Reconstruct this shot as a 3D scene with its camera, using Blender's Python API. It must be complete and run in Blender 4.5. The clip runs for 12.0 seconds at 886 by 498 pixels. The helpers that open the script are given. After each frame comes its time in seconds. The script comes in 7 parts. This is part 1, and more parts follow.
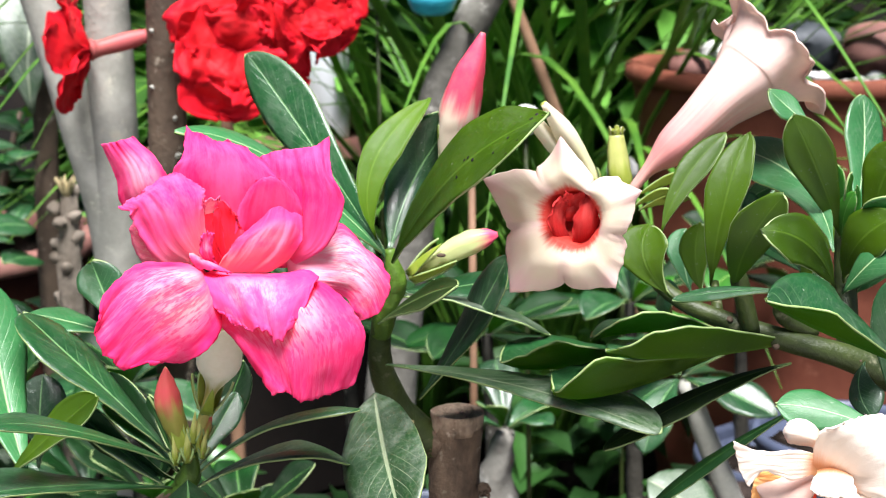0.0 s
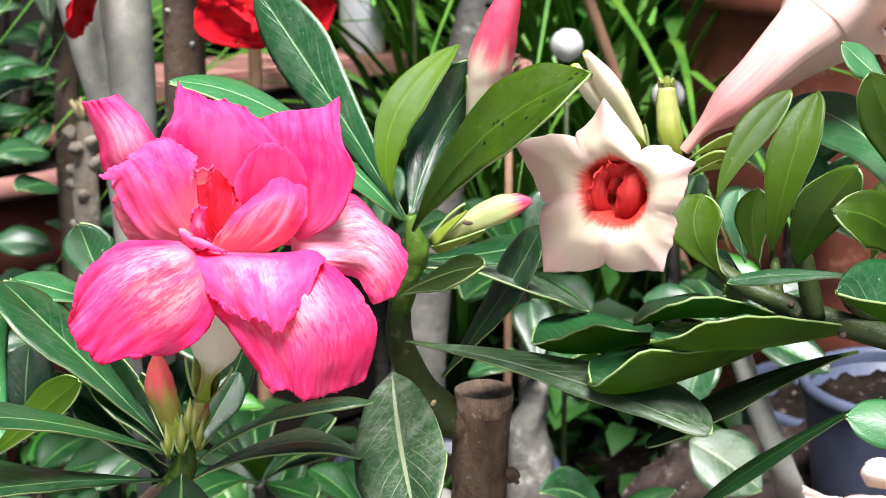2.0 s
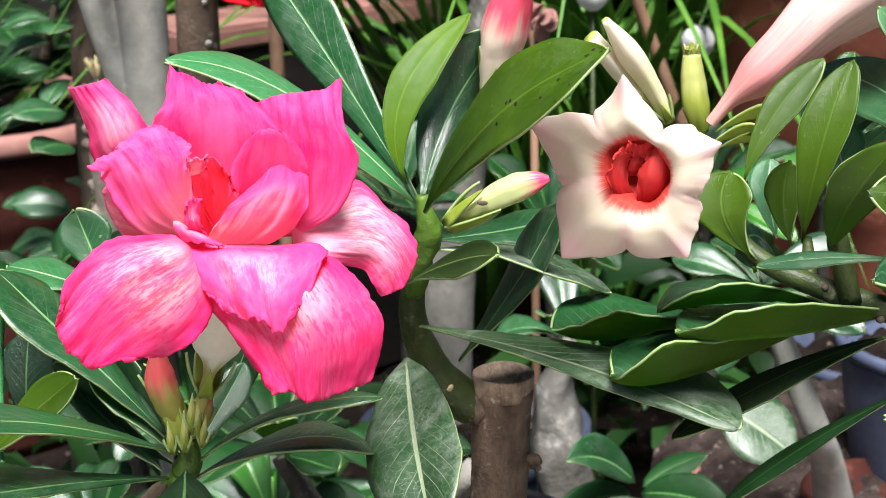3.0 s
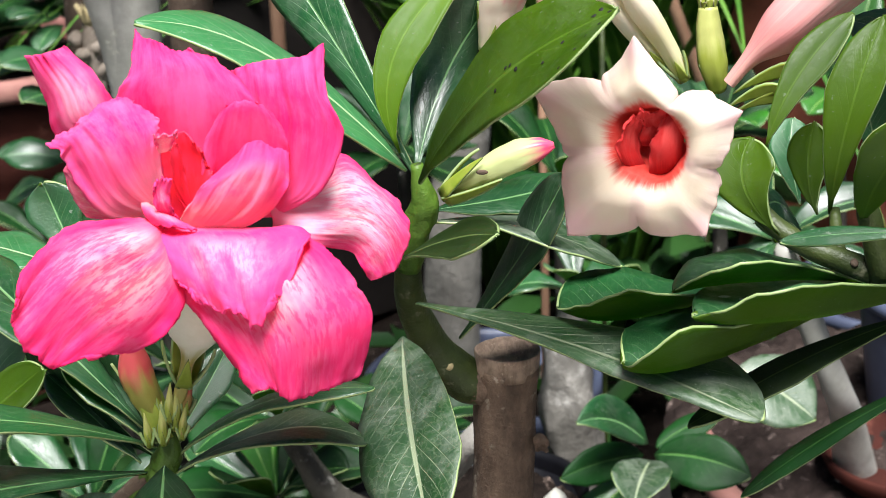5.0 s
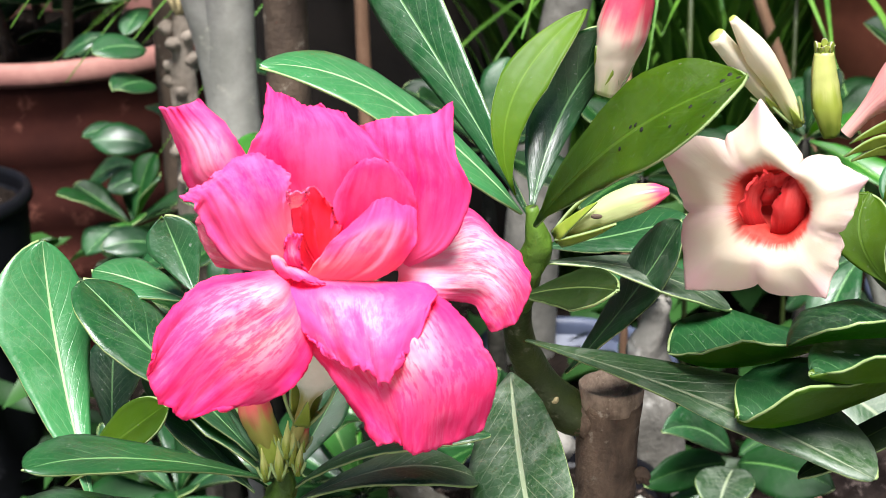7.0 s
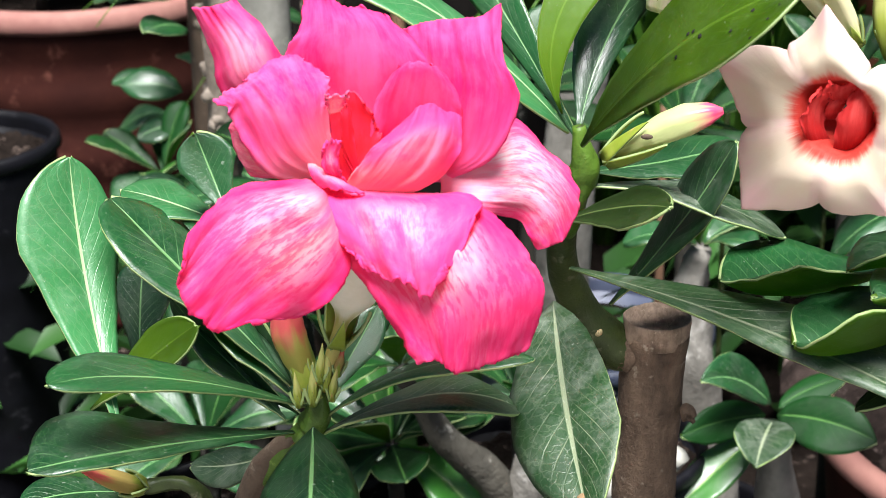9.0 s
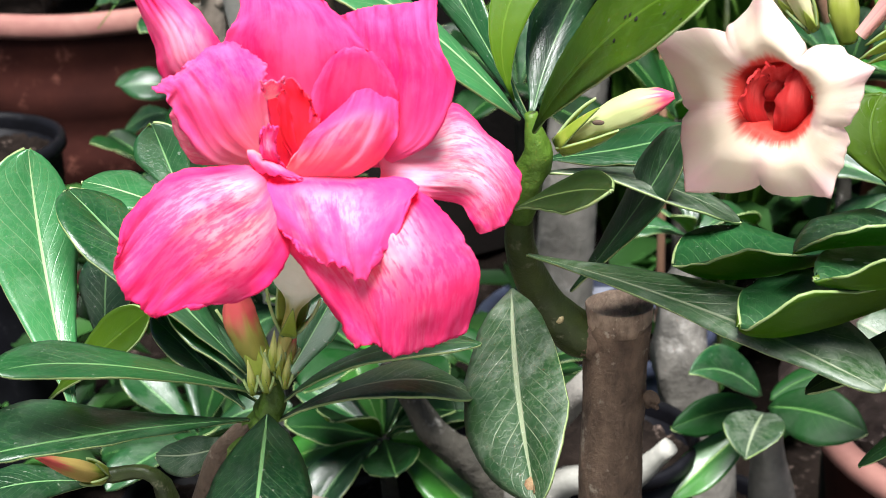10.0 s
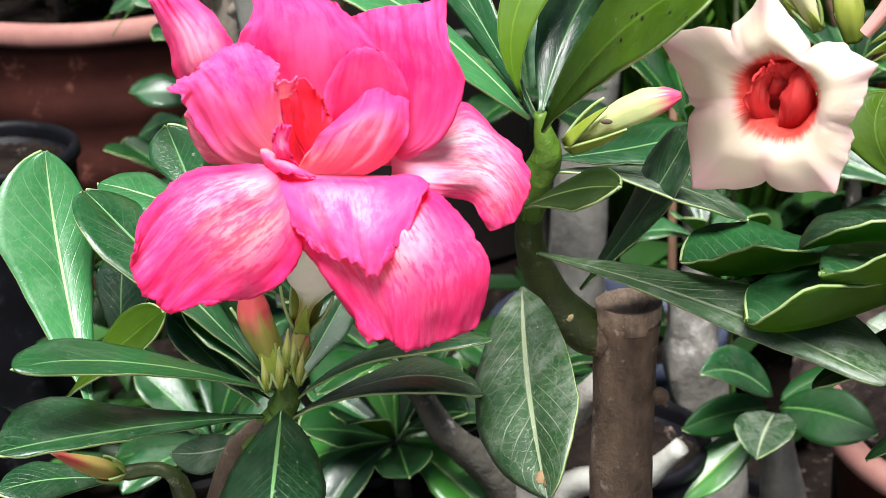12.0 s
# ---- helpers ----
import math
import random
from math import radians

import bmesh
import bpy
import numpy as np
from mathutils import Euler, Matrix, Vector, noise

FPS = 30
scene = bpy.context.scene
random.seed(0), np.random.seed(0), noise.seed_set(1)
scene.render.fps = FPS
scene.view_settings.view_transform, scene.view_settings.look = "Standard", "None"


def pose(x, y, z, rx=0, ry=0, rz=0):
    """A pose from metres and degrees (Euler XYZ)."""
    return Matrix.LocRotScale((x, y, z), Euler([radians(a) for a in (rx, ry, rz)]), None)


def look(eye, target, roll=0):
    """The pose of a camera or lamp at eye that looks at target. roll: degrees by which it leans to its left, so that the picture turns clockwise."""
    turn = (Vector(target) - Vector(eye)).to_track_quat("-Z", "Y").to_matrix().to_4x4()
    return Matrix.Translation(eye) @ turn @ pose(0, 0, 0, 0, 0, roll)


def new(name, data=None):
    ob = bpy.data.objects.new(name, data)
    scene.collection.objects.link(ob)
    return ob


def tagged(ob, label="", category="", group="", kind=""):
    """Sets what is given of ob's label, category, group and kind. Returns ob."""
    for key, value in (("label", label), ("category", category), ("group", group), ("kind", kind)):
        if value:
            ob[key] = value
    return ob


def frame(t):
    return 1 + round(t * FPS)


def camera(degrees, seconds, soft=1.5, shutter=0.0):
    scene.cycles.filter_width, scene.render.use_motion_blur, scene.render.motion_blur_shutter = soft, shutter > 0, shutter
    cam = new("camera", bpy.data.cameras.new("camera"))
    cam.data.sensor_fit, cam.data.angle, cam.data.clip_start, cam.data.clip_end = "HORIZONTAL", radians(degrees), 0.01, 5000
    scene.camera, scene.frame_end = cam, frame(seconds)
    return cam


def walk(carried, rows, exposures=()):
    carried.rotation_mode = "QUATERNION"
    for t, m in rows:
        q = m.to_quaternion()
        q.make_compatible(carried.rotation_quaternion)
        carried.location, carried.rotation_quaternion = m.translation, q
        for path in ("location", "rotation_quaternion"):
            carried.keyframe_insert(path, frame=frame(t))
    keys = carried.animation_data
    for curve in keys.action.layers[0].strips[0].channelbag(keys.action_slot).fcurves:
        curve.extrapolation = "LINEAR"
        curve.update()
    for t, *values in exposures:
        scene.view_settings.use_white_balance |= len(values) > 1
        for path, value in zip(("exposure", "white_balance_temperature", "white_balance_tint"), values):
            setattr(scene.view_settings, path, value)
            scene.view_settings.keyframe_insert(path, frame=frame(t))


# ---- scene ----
# Plan in decimetres, z above the soil; everything is scaled to metres by D.
D = 0.1

cam = camera(30.54, 12.0, soft=0.6)
cam.data.dof.use_dof = True
cam.data.dof.focus_distance = 0.345
cam.data.dof.aperture_fstop = 54.0
PATH = [
    (0, (0.08495, -0.28472, 0.56436), (0.08012, 0.69237, 0.35162), -0.49),
    (0.5, (0.08503, -0.28398, 0.56429), (0.07741, 0.69231, 0.34797), -0.33),
    (1, (0.08481, -0.27920, 0.56395), (0.07132, 0.69457, 0.33683), -0.03),
    (1.5, (0.08593, -0.26056, 0.56594), (0.06572, 0.70843, 0.31964), 0.15),
    (2, (0.08797, -0.23487, 0.56964), (0.05866, 0.72738, 0.29904), -0.09),
    (2.5, (0.08968, -0.22178, 0.57174), (0.04995, 0.73432, 0.28139), -0.67),
    (3, (0.09194, -0.21258, 0.57415), (0.04218, 0.73776, 0.26697), -1.22),
    (5, (0.09367, -0.18292, 0.57375), (0.03673, 0.75355, 0.22766), -1.89),
    (5.5, (0.09361, -0.18174, 0.57375), (0.03440, 0.75236, 0.22168), -2.08),
    (6, (0.09711, -0.17791, 0.57511), (0.02999, 0.75387, 0.21835), -2.12),
    (6.5, (0.09801, -0.17934, 0.58849), (0.01710, 0.74913, 0.22602), -2.01),
    (7, (0.08228, -0.18155, 0.59213), (-0.01163, 0.74359, 0.22430), -1.45),
    (7.2, (0.07541, -0.18305, 0.58780), (-0.02552, 0.74108, 0.21932), -1.19),
    (8.8, (0.07354, -0.17572, 0.57823), (-0.03169, 0.74073, 0.19217), -0.99),
    (9, (0.07809, -0.17221, 0.57722), (-0.03243, 0.74401, 0.19209), -1.12),
    (9.5, (0.08821, -0.17083, 0.57541), (-0.03227, 0.74416, 0.19032), -1.62),
    (10, (0.09394, -0.17309, 0.57443), (-0.03382, 0.74170, 0.19123), -2.04),
    (10.5, (0.09459, -0.17559, 0.57419), (-0.03743, 0.73926, 0.19258), -2.24),
    (11, (0.09468, -0.17615, 0.57438), (-0.03918, 0.73907, 0.19430), -2.36),
    (11.5, (0.09481, -0.17733, 0.57434), (-0.04025, 0.73820, 0.19545), -2.43),
    (12, (0.09493, -0.17818, 0.57424), (-0.04059, 0.73758, 0.19607), -2.50),
]
EXPOSURES = [(0, 1.43), (2, 1.39), (3, 1.33), (5, 1.25), (6, 1.25), (7, 1.43), (9, 1.4), (10.5, 1.35), (12, 1.33)]
walk(cam, [(t, look(eye, target, roll)) for t, eye, target, roll in PATH], [(t, stops, 6150, 11) for t, stops in EXPOSURES])

# ---- light ----
world = bpy.data.worlds.new("sky")
scene.world = world
world.use_nodes = True
wn = world.node_tree
sky = wn.nodes.new("ShaderNodeTexSky")
sky.sky_type = "NISHITA"
sky.sun_disc = False
sky.sun_elevation = radians(68)
sky.sun_rotation = radians(174)
sky.altitude = 50
sky.air_density = 1.0
sky.dust_density = 1.0
sky.ozone_density = 1.6
veil = wn.nodes.new("ShaderNodeHueSaturation")
veil.inputs["Saturation"].default_value = 0.85
wn.links.new(sky.outputs[0], veil.inputs["Color"])
wn.links.new(veil.outputs[0], wn.nodes["Background"].inputs[0])
wn.nodes["Background"].inputs[1].default_value = 0.022

sun_data = bpy.data.lights.new("sun", "SUN")
sun_data.energy = 4.6
sun_data.angle = radians(28)
sun_data.color = (1.0, 0.96, 0.9)
sun = new("sun", sun_data)
sun.matrix_world = look((0.22, -1.1, 3.4), (0.08, 0.12, 0.4))


# ---- materials ----
def nodes_of(name):
    m = bpy.data.materials.new(name)
    m.use_nodes = True
    t = m.node_tree
    b = t.nodes["Principled BSDF"]
    return m, t, b


def add(t, kind, **values):
    n = t.nodes.new(kind)
    for k, v in values.items():
        setattr(n, k, v)
    return n


def mixed(t, fac, a, b, blend="MIX"):
    n = t.nodes.new("ShaderNodeMix")
    n.data_type = "RGBA"
    n.blend_type = blend
    for sock, v in ((n.inputs[0], fac), (n.inputs[6], a), (n.inputs[7], b)):
        if isinstance(v, (int, float)):
            sock.default_value = v
        elif isinstance(v, tuple):
            sock.default_value = (*v, 1)
        else:
            t.links.new(v, sock)
    return n.outputs[2]


def calc(t, op, a, b=0.0, clamp=False):
    n = t.nodes.new("ShaderNodeMath")
    n.operation = op
    n.use_clamp = clamp
    for sock, v in zip(n.inputs, (a, b)):
        if isinstance(v, (int, float)):
            sock.default_value = v
        else:
            t.links.new(v, sock)
    return n.outputs[0]


def span(t, value, a, b, c=0.0, d=1.0):
    n = t.nodes.new("ShaderNodeMapRange")
    n.interpolation_type = "SMOOTHSTEP"
    t.links.new(value, n.inputs[0])
    for i, v in enumerate((a, b, c, d)):
        n.inputs[i + 1].default_value = v
    return n.outputs[0]


def grain(t, scale, detail=4.0, rough=0.6, coords="Object", stretch=None):
    tc = add(t, "ShaderNodeTexCoord")
    src = tc.outputs[coords]
    if stretch:
        mp = add(t, "ShaderNodeMapping")
        mp.inputs["Scale"].default_value = stretch
        t.links.new(src, mp.inputs[0])
        src = mp.outputs[0]
    n = add(t, "ShaderNodeTexNoise")
    n.inputs["Scale"].default_value = scale
    n.inputs["Detail"].default_value = detail
    n.inputs["Roughness"].default_value = rough
    t.links.new(src, n.inputs["Vector"])
    return n.outputs[0]


def bump(t, b, height, strength, distance=0.001):
    n = add(t, "ShaderNodeBump")
    n.inputs["Strength"].default_value = strength
    n.inputs["Distance"].default_value = distance
    t.links.new(height, n.inputs["Height"])
    t.links.new(n.outputs[0], b.inputs["Normal"])


def thin(t, b, colour, fac):
    """Light that passes through a leaf or a petal."""
    tr = add(t, "ShaderNodeBsdfTranslucent")
    if isinstance(colour, tuple):
        tr.inputs[0].default_value = (*colour, 1)
    else:
        t.links.new(colour, tr.inputs[0])
    mx = add(t, "ShaderNodeMixShader")
    mx.inputs[0].default_value = fac
    t.links.new(b.outputs[0], mx.inputs[1])
    t.links.new(tr.outputs[0], mx.inputs[2])
    t.links.new(mx.outputs[0], t.nodes["Material Output"].inputs[0])


def across_along(t):
    tc = add(t, "ShaderNodeTexCoord")
    sp = add(t, "ShaderNodeSeparateXYZ")
    t.links.new(tc.outputs["UV"], sp.inputs[0])
    return sp.outputs[0], sp.outputs[1]


def leaf_material(name, dark, light, vein, dust, rough, through_colour, through_fac, veins=0.28, rib_strength=1.0, rib_wide=0.045, sheen=0.95):
    m, t, b = nodes_of(name)
    u, v = across_along(t)
    off = calc(t, "ABSOLUTE", calc(t, "SUBTRACT", u, 0.5))
    rib_width = calc(t, "MULTIPLY_ADD", v, -0.03)
    t.nodes[rib_width.node.name].inputs[2].default_value = rib_wide
    rib = calc(t, "SUBTRACT", 1.0, calc(t, "DIVIDE", off, rib_width), True)
    rib = span(t, rib, 0.0, 0.45)
    # side veins run from the rib towards the tip
    wob = grain(t, 14.0, 2.0)
    ph = calc(t, "ADD", calc(t, "MULTIPLY", v, 11.0), calc(t, "MULTIPLY", off, -7.0))
    ph = calc(t, "ADD", ph, calc(t, "MULTIPLY", wob, 1.6))
    saw = calc(t, "ABSOLUTE", calc(t, "SUBTRACT", calc(t, "FRACT", ph), 0.5))
    side = span(t, saw, 0.0, 0.075, 1.0, 0.0)
    side = calc(t, "MULTIPLY", side, span(t, off, 0.1, 0.5, 1.0, 0.15))
    side = calc(t, "MULTIPLY", side, veins)
    big = grain(t, 45.0, 3.0)
    fine = grain(t, 420.0, 4.0, 0.7)
    info = add(t, "ShaderNodeObjectInfo")
    tone = calc(t, "ADD", calc(t, "MULTIPLY", big, 1.3), calc(t, "MULTIPLY", info.outputs["Random"], 0.5))
    base = mixed(t, span(t, tone, 0.45, 1.25), dark, light)
    base = mixed(t, calc(t, "MULTIPLY", fine, 0.35), base, tuple(0.55 * c for c in dark))
    side = calc(t, "MULTIPLY", side, span(t, grain(t, 60.0, 3.0), 0.35, 0.65, 0.2, 1.3))
    net = add(t, "ShaderNodeTexVoronoi")
    net.feature = "DISTANCE_TO_EDGE"
    net.inputs["Scale"].default_value = 1.0
    uvs = add(t, "ShaderNodeTexCoord")
    stretch = add(t, "ShaderNodeMapping")
    stretch.inputs["Scale"].default_value = (9.0, 24.0, 1.0)
    t.links.new(uvs.outputs["UV"], stretch.inputs[0])
    warp = add(t, "ShaderNodeTexNoise")
    warp.inputs["Scale"].default_value = 1.6
    t.links.new(stretch.outputs[0], warp.inputs["Vector"])
    bent = add(t, "ShaderNodeVectorMath")
    t.links.new(stretch.outputs[0], bent.inputs[0])
    t.links.new(warp.outputs["Color"], bent.inputs[1])
    t.links.new(bent.outputs[0], net.inputs["Vector"])
    mesh_lines = span(t, net.outputs["Distance"], 0.0, 0.10, 1.0, 0.0)
    side = calc(t, "MAXIMUM", side, calc(t, "MULTIPLY", mesh_lines, veins * 0.22))
    rib = calc(t, "MULTIPLY", rib, rib_strength)
    lines = calc(t, "MAXIMUM", rib, side, True)
    base = mixed(t, lines, base, vein)
    dirt = calc(t, "MULTIPLY", span(t, grain(t, 110.0, 6.0, 0.8), 0.40, 0.66), span(t, grain(t, 26.0, 3.0), 0.36, 0.62, 0.25, 1.3))
    base = mixed(t, calc(t, "MULTIPLY", dirt, dust), base, (0.30, 0.33, 0.27))
    specks = span(t, grain(t, 900.0, 2.0, 0.5), 0.70, 0.74)
    base = mixed(t, calc(t, "MULTIPLY", specks, 0.4 * sheen), base, (0.5, 0.55, 0.45))
    t.links.new(base, b.inputs["Base Color"])
    r = calc(t, "ADD", calc(t, "MULTIPLY", dirt, 0.25), rough)
    t.links.new(r, b.inputs["Roughness"])
    b.inputs["Specular IOR Level"].default_value = sheen
    b.inputs["Coat Weight"].default_value = 0.10 if sheen > 0.7 else 0.0
    b.inputs["Coat Roughness"].default_value = 0.22
    h = calc(t, "ADD", calc(t, "MULTIPLY", lines, -0.6), calc(t, "MULTIPLY", fine, 0.25))
    h = calc(t, "ADD", h, calc(t, "MULTIPLY", big, 1.2))
    bump(t, b, h, 0.45, 0.0008)
    thin(t, b, through_colour, through_fac)
    return m


LEAF_TOP = leaf_material("leaf_upper", (0.0034, 0.0255, 0.0085), (0.0153, 0.0952, 0.0238), (0.16, 0.34, 0.12), 0.10, 0.30, (0.08, 0.45, 0.012), 0.16, 0.42, sheen=0.72)
LEAF_UNDER = leaf_material("leaf_under", (0.0249, 0.0621, 0.000731), (0.0694, 0.139, 0.00146), (0.14, 0.25, 0.02), 0.03, 0.40, (0.24, 0.48, 0.004), 0.32, 0.14, 0.4, sheen=0.4)
YOUNG_TOP = leaf_material("young_leaf_upper", (0.014, 0.11, 0.008), (0.05, 0.26, 0.015), (0.30, 0.52, 0.12), 0.02, 0.34, (0.2, 0.6, 0.015), 0.25, 0.2)
YOUNG_UNDER = leaf_material("young_leaf_under", (0.075, 0.16, 0.004), (0.145, 0.25, 0.008), (0.20, 0.33, 0.03), 0.0, 0.5, (0.35, 0.62, 0.015), 0.3, 0.06, 0.35, sheen=0.3)
# paler copy of the leaf tops: sky sheen is put into the colour
SHEENED_TOP = leaf_material("sheened_leaf_upper", (0.019, 0.117, 0.0292), (0.0512, 0.234, 0.0731), (0.36, 0.54, 0.26), 0.04, 0.34, (0.10, 0.45, 0.03), 0.16, 0.3, sheen=0.75)
# darker copy of the leaf tops for kind deep, shade in the colour
SHADED_TOP = leaf_material("shaded_leaf_upper", (0.00134, 0.0121, 0.00201), (0.00671, 0.055, 0.00805), (0.07, 0.18, 0.04), 0.02, 0.48, (0.05, 0.30, 0.01), 0.14, 0.2, sheen=0.26)
DUSTY_TOP = leaf_material("dusty_leaf_upper", (0.00512, 0.0322, 0.00804), (0.0205, 0.0731, 0.0161), (0.24, 0.29, 0.17), 0.32, 0.42, (0.08, 0.22, 0.02), 0.10, 0.75, 1.0, 0.055)
DUSTY_UNDER = leaf_material("dusty_leaf_under", (0.00731, 0.0219, 0.00219), (0.019, 0.0439, 0.00439), (0.10, 0.15, 0.04), 0.06, 0.5, (0.08, 0.16, 0.01), 0.14, 0.2, sheen=0.3)


def plain_material(name, a, b_col, scale=60.0, rough=0.6, relief=0.3, dist=0.001, fine=400.0, pale=None, through_fac=0.0, stretch=None, spec=0.4):
    m, t, b = nodes_of(name)
    n1, n2 = grain(t, scale, 5.0, 0.65, stretch=stretch), grain(t, fine, 3.0, 0.7)
    base = mixed(t, span(t, n1, 0.3, 0.7), a, b_col)
    base = mixed(t, calc(t, "MULTIPLY", n2, 0.4), base, tuple(0.5 * c for c in a))
    if pale:
        base = mixed(t, span(t, grain(t, scale * 2.7, 4.0, 0.7), 0.58, 0.72), base, pale)
    info = add(t, "ShaderNodeObjectInfo")
    base = mixed(t, calc(t, "MULTIPLY", info.outputs["Random"], 0.25), base, tuple(0.6 * c for c in b_col))
    t.links.new(base, b.inputs["Base Color"])
    b.inputs["Roughness"].default_value = rough
    b.inputs["Specular IOR Level"].default_value = spec
    bump(t, b, calc(t, "ADD", n1, calc(t, "MULTIPLY", n2, 0.4)), relief, dist)
    if through_fac:
        thin(t, b, base, through_fac)
    return m


RIM = plain_material("leaf_margin", (0.22, 0.32, 0.10), (0.36, 0.46, 0.20), 80, 0.5)
BARK = plain_material("grey_brown_bark", (0.051, 0.0314, 0.0204), (0.221, 0.149, 0.1), 70, 0.8, 0.8, 0.002, 600, (0.30, 0.25, 0.19), stretch=(1.6, 1.6, 0.7))
CUT = plain_material("sawn_wood", (0.12, 0.08, 0.055), (0.46, 0.34, 0.25), 170, 0.9, 0.6, 0.0007, 600, (0.50, 0.39, 0.29), stretch=(2.2, 0.8, 1.0))
GREEN_STEM = plain_material("green_stem", (0.0161, 0.0263, 0.00585), (0.0512, 0.0731, 0.0146), 70, 0.5, 0.6, 0.0012, 500, (0.16, 0.16, 0.10))
PALE_BARK = plain_material("pale_grey_bark", (0.288, 0.288, 0.248), (0.512, 0.496, 0.448), 30, 0.75, 0.5, 0.002, 260, (0.5, 0.48, 0.4))
GREY_BARK = plain_material("grey_bark", (0.0112, 0.00998, 0.00749), (0.0749, 0.0686, 0.053), 22, 0.8, 0.9, 0.004, 200, (0.42, 0.40, 0.35))
BROWN_BARK = plain_material("brown_bark", (0.06, 0.04, 0.028), (0.13, 0.09, 0.06), 40, 0.8, 0.8, 0.002, 260, (0.3, 0.26, 0.2))
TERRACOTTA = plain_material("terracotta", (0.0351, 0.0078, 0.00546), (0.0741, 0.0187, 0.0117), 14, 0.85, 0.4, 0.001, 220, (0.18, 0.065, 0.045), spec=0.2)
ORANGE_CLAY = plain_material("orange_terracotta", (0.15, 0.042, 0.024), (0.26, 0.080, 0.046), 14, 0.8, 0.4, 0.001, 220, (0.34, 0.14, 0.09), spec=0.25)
PALE_CLAY = plain_material("pale_clay_rim", (0.30, 0.13, 0.11), (0.42, 0.21, 0.17), 20, 0.75, 0.4, 0.001, 220)
BLACK_PLASTIC = plain_material("black_plastic", (0.003, 0.003, 0.004), (0.007, 0.007, 0.010), 25, 0.5, 0.2, 0.0005, 300, (0.022, 0.022, 0.026), spec=0.15)
BLUE_PLASTIC = plain_material("blue_grey_plastic", (0.05, 0.06, 0.10), (0.10, 0.12, 0.19), 25, 0.45, 0.2, 0.0005, 300)
SOIL = plain_material("soil", (0.00374, 0.0025, 0.00187), (0.0212, 0.015, 0.0119), 36, 0.95, 1.0, 0.006, 190, (0.16, 0.12, 0.10), spec=0.08)
YOUNG_STEM = plain_material("young_green_stem", (0.045, 0.10, 0.008), (0.11, 0.21, 0.02), 60, 0.5, 0.7, 0.0012, 500, (0.20, 0.30, 0.06), 0.1)
DRY_SOIL = plain_material("dry_soil", (0.00936, 0.00624, 0.00546), (0.0624, 0.0452, 0.039), 45, 0.95, 1.0, 0.004, 220, (0.22, 0.17, 0.15), spec=0.1)
ROOT_BARK = plain_material("mottled_root_bark", (0.06, 0.055, 0.045), (0.36, 0.34, 0.30), 16, 0.85, 0.8, 0.003, 160, (0.5, 0.48, 0.44))
KNOBBLY_BARK = plain_material("pale_knobbly_bark", (0.05, 0.035, 0.02), (0.44, 0.37, 0.30), 26, 0.85, 0.8, 0.003, 180, (0.60, 0.52, 0.44))
# pale concrete of the unseen slab that bounces light up
BOUNCE_CONCRETE = plain_material("bounce_concrete", (0.40, 0.37, 0.33), (0.58, 0.55, 0.50), 7, 0.85, 0.5, 0.002, 90, (0.34, 0.31, 0.28))
CEMENT = plain_material("pale_cement", (0.24, 0.18, 0.14), (0.46, 0.37, 0.30), 18, 0.85, 0.6, 0.002, 200, (0.26, 0.20, 0.16))
STONE_WHITE = plain_material("white_stone", (0.62, 0.61, 0.58), (0.78, 0.77, 0.74), 25, 0.6, 0.3, 0.001)
STONE_DARK = plain_material("dark_stone", (0.05, 0.06, 0.07), (0.14, 0.15, 0.17), 30, 0.6, 0.3, 0.001)
STONE_RED = plain_material("reddish_stone", (0.25, 0.11, 0.09), (0.40, 0.2, 0.17), 30, 0.7, 0.4, 0.001)
# near-black plaster: shade of the far side is put into this colour
WALL = plain_material("shade_dark_plaster", (0.007, 0.005, 0.004), (0.022, 0.015, 0.012), 6, 0.9, 0.5, 0.004, 60)
GRASS = plain_material("strap_leaf", (0.04, 0.15, 0.016), (0.17, 0.36, 0.04), 20, 0.45, 0.3, 0.001, 200, None, 0.2)
CANE = plain_material("cane", (0.28, 0.15, 0.09), (0.40, 0.24, 0.15), 30, 0.6, 0.4, 0.001, 260)
PAINT_WHITE = plain_material("white_plastic", (0.62, 0.63, 0.68), (0.75, 0.76, 0.8), 12, 0.4, 0.1, 0.0005)
PAINT_BLUE = plain_material("blue_plastic", (0.04, 0.50, 0.74), (0.07, 0.60, 0.82), 12, 0.35, 0.1, 0.0005)


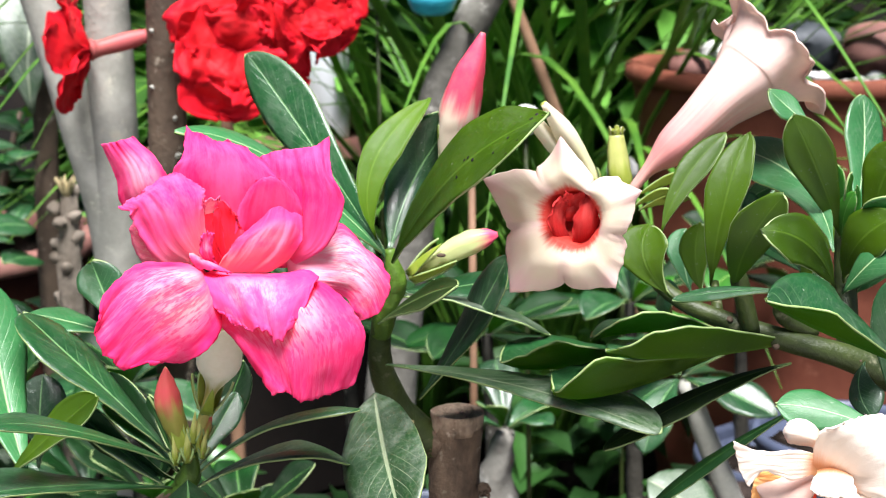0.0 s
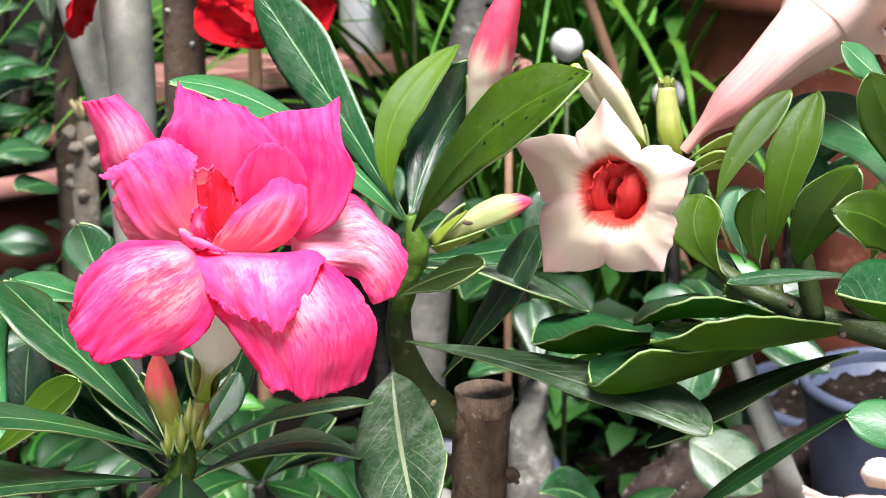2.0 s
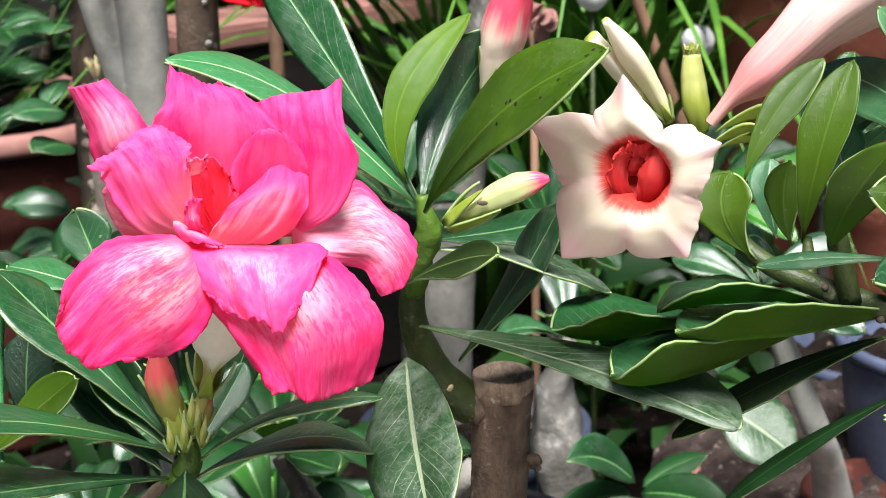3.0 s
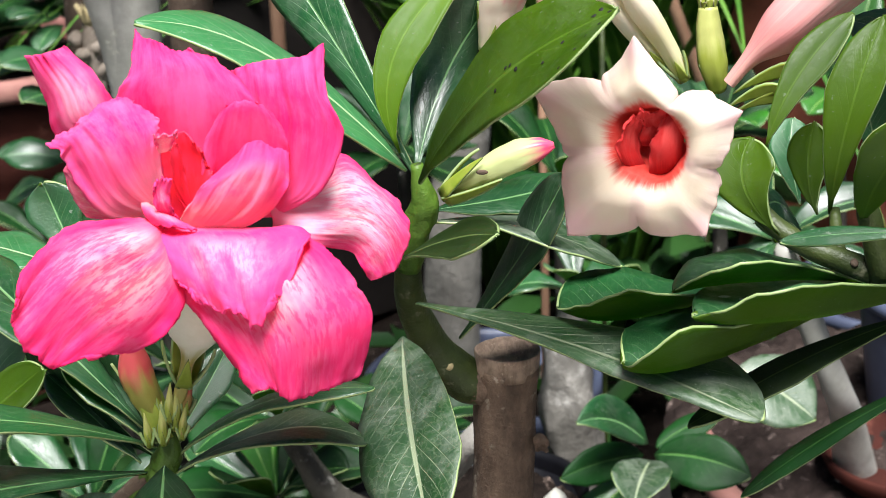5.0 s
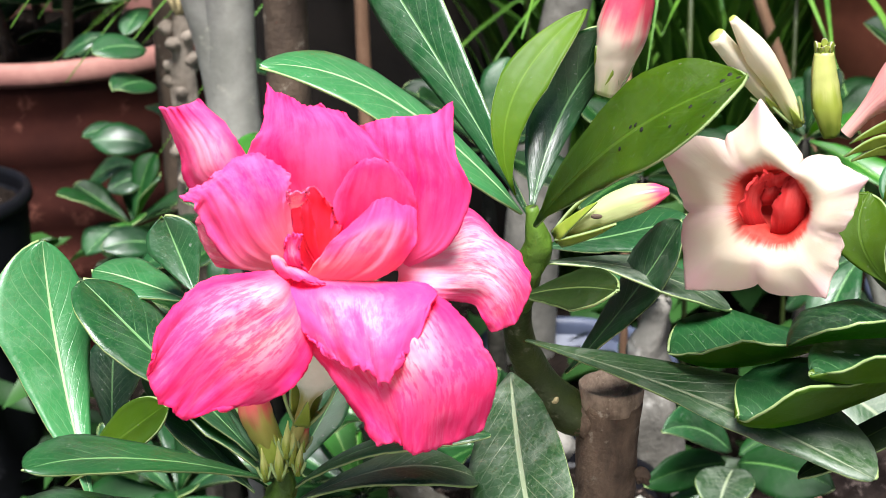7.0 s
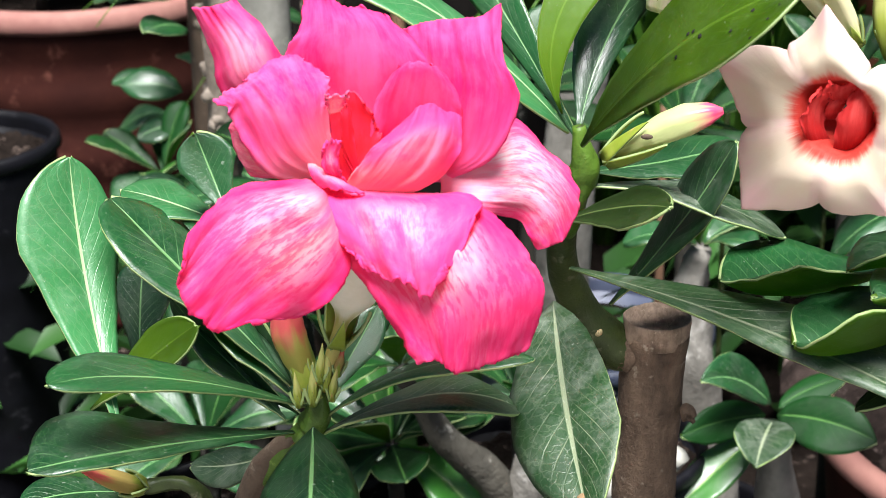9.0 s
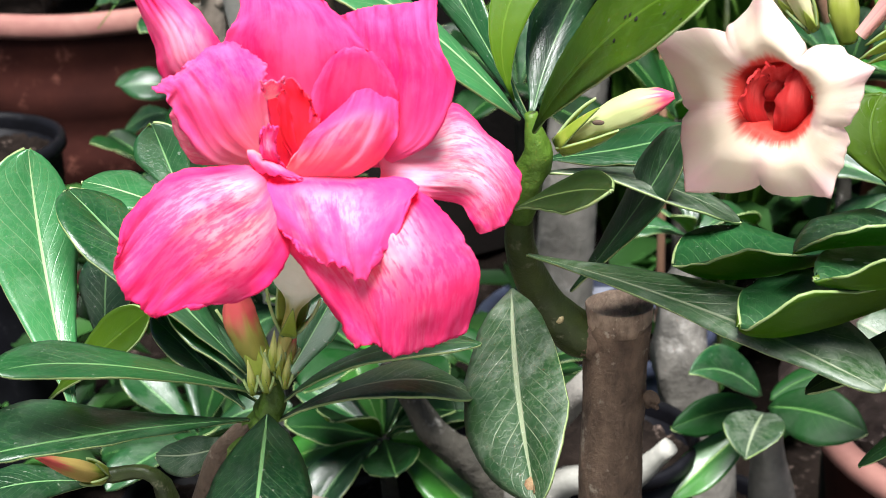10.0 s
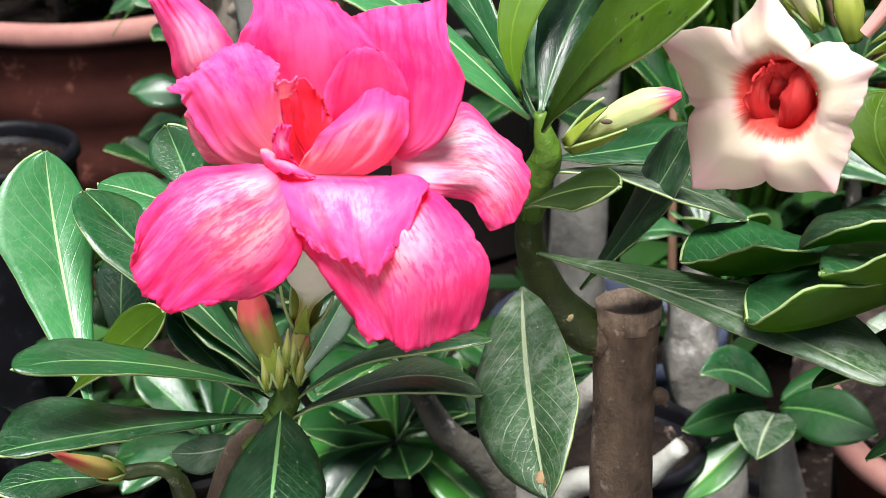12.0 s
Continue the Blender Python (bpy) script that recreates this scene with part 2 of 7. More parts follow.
def petal_material(name, heart, body, edge, pale, heart_end, pale_at, pale_amount, through_fac, blot=0.0, rough=0.6, soft_heart=0.10, midline=None, relief=0.32, rim_least=0.15, mottled=0.3):
    """Colour runs from the heart along the petal; a pale zone, soft streaks and blotches follow its length."""
    m, t, b = nodes_of(name)
    u, v = across_along(t)
    off = calc(t, "ABSOLUTE", calc(t, "SUBTRACT", u, 0.5))
    tc = add(t, "ShaderNodeTexCoord")
    info = add(t, "ShaderNodeObjectInfo")
    sh = add(t, "ShaderNodeCombineXYZ")
    for i in range(3):
        t.links.new(calc(t, "MULTIPLY", info.outputs["Random"], 37.0), sh.inputs[i])

    def along(sx, sy, detail):
        mp = add(t, "ShaderNodeMapping")
        mp.inputs["Scale"].default_value = (sx, sy, 1.0)
        t.links.new(sh.outputs[0], mp.inputs["Location"])
        t.links.new(tc.outputs["UV"], mp.inputs[0])
        n = add(t, "ShaderNodeTexNoise")
        n.inputs["Scale"].default_value = 1.0
        n.inputs["Detail"].default_value = detail
        n.inputs["Roughness"].default_value = 0.6
        t.links.new(mp.outputs[0], n.inputs["Vector"])
        return n.outputs[0]

    lines, bands, blots, patch = along(34.0, 3.0, 4.0), along(3.2, 1.8, 4.0), along(40.0, 11.0, 4.0), along(3.5, 3.0, 3.0)
    fine = grain(t, 800.0, 3.0, 0.7)
    zone = calc(t, "MULTIPLY", span(t, v, pale_at - 0.32, pale_at), span(t, v, pale_at + 0.02, pale_at + 0.42, 1.0, 0.0))
    zone = calc(t, "MULTIPLY", zone, span(t, off, 0.10, 0.48, 1.0, 0.0))
    zone = calc(t, "MULTIPLY", zone, span(t, bands, 0.34, 0.62, 0.05, 1.3))
    zone = calc(t, "ADD", zone, calc(t, "MULTIPLY", calc(t, "SUBTRACT", lines, 0.5), 0.10 + 0.22 * blot), True)
    base = mixed(t, calc(t, "MULTIPLY", zone, pale_amount, True), body, pale)
    mottle = span(t, calc(t, "ADD", calc(t, "MULTIPLY", along(5.0, 4.0, 5.0), 0.8), calc(t, "MULTIPLY", lines, 0.2)), 0.48, 0.66)
    base = mixed(t, calc(t, "MULTIPLY", mottle, mottled), base, pale)
    feather = calc(t, "MULTIPLY", calc(t, "SUBTRACT", lines, 0.5), 0.18 + 0.35 * blot)
    rim = calc(t, "MAXIMUM", span(t, calc(t, "ADD", off, feather), 0.24, 0.48), span(t, calc(t, "ADD", v, feather), 0.66, 0.96))
    rim = calc(t, "MULTIPLY", rim, span(t, patch, 0.32, 0.66, 1.0, rim_least))
    base = mixed(t, rim, base, edge)
    if blot:
        spots = calc(t, "MULTIPLY", span(t, calc(t, "ADD", calc(t, "MULTIPLY", patch, 0.45), blots), 0.66, 0.82), span(t, v, 0.15, 0.4))
        base = mixed(t, calc(t, "MULTIPLY", spots, blot), base, edge)
    if midline:
        mid = calc(t, "MULTIPLY", span(t, off, 0.01, 0.12, 1.0, 0.0), span(t, v, 0.5, 1.0))
        base = mixed(t, calc(t, "MULTIPLY", mid, 0.55), base, midline)
    hv = calc(t, "ADD", v, calc(t, "MULTIPLY", calc(t, "SUBTRACT", lines, 0.5), 0.12))
    base = mixed(t, span(t, hv, heart_end - soft_heart, heart_end + soft_heart, 1.0, 0.0), base, heart)
    base = mixed(t, calc(t, "MULTIPLY", fine, 0.12), base, body)
    t.links.new(base, b.inputs["Base Color"])
    b.inputs["Roughness"].default_value = rough
    b.inputs["Specular IOR Level"].default_value = 0.15
    b.inputs["Sheen Weight"].default_value = 0.02
    crinkle = grain(t, 170.0, 4.0, 0.6)
    bump(t, b, calc(t, "ADD", calc(t, "ADD", lines, calc(t, "MULTIPLY", crinkle, 1.2)), calc(t, "MULTIPLY", fine, 0.5)), relief * 0.7, 0.0006)
    thin(t, b, base, through_fac)
    return m


PETALS = {
    "upper": petal_material("pink_petal", (0.94, 0.05, 0.22), (0.95, 0.101, 0.333), (0.93, 0.0216, 0.186), (0.97, 0.42, 0.58), 0.10, 0.55, 0.9, 0.40),
    "top": petal_material("hot_pink_petal", (0.95, 0.18, 0.46), (0.95, 0.0158, 0.176), (0.95, 0.108, 0.372), (0.96, 0.17, 0.42), 0.24, 0.5, 0.5, 0.40, 0.2, soft_heart=0.22),
    "red_pink": petal_material("red_pink_petal", (0.95, 0.03, 0.16), (0.95, 0.0173, 0.147), (0.95, 0.101, 0.333), (0.96, 0.10, 0.28), 0.10, 0.5, 0.5, 0.40),
    "ear": petal_material("soft_pink_petal", (0.97, 0.50, 0.50), (0.95, 0.0792, 0.294), (0.95, 0.0504, 0.235), (0.97, 0.36, 0.52), 0.26, 0.46, 0.8, 0.40, soft_heart=0.22),
    "fringe": petal_material("pale_fringe_petal", (0.96, 0.45, 0.50), (0.95, 0.30, 0.42), (0.94, 0.06, 0.26), (0.97, 0.55, 0.58), 0.2, 0.5, 0.8, 0.40, 0.5),
    "lower": petal_material("blotched_pink_petal", (0.95, 0.14, 0.34), (0.95, 0.108, 0.323), (0.93, 0.0216, 0.186), (0.98, 0.56, 0.62), 0.06, 0.38, 1.0, 0.42, 0.65, mottled=0.2),
    "magenta": petal_material("magenta_pink_petal", (0.97, 0.55, 0.64), (0.95, 0.0288, 0.255), (0.96, 0.173, 0.431), (0.96, 0.22, 0.46), 0.20, 0.55, 0.8, 0.40, 0.25, soft_heart=0.26),
    "lilac": petal_material("lilac_pink_petal", (0.95, 0.16, 0.36), (0.95, 0.0504, 0.274), (0.95, 0.0864, 0.314), (0.97, 0.44, 0.60), 0.08, 0.44, 0.9, 0.40, 0.5),
    "white": petal_material("white_and_pink_petal", (0.96, 0.45, 0.60), (0.95, 0.34, 0.52), (0.92, 0.014, 0.20), (0.97, 0.86, 0.88), 0.05, 0.34, 1.0, 0.34, 0.5, rim_least=0.7),
    "heart": petal_material("coral_petal", (0.90, 0.02, 0.07), (0.92, 0.025, 0.05), (0.94, 0.05, 0.14), (0.93, 0.03, 0.09), 0.2, 0.6, 0.6, 0.3),
    "cream": petal_material("cream_petal", (0.74, 0.025, 0.018), (0.80, 0.68, 0.52), (0.83, 0.61, 0.56), (0.84, 0.75, 0.61), 0.36, 0.7, 0.5, 0.26, 0.0, 0.6, 0.07, (0.85, 0.50, 0.54), 0.16, 0.5),
    "throat": petal_material("red_throat_petal", (0.40, 0.008, 0.010), (0.72, 0.035, 0.035), (0.80, 0.06, 0.06), (0.82, 0.10, 0.09), 0.2, 0.6, 0.8, 0.2),
    "peach": petal_material("peach_petal", (0.92, 0.48, 0.22), (0.93, 0.80, 0.70), (0.93, 0.82, 0.74), (0.95, 0.90, 0.84), 0.16, 0.7, 0.8, 0.30),
    "orange": petal_material("orange_throat_petal", (0.85, 0.05, 0.02), (0.93, 0.44, 0.13), (0.93, 0.52, 0.24), (0.93, 0.50, 0.18), 0.3, 0.6, 0.8, 0.2),
    "red": petal_material("scarlet_petal", (0.40, 0.0, 0.008), (0.62, 0.004, 0.010), (0.72, 0.010, 0.030), (0.76, 0.03, 0.04), 0.12, 0.5, 0.7, 0.25),
}
CREAM_TUBE = plain_material("cream_tube", (0.562, 0.515, 0.374), (0.64, 0.593, 0.484), 60, 0.5, 0.2, 0.0005, 500, None, 0.2)
BLUSH_TUBE = plain_material("blush_tube", (0.74, 0.40, 0.36), (0.84, 0.62, 0.54), 45, 0.45, 0.25, 0.0008, 500, None, 0.25)
RED_TUBE = plain_material("dull_red_tube", (0.42, 0.16, 0.12), (0.66, 0.12, 0.14), 40, 0.5, 0.2, 0.0006, 400, None, 0.2, (1, 1, 0.4))
SEPAL = plain_material("sepal_green", (0.26, 0.36, 0.03), (0.44, 0.50, 0.09), 90, 0.45, 0.3, 0.0006, 600, (0.50, 0.34, 0.14), 0.2, (1, 1, 0.3))
DRY = plain_material("dry_straw", (0.30, 0.24, 0.12), (0.46, 0.38, 0.2), 80, 0.7, 0.4, 0.001)


def graded_material(name, foot, middle, top, at1, at2, through_fac=0.2, streak=0.45, soft=0.12):
    """A bud or tube whose colour changes along it, with uneven borders."""
    m, t, b = nodes_of(name)
    u, v = across_along(t)
    tc = add(t, "ShaderNodeTexCoord")
    mp = add(t, "ShaderNodeMapping")
    mp.inputs["Scale"].default_value = (9.0, 1.6, 1.0)
    t.links.new(tc.outputs["UV"], mp.inputs[0])
    n = add(t, "ShaderNodeTexNoise")
    n.inputs["Scale"].default_value = 1.0
    n.inputs["Detail"].default_value = 4.0
    t.links.new(mp.outputs[0], n.inputs["Vector"])
    w = calc(t, "ADD", v, calc(t, "MULTIPLY", calc(t, "SUBTRACT", n.outputs[0], 0.5), streak))
    w = calc(t, "ADD", w, calc(t, "MULTIPLY", u, 0.12))
    base = mixed(t, span(t, w, at1 - soft, at1 + soft), foot, middle)
    base = mixed(t, span(t, w, at2 - soft, at2 + soft), base, top)
    fine = grain(t, 500.0, 3.0)
    base = mixed(t, calc(t, "MULTIPLY", fine, 0.25), base, tuple(0.6 * c for c in middle))
    t.links.new(base, b.inputs["Base Color"])
    b.inputs["Roughness"].default_value = 0.42
    bump(t, b, n.outputs[0], 0.3, 0.0008)
    thin(t, b, base, through_fac)
    return m


TOP_BUD_SKIN = graded_material("furled_bud", (0.55, 0.62, 0.25), (0.92, 0.78, 0.62), (0.88, 0.03, 0.13), 0.14, 0.52)
SPOT_BUD_SKIN = graded_material("green_bud", (0.34, 0.36, 0.10), (0.62, 0.68, 0.30), (0.85, 0.05, 0.20), 0.25, 0.80)
TRUMPET_SKIN = graded_material("trumpet_tube", (0.86, 0.56, 0.46), (0.88, 0.36, 0.35), (0.90, 0.70, 0.63), 0.12, 0.46, 0.28, 0.3, 0.22)
WILTED_SKIN = graded_material("wilted_bloom", (0.50, 0.62, 0.10), (0.90, 0.84, 0.52), (0.92, 0.84, 0.66), 0.22, 0.6, 0.28)
CALYX_SKIN = graded_material("spent_calyx", (0.20, 0.28, 0.02), (0.36, 0.42, 0.06), (0.54, 0.56, 0.18), 0.25, 0.6, 0.25)
RED_BUD_SKIN = graded_material("crimson_tipped_bud", (0.30, 0.36, 0.04), (0.46, 0.44, 0.10), (0.66, 0.07, 0.10), 0.35, 0.66)
LOW_BUD_SKIN = graded_material("red_green_bud", (0.24, 0.32, 0.035), (0.46, 0.34, 0.10), (0.64, 0.10, 0.10), 0.35, 0.80)


PEDICEL_SKIN = graded_material("pale_tube", (0.40, 0.44, 0.06), (0.62, 0.56, 0.18), (0.93, 0.90, 0.80), 0.2, 0.56, 0.3)


# ---- builders ----
def V(p):
    return Vector(p) * D


ROOTS = {}


def thing(name, place, label, category, group="", kind=""):
    ob = new(name)
    ob.empty_display_size = 0.02
    ob.location = V(place)
    ROOTS[ob] = ob.location.copy()
    return tagged(ob, label, category, group, kind)


def part(name, bm, material, parent, label=""):
    """One mesh object under a thing or a part; the bmesh is in metres of the place."""
    root = parent
    while root.parent:
        root = root.parent
    bmesh.ops.translate(bm, vec=-ROOTS[root], verts=bm.verts)
    me = bpy.data.meshes.new(name)
    bm.to_mesh(me)
    bm.free()
    for m in material if isinstance(material, (list, tuple)) else [material]:
        me.materials.append(m)
    me.polygons.foreach_set("use_smooth", [True] * len(me.polygons))
    ob = new(name, me)
    ob.parent = parent
    if label:
        tagged(ob, label)
    return ob


def bend(a, b, c, s):
    """Point and direction on the parabola through a, b (half way) and c."""
    k = 2 * b - 0.5 * (a + c)
    p = (1 - s) ** 2 * a + 2 * s * (1 - s) * k + s * s * c
    return p, (2 * (1 - s) * (k - a) + 2 * s * (c - k)).normalized()


def leaf_profile(s, point=0.55):
    w = (s / 0.62) ** 0.95 if s < 0.62 else max(0.0, 1 - ((s - 0.62) / 0.38) ** 2.3) ** 0.62
    return max(w * (0.25 + 0.75 * min(1.0, s / 0.22 + 0.3)), 0.05)


def oval_profile(s):
    w = math.sin(0.5 * math.pi * s / 0.55) ** 0.6 if s < 0.55 else max(0.0, 1 - ((s - 0.55) / 0.45) ** 2.0) ** 0.8
    return max(w, 0.03)


def petal_profile(s, blunt):
    if s < 0.55:
        return 0.16 + 0.84 * math.sin(0.5 * math.pi * s / 0.55) ** 0.9
    x = (s - 0.55) / 0.45
    return max(0.0, 1 - x ** (3.4 if blunt else 2.2)) ** (0.5 if blunt else 0.8) + 0.012


def blade(base, mid, tip, left, right, profile, nu, nv, thick, ripple=0.0, bow=0.12, seed=0, scallop=0.0, dip=""):
    """A thin solid blade: upper face, lower face and margin, with its own across and along coordinates."""
    a, b, c, l, r = (Vector(p) for p in (base, mid, tip, left, right))
    grid, size = [], (l.length + r.length) / 2
    for i in range(nu + 1):
        # rows lie closer together towards the rounded tip
        s = 1 - (1 - i / nu) ** 1.6
        p, d = bend(a, b, c, s)
        w = profile(s)
        if dip:
            w = (s / 0.5) ** 0.8 if s < 0.5 else math.sqrt(max(0.0004, 1 - ((s - 0.5) / 0.5) ** 2))
        lean = 0.0 if dip else 0.7
        ll, rr = l - d * l.dot(d) * lean, r - d * r.dot(d) * lean
        # the near half of a folded leaf narrows towards its tip
        taper = max(0.0, 1 - 0.9 * max(0, (s - 0.5) / 0.5) ** 1.1)
        if dip == "left":
            ll = ll * taper
        elif dip == "right":
            rr = rr * taper
        n = (rr - ll).cross(d).normalized()
        row = []
        for j in range(nv + 1):
            v = 2 * j / nv - 1
            e = abs(v)
            # the fold at the rib is rounded
            k = math.sqrt(e * e + 0.012) - 0.11
            side = (ll if v < 0 else rr) * (0.55 * k / 0.896 + 0.45 * e)
            q = p + side * w + n * (bow * size * w * (e - e * e) * 1.6)
            if ripple:
                f = ripple * size * (0.25 + e * e) * min(1, 2.2 * s)
                q += n * f * (noise.noise(Vector((seed * 7.3 + v * 1.3, s * 2.6, seed))) * 1.4 + 0.45 * noise.noise(Vector((seed * 3.1 + v * 3.4, s * 8.0, seed + 9))))
                if scallop:
                    q += (side.normalized() * e ** 6 + d * max(0, s - 0.8) * 2.5) * scallop * size * noise.noise(Vector((s * 9 + seed, v * 7, seed + 3)))
            row.append(q)
        grid.append(row)
    return skin(grid, thick, 1.6)


def skin(grid, thick, ease=1.0):
    """Upper face, lower face and margin over a grid of points in decimetres."""
    nu, nv = len(grid) - 1, len(grid[0]) - 1
    bm = bmesh.new()
    uv = bm.loops.layers.uv.new("UVMap")
    normals = []
    for i in range(nu + 1):
        row = []
        for j in range(nv + 1):
            du = grid[min(i + 1, nu)][j] - grid[max(i - 1, 0)][j]
            dv = grid[i][min(j + 1, nv)] - grid[i][max(j - 1, 0)]
            n = dv.cross(du)
            row.append(n.normalized() if n.length > 1e-12 else Vector((0, 0, 1)))
        normals.append(row)
    top = [[bm.verts.new(grid[i][j] * D) for j in range(nv + 1)] for i in range(nu + 1)]
    low = [[bm.verts.new((grid[i][j] - normals[i][j] * thick) * D) for j in range(nv + 1)] for i in range(nu + 1)]

    def quad(vs, idx, coords):
        f = bm.faces.new(vs)
        f.material_index = idx
        for lp, (x, y) in zip(f.loops, coords):
            lp[uv].uv = (x / nv, 1 - (1 - y / nu) ** ease)

    for i in range(nu):
        for j in range(nv):
            co = [(j, i), (j + 1, i), (j + 1, i + 1), (j, i + 1)]
            quad([top[y][x] for x, y in co], 0, co)
            quad([low[y][x] for x, y in co[::-1]], 1, co[::-1])
    ring = [(j, 0) for j in range(nv)] + [(nv, i) for i in range(nu)] + [(j, nu) for j in range(nv, 0, -1)] + [(0, i) for i in range(nu, 0, -1)]
    for (x0, y0), (x1, y1) in zip(ring, ring[1:] + ring[:1]):
        quad([top[y0][x0], low[y0][x0], low[y1][x1], top[y1][x1]], 2, [(x0, y0), (x0, y0), (x1, y1), (x1, y1)])
    return bm


COUNT = [0]


def leaf(parent, base, mid, tip, left, right, kind="leaf", nu=18, nv=12, thick=0.0055, ripple=0.06, dip="", oval=False):
    COUNT[0] += 1
    left, right = Vector(left) * 1.12, Vector(right) * 1.12
    bm = blade(base, mid, tip, left, right, oval_profile if oval else leaf_profile, nu, nv, thick, ripple, 0.14, COUNT[0], 0.03, dip)
    mats = {"deep": [SHADED_TOP, LEAF_UNDER, RIM], "waxy": [SHEENED_TOP, LEAF_UNDER, RIM], "dusty": [DUSTY_TOP, DUSTY_UNDER, RIM], "young": [YOUNG_TOP, YOUNG_UNDER, RIM]}.get(kind, [LEAF_TOP, LEAF_UNDER, RIM])
    return part("leaf", bm, mats, parent, {"waxy": "leaf with pale blue-green sky sheen in its colour", "dusty": "dusty grey-green leaf", "young": "bright yellow-green young leaf"}.get(kind, ""))


def simple_petal(parent, base, mid, tip, left, right, look_name, blunt=0, ripple=0.16, nu=30, nv=26, scallop=0.06):
    COUNT[0] += 1
    bm = blade(base, mid, tip, left, right, lambda s: petal_profile(s, blunt), nu, nv, 0.004, ripple, 0.10, COUNT[0], scallop)
    m = PETALS[look_name]
    return part("petal", bm, [m, m, m], parent)


def glide(pts, s):
    """Smooth way through the points, s from 0 to 1."""
    pts = [2 * pts[0] - pts[1]] + pts + [2 * pts[-1] - pts[-2]]
    s *= len(pts) - 3
    i = min(int(s), len(pts) - 4)
    s -= i
    p = pts[i : i + 4]
    return 0.5 * (2 * p[1] + (p[2] - p[0]) * s + (2 * p[0] - 5 * p[1] + 4 * p[2] - p[3]) * s * s + (3 * p[1] - p[0] - 3 * p[2] + p[3]) * s ** 3)


def petal(parent, look_name, base, rows, spread=0.32, ripple=0.065, crimp=0.022, fold=0.055, nu=48, nv=48, point=1.7, crease=0.026, valleys=()):
    """A petal spanned over a small cage: its foot, then three rows of left, middle and right, with soft folds and a finely crimped margin."""
    COUNT[0] += 1
    seed = COUNT[0]
    base = Vector(base)
    rows = [[Vector(p) for p in r] for r in rows]
    wide = (rows[0][2] - rows[0][0]).normalized()
    size = max((r[2] - r[0]).length for r in rows) / 2
    ahead = (rows[2][1] - base).normalized()
    face = wide.cross(ahead).normalized()
    foot = wide * (rows[0][2] - rows[0][0]).length / 2 * spread
    ways = [[base - foot] + [r[0] for r in rows], [base] + [r[1] for r in rows], [base + foot] + [r[2] for r in rows]]
    grid = []
    for i in range(nu + 1):
        s = i / nu
        fade = min(1, 3 * s)
        l, m, r = (glide(w, s) for w in ways)
        row = []
        for j in range(nv + 1):
            v = 2 * j / nv - 1
            q = m + (r - l) * (v / 2) + ((l + r) / 2 - m) * abs(v) ** (2 - (2 - point) * s ** 3)
            e = max(abs(v), (s - 0.5) * 2 if s > 0.5 else 0)
            # broad waves, folds that run along, fine creases and a crimped rim
            q = q + face * size * fade * ripple * (0.35 + 0.9 * e * e) * (noise.noise(Vector((v * 1.5 + seed * 5.1, s * 2.2, seed))) * 1.5 + 0.8 * noise.noise(Vector((v * 4.2, s * 4.0 + seed, seed + 5))))
            q += face * size * fold * fade * noise.noise(Vector((v * 2.8 + seed * 2, s * 0.8, seed + 7)))
            q += face * size * crease * fade * (noise.noise(Vector((v * 9 + seed, s * 3.0, seed))) + 0.9 * e * noise.noise(Vector((v * 6 + seed, s * 8.0, seed + 11))))
            for at, deep, broad in valleys:
                q -= face * size * deep * fade * math.exp(-(((v - at - 0.12 * noise.noise(Vector((s * 2.5, seed, at)))) / broad) ** 2))
            rim = e ** 7
            q += face * size * crimp * 3.0 * rim * noise.noise(Vector((v * 5 + seed, s * 6, seed + 2))) * 1.6
            q += (wide * v * abs(v) ** 7 + ahead * s ** 9) * size * crimp * (noise.noise(Vector((v * 3.5 + seed, s * 4.5, seed + 2))) * 3.2 + noise.noise(Vector((v * 19 + seed, s * 21, seed + 4))) * 0.7)
            row.append(q)
        grid.append(row)
    m = PETALS[look_name]
    return part("petal", skin(grid, 0.004), [m, m, m], parent)


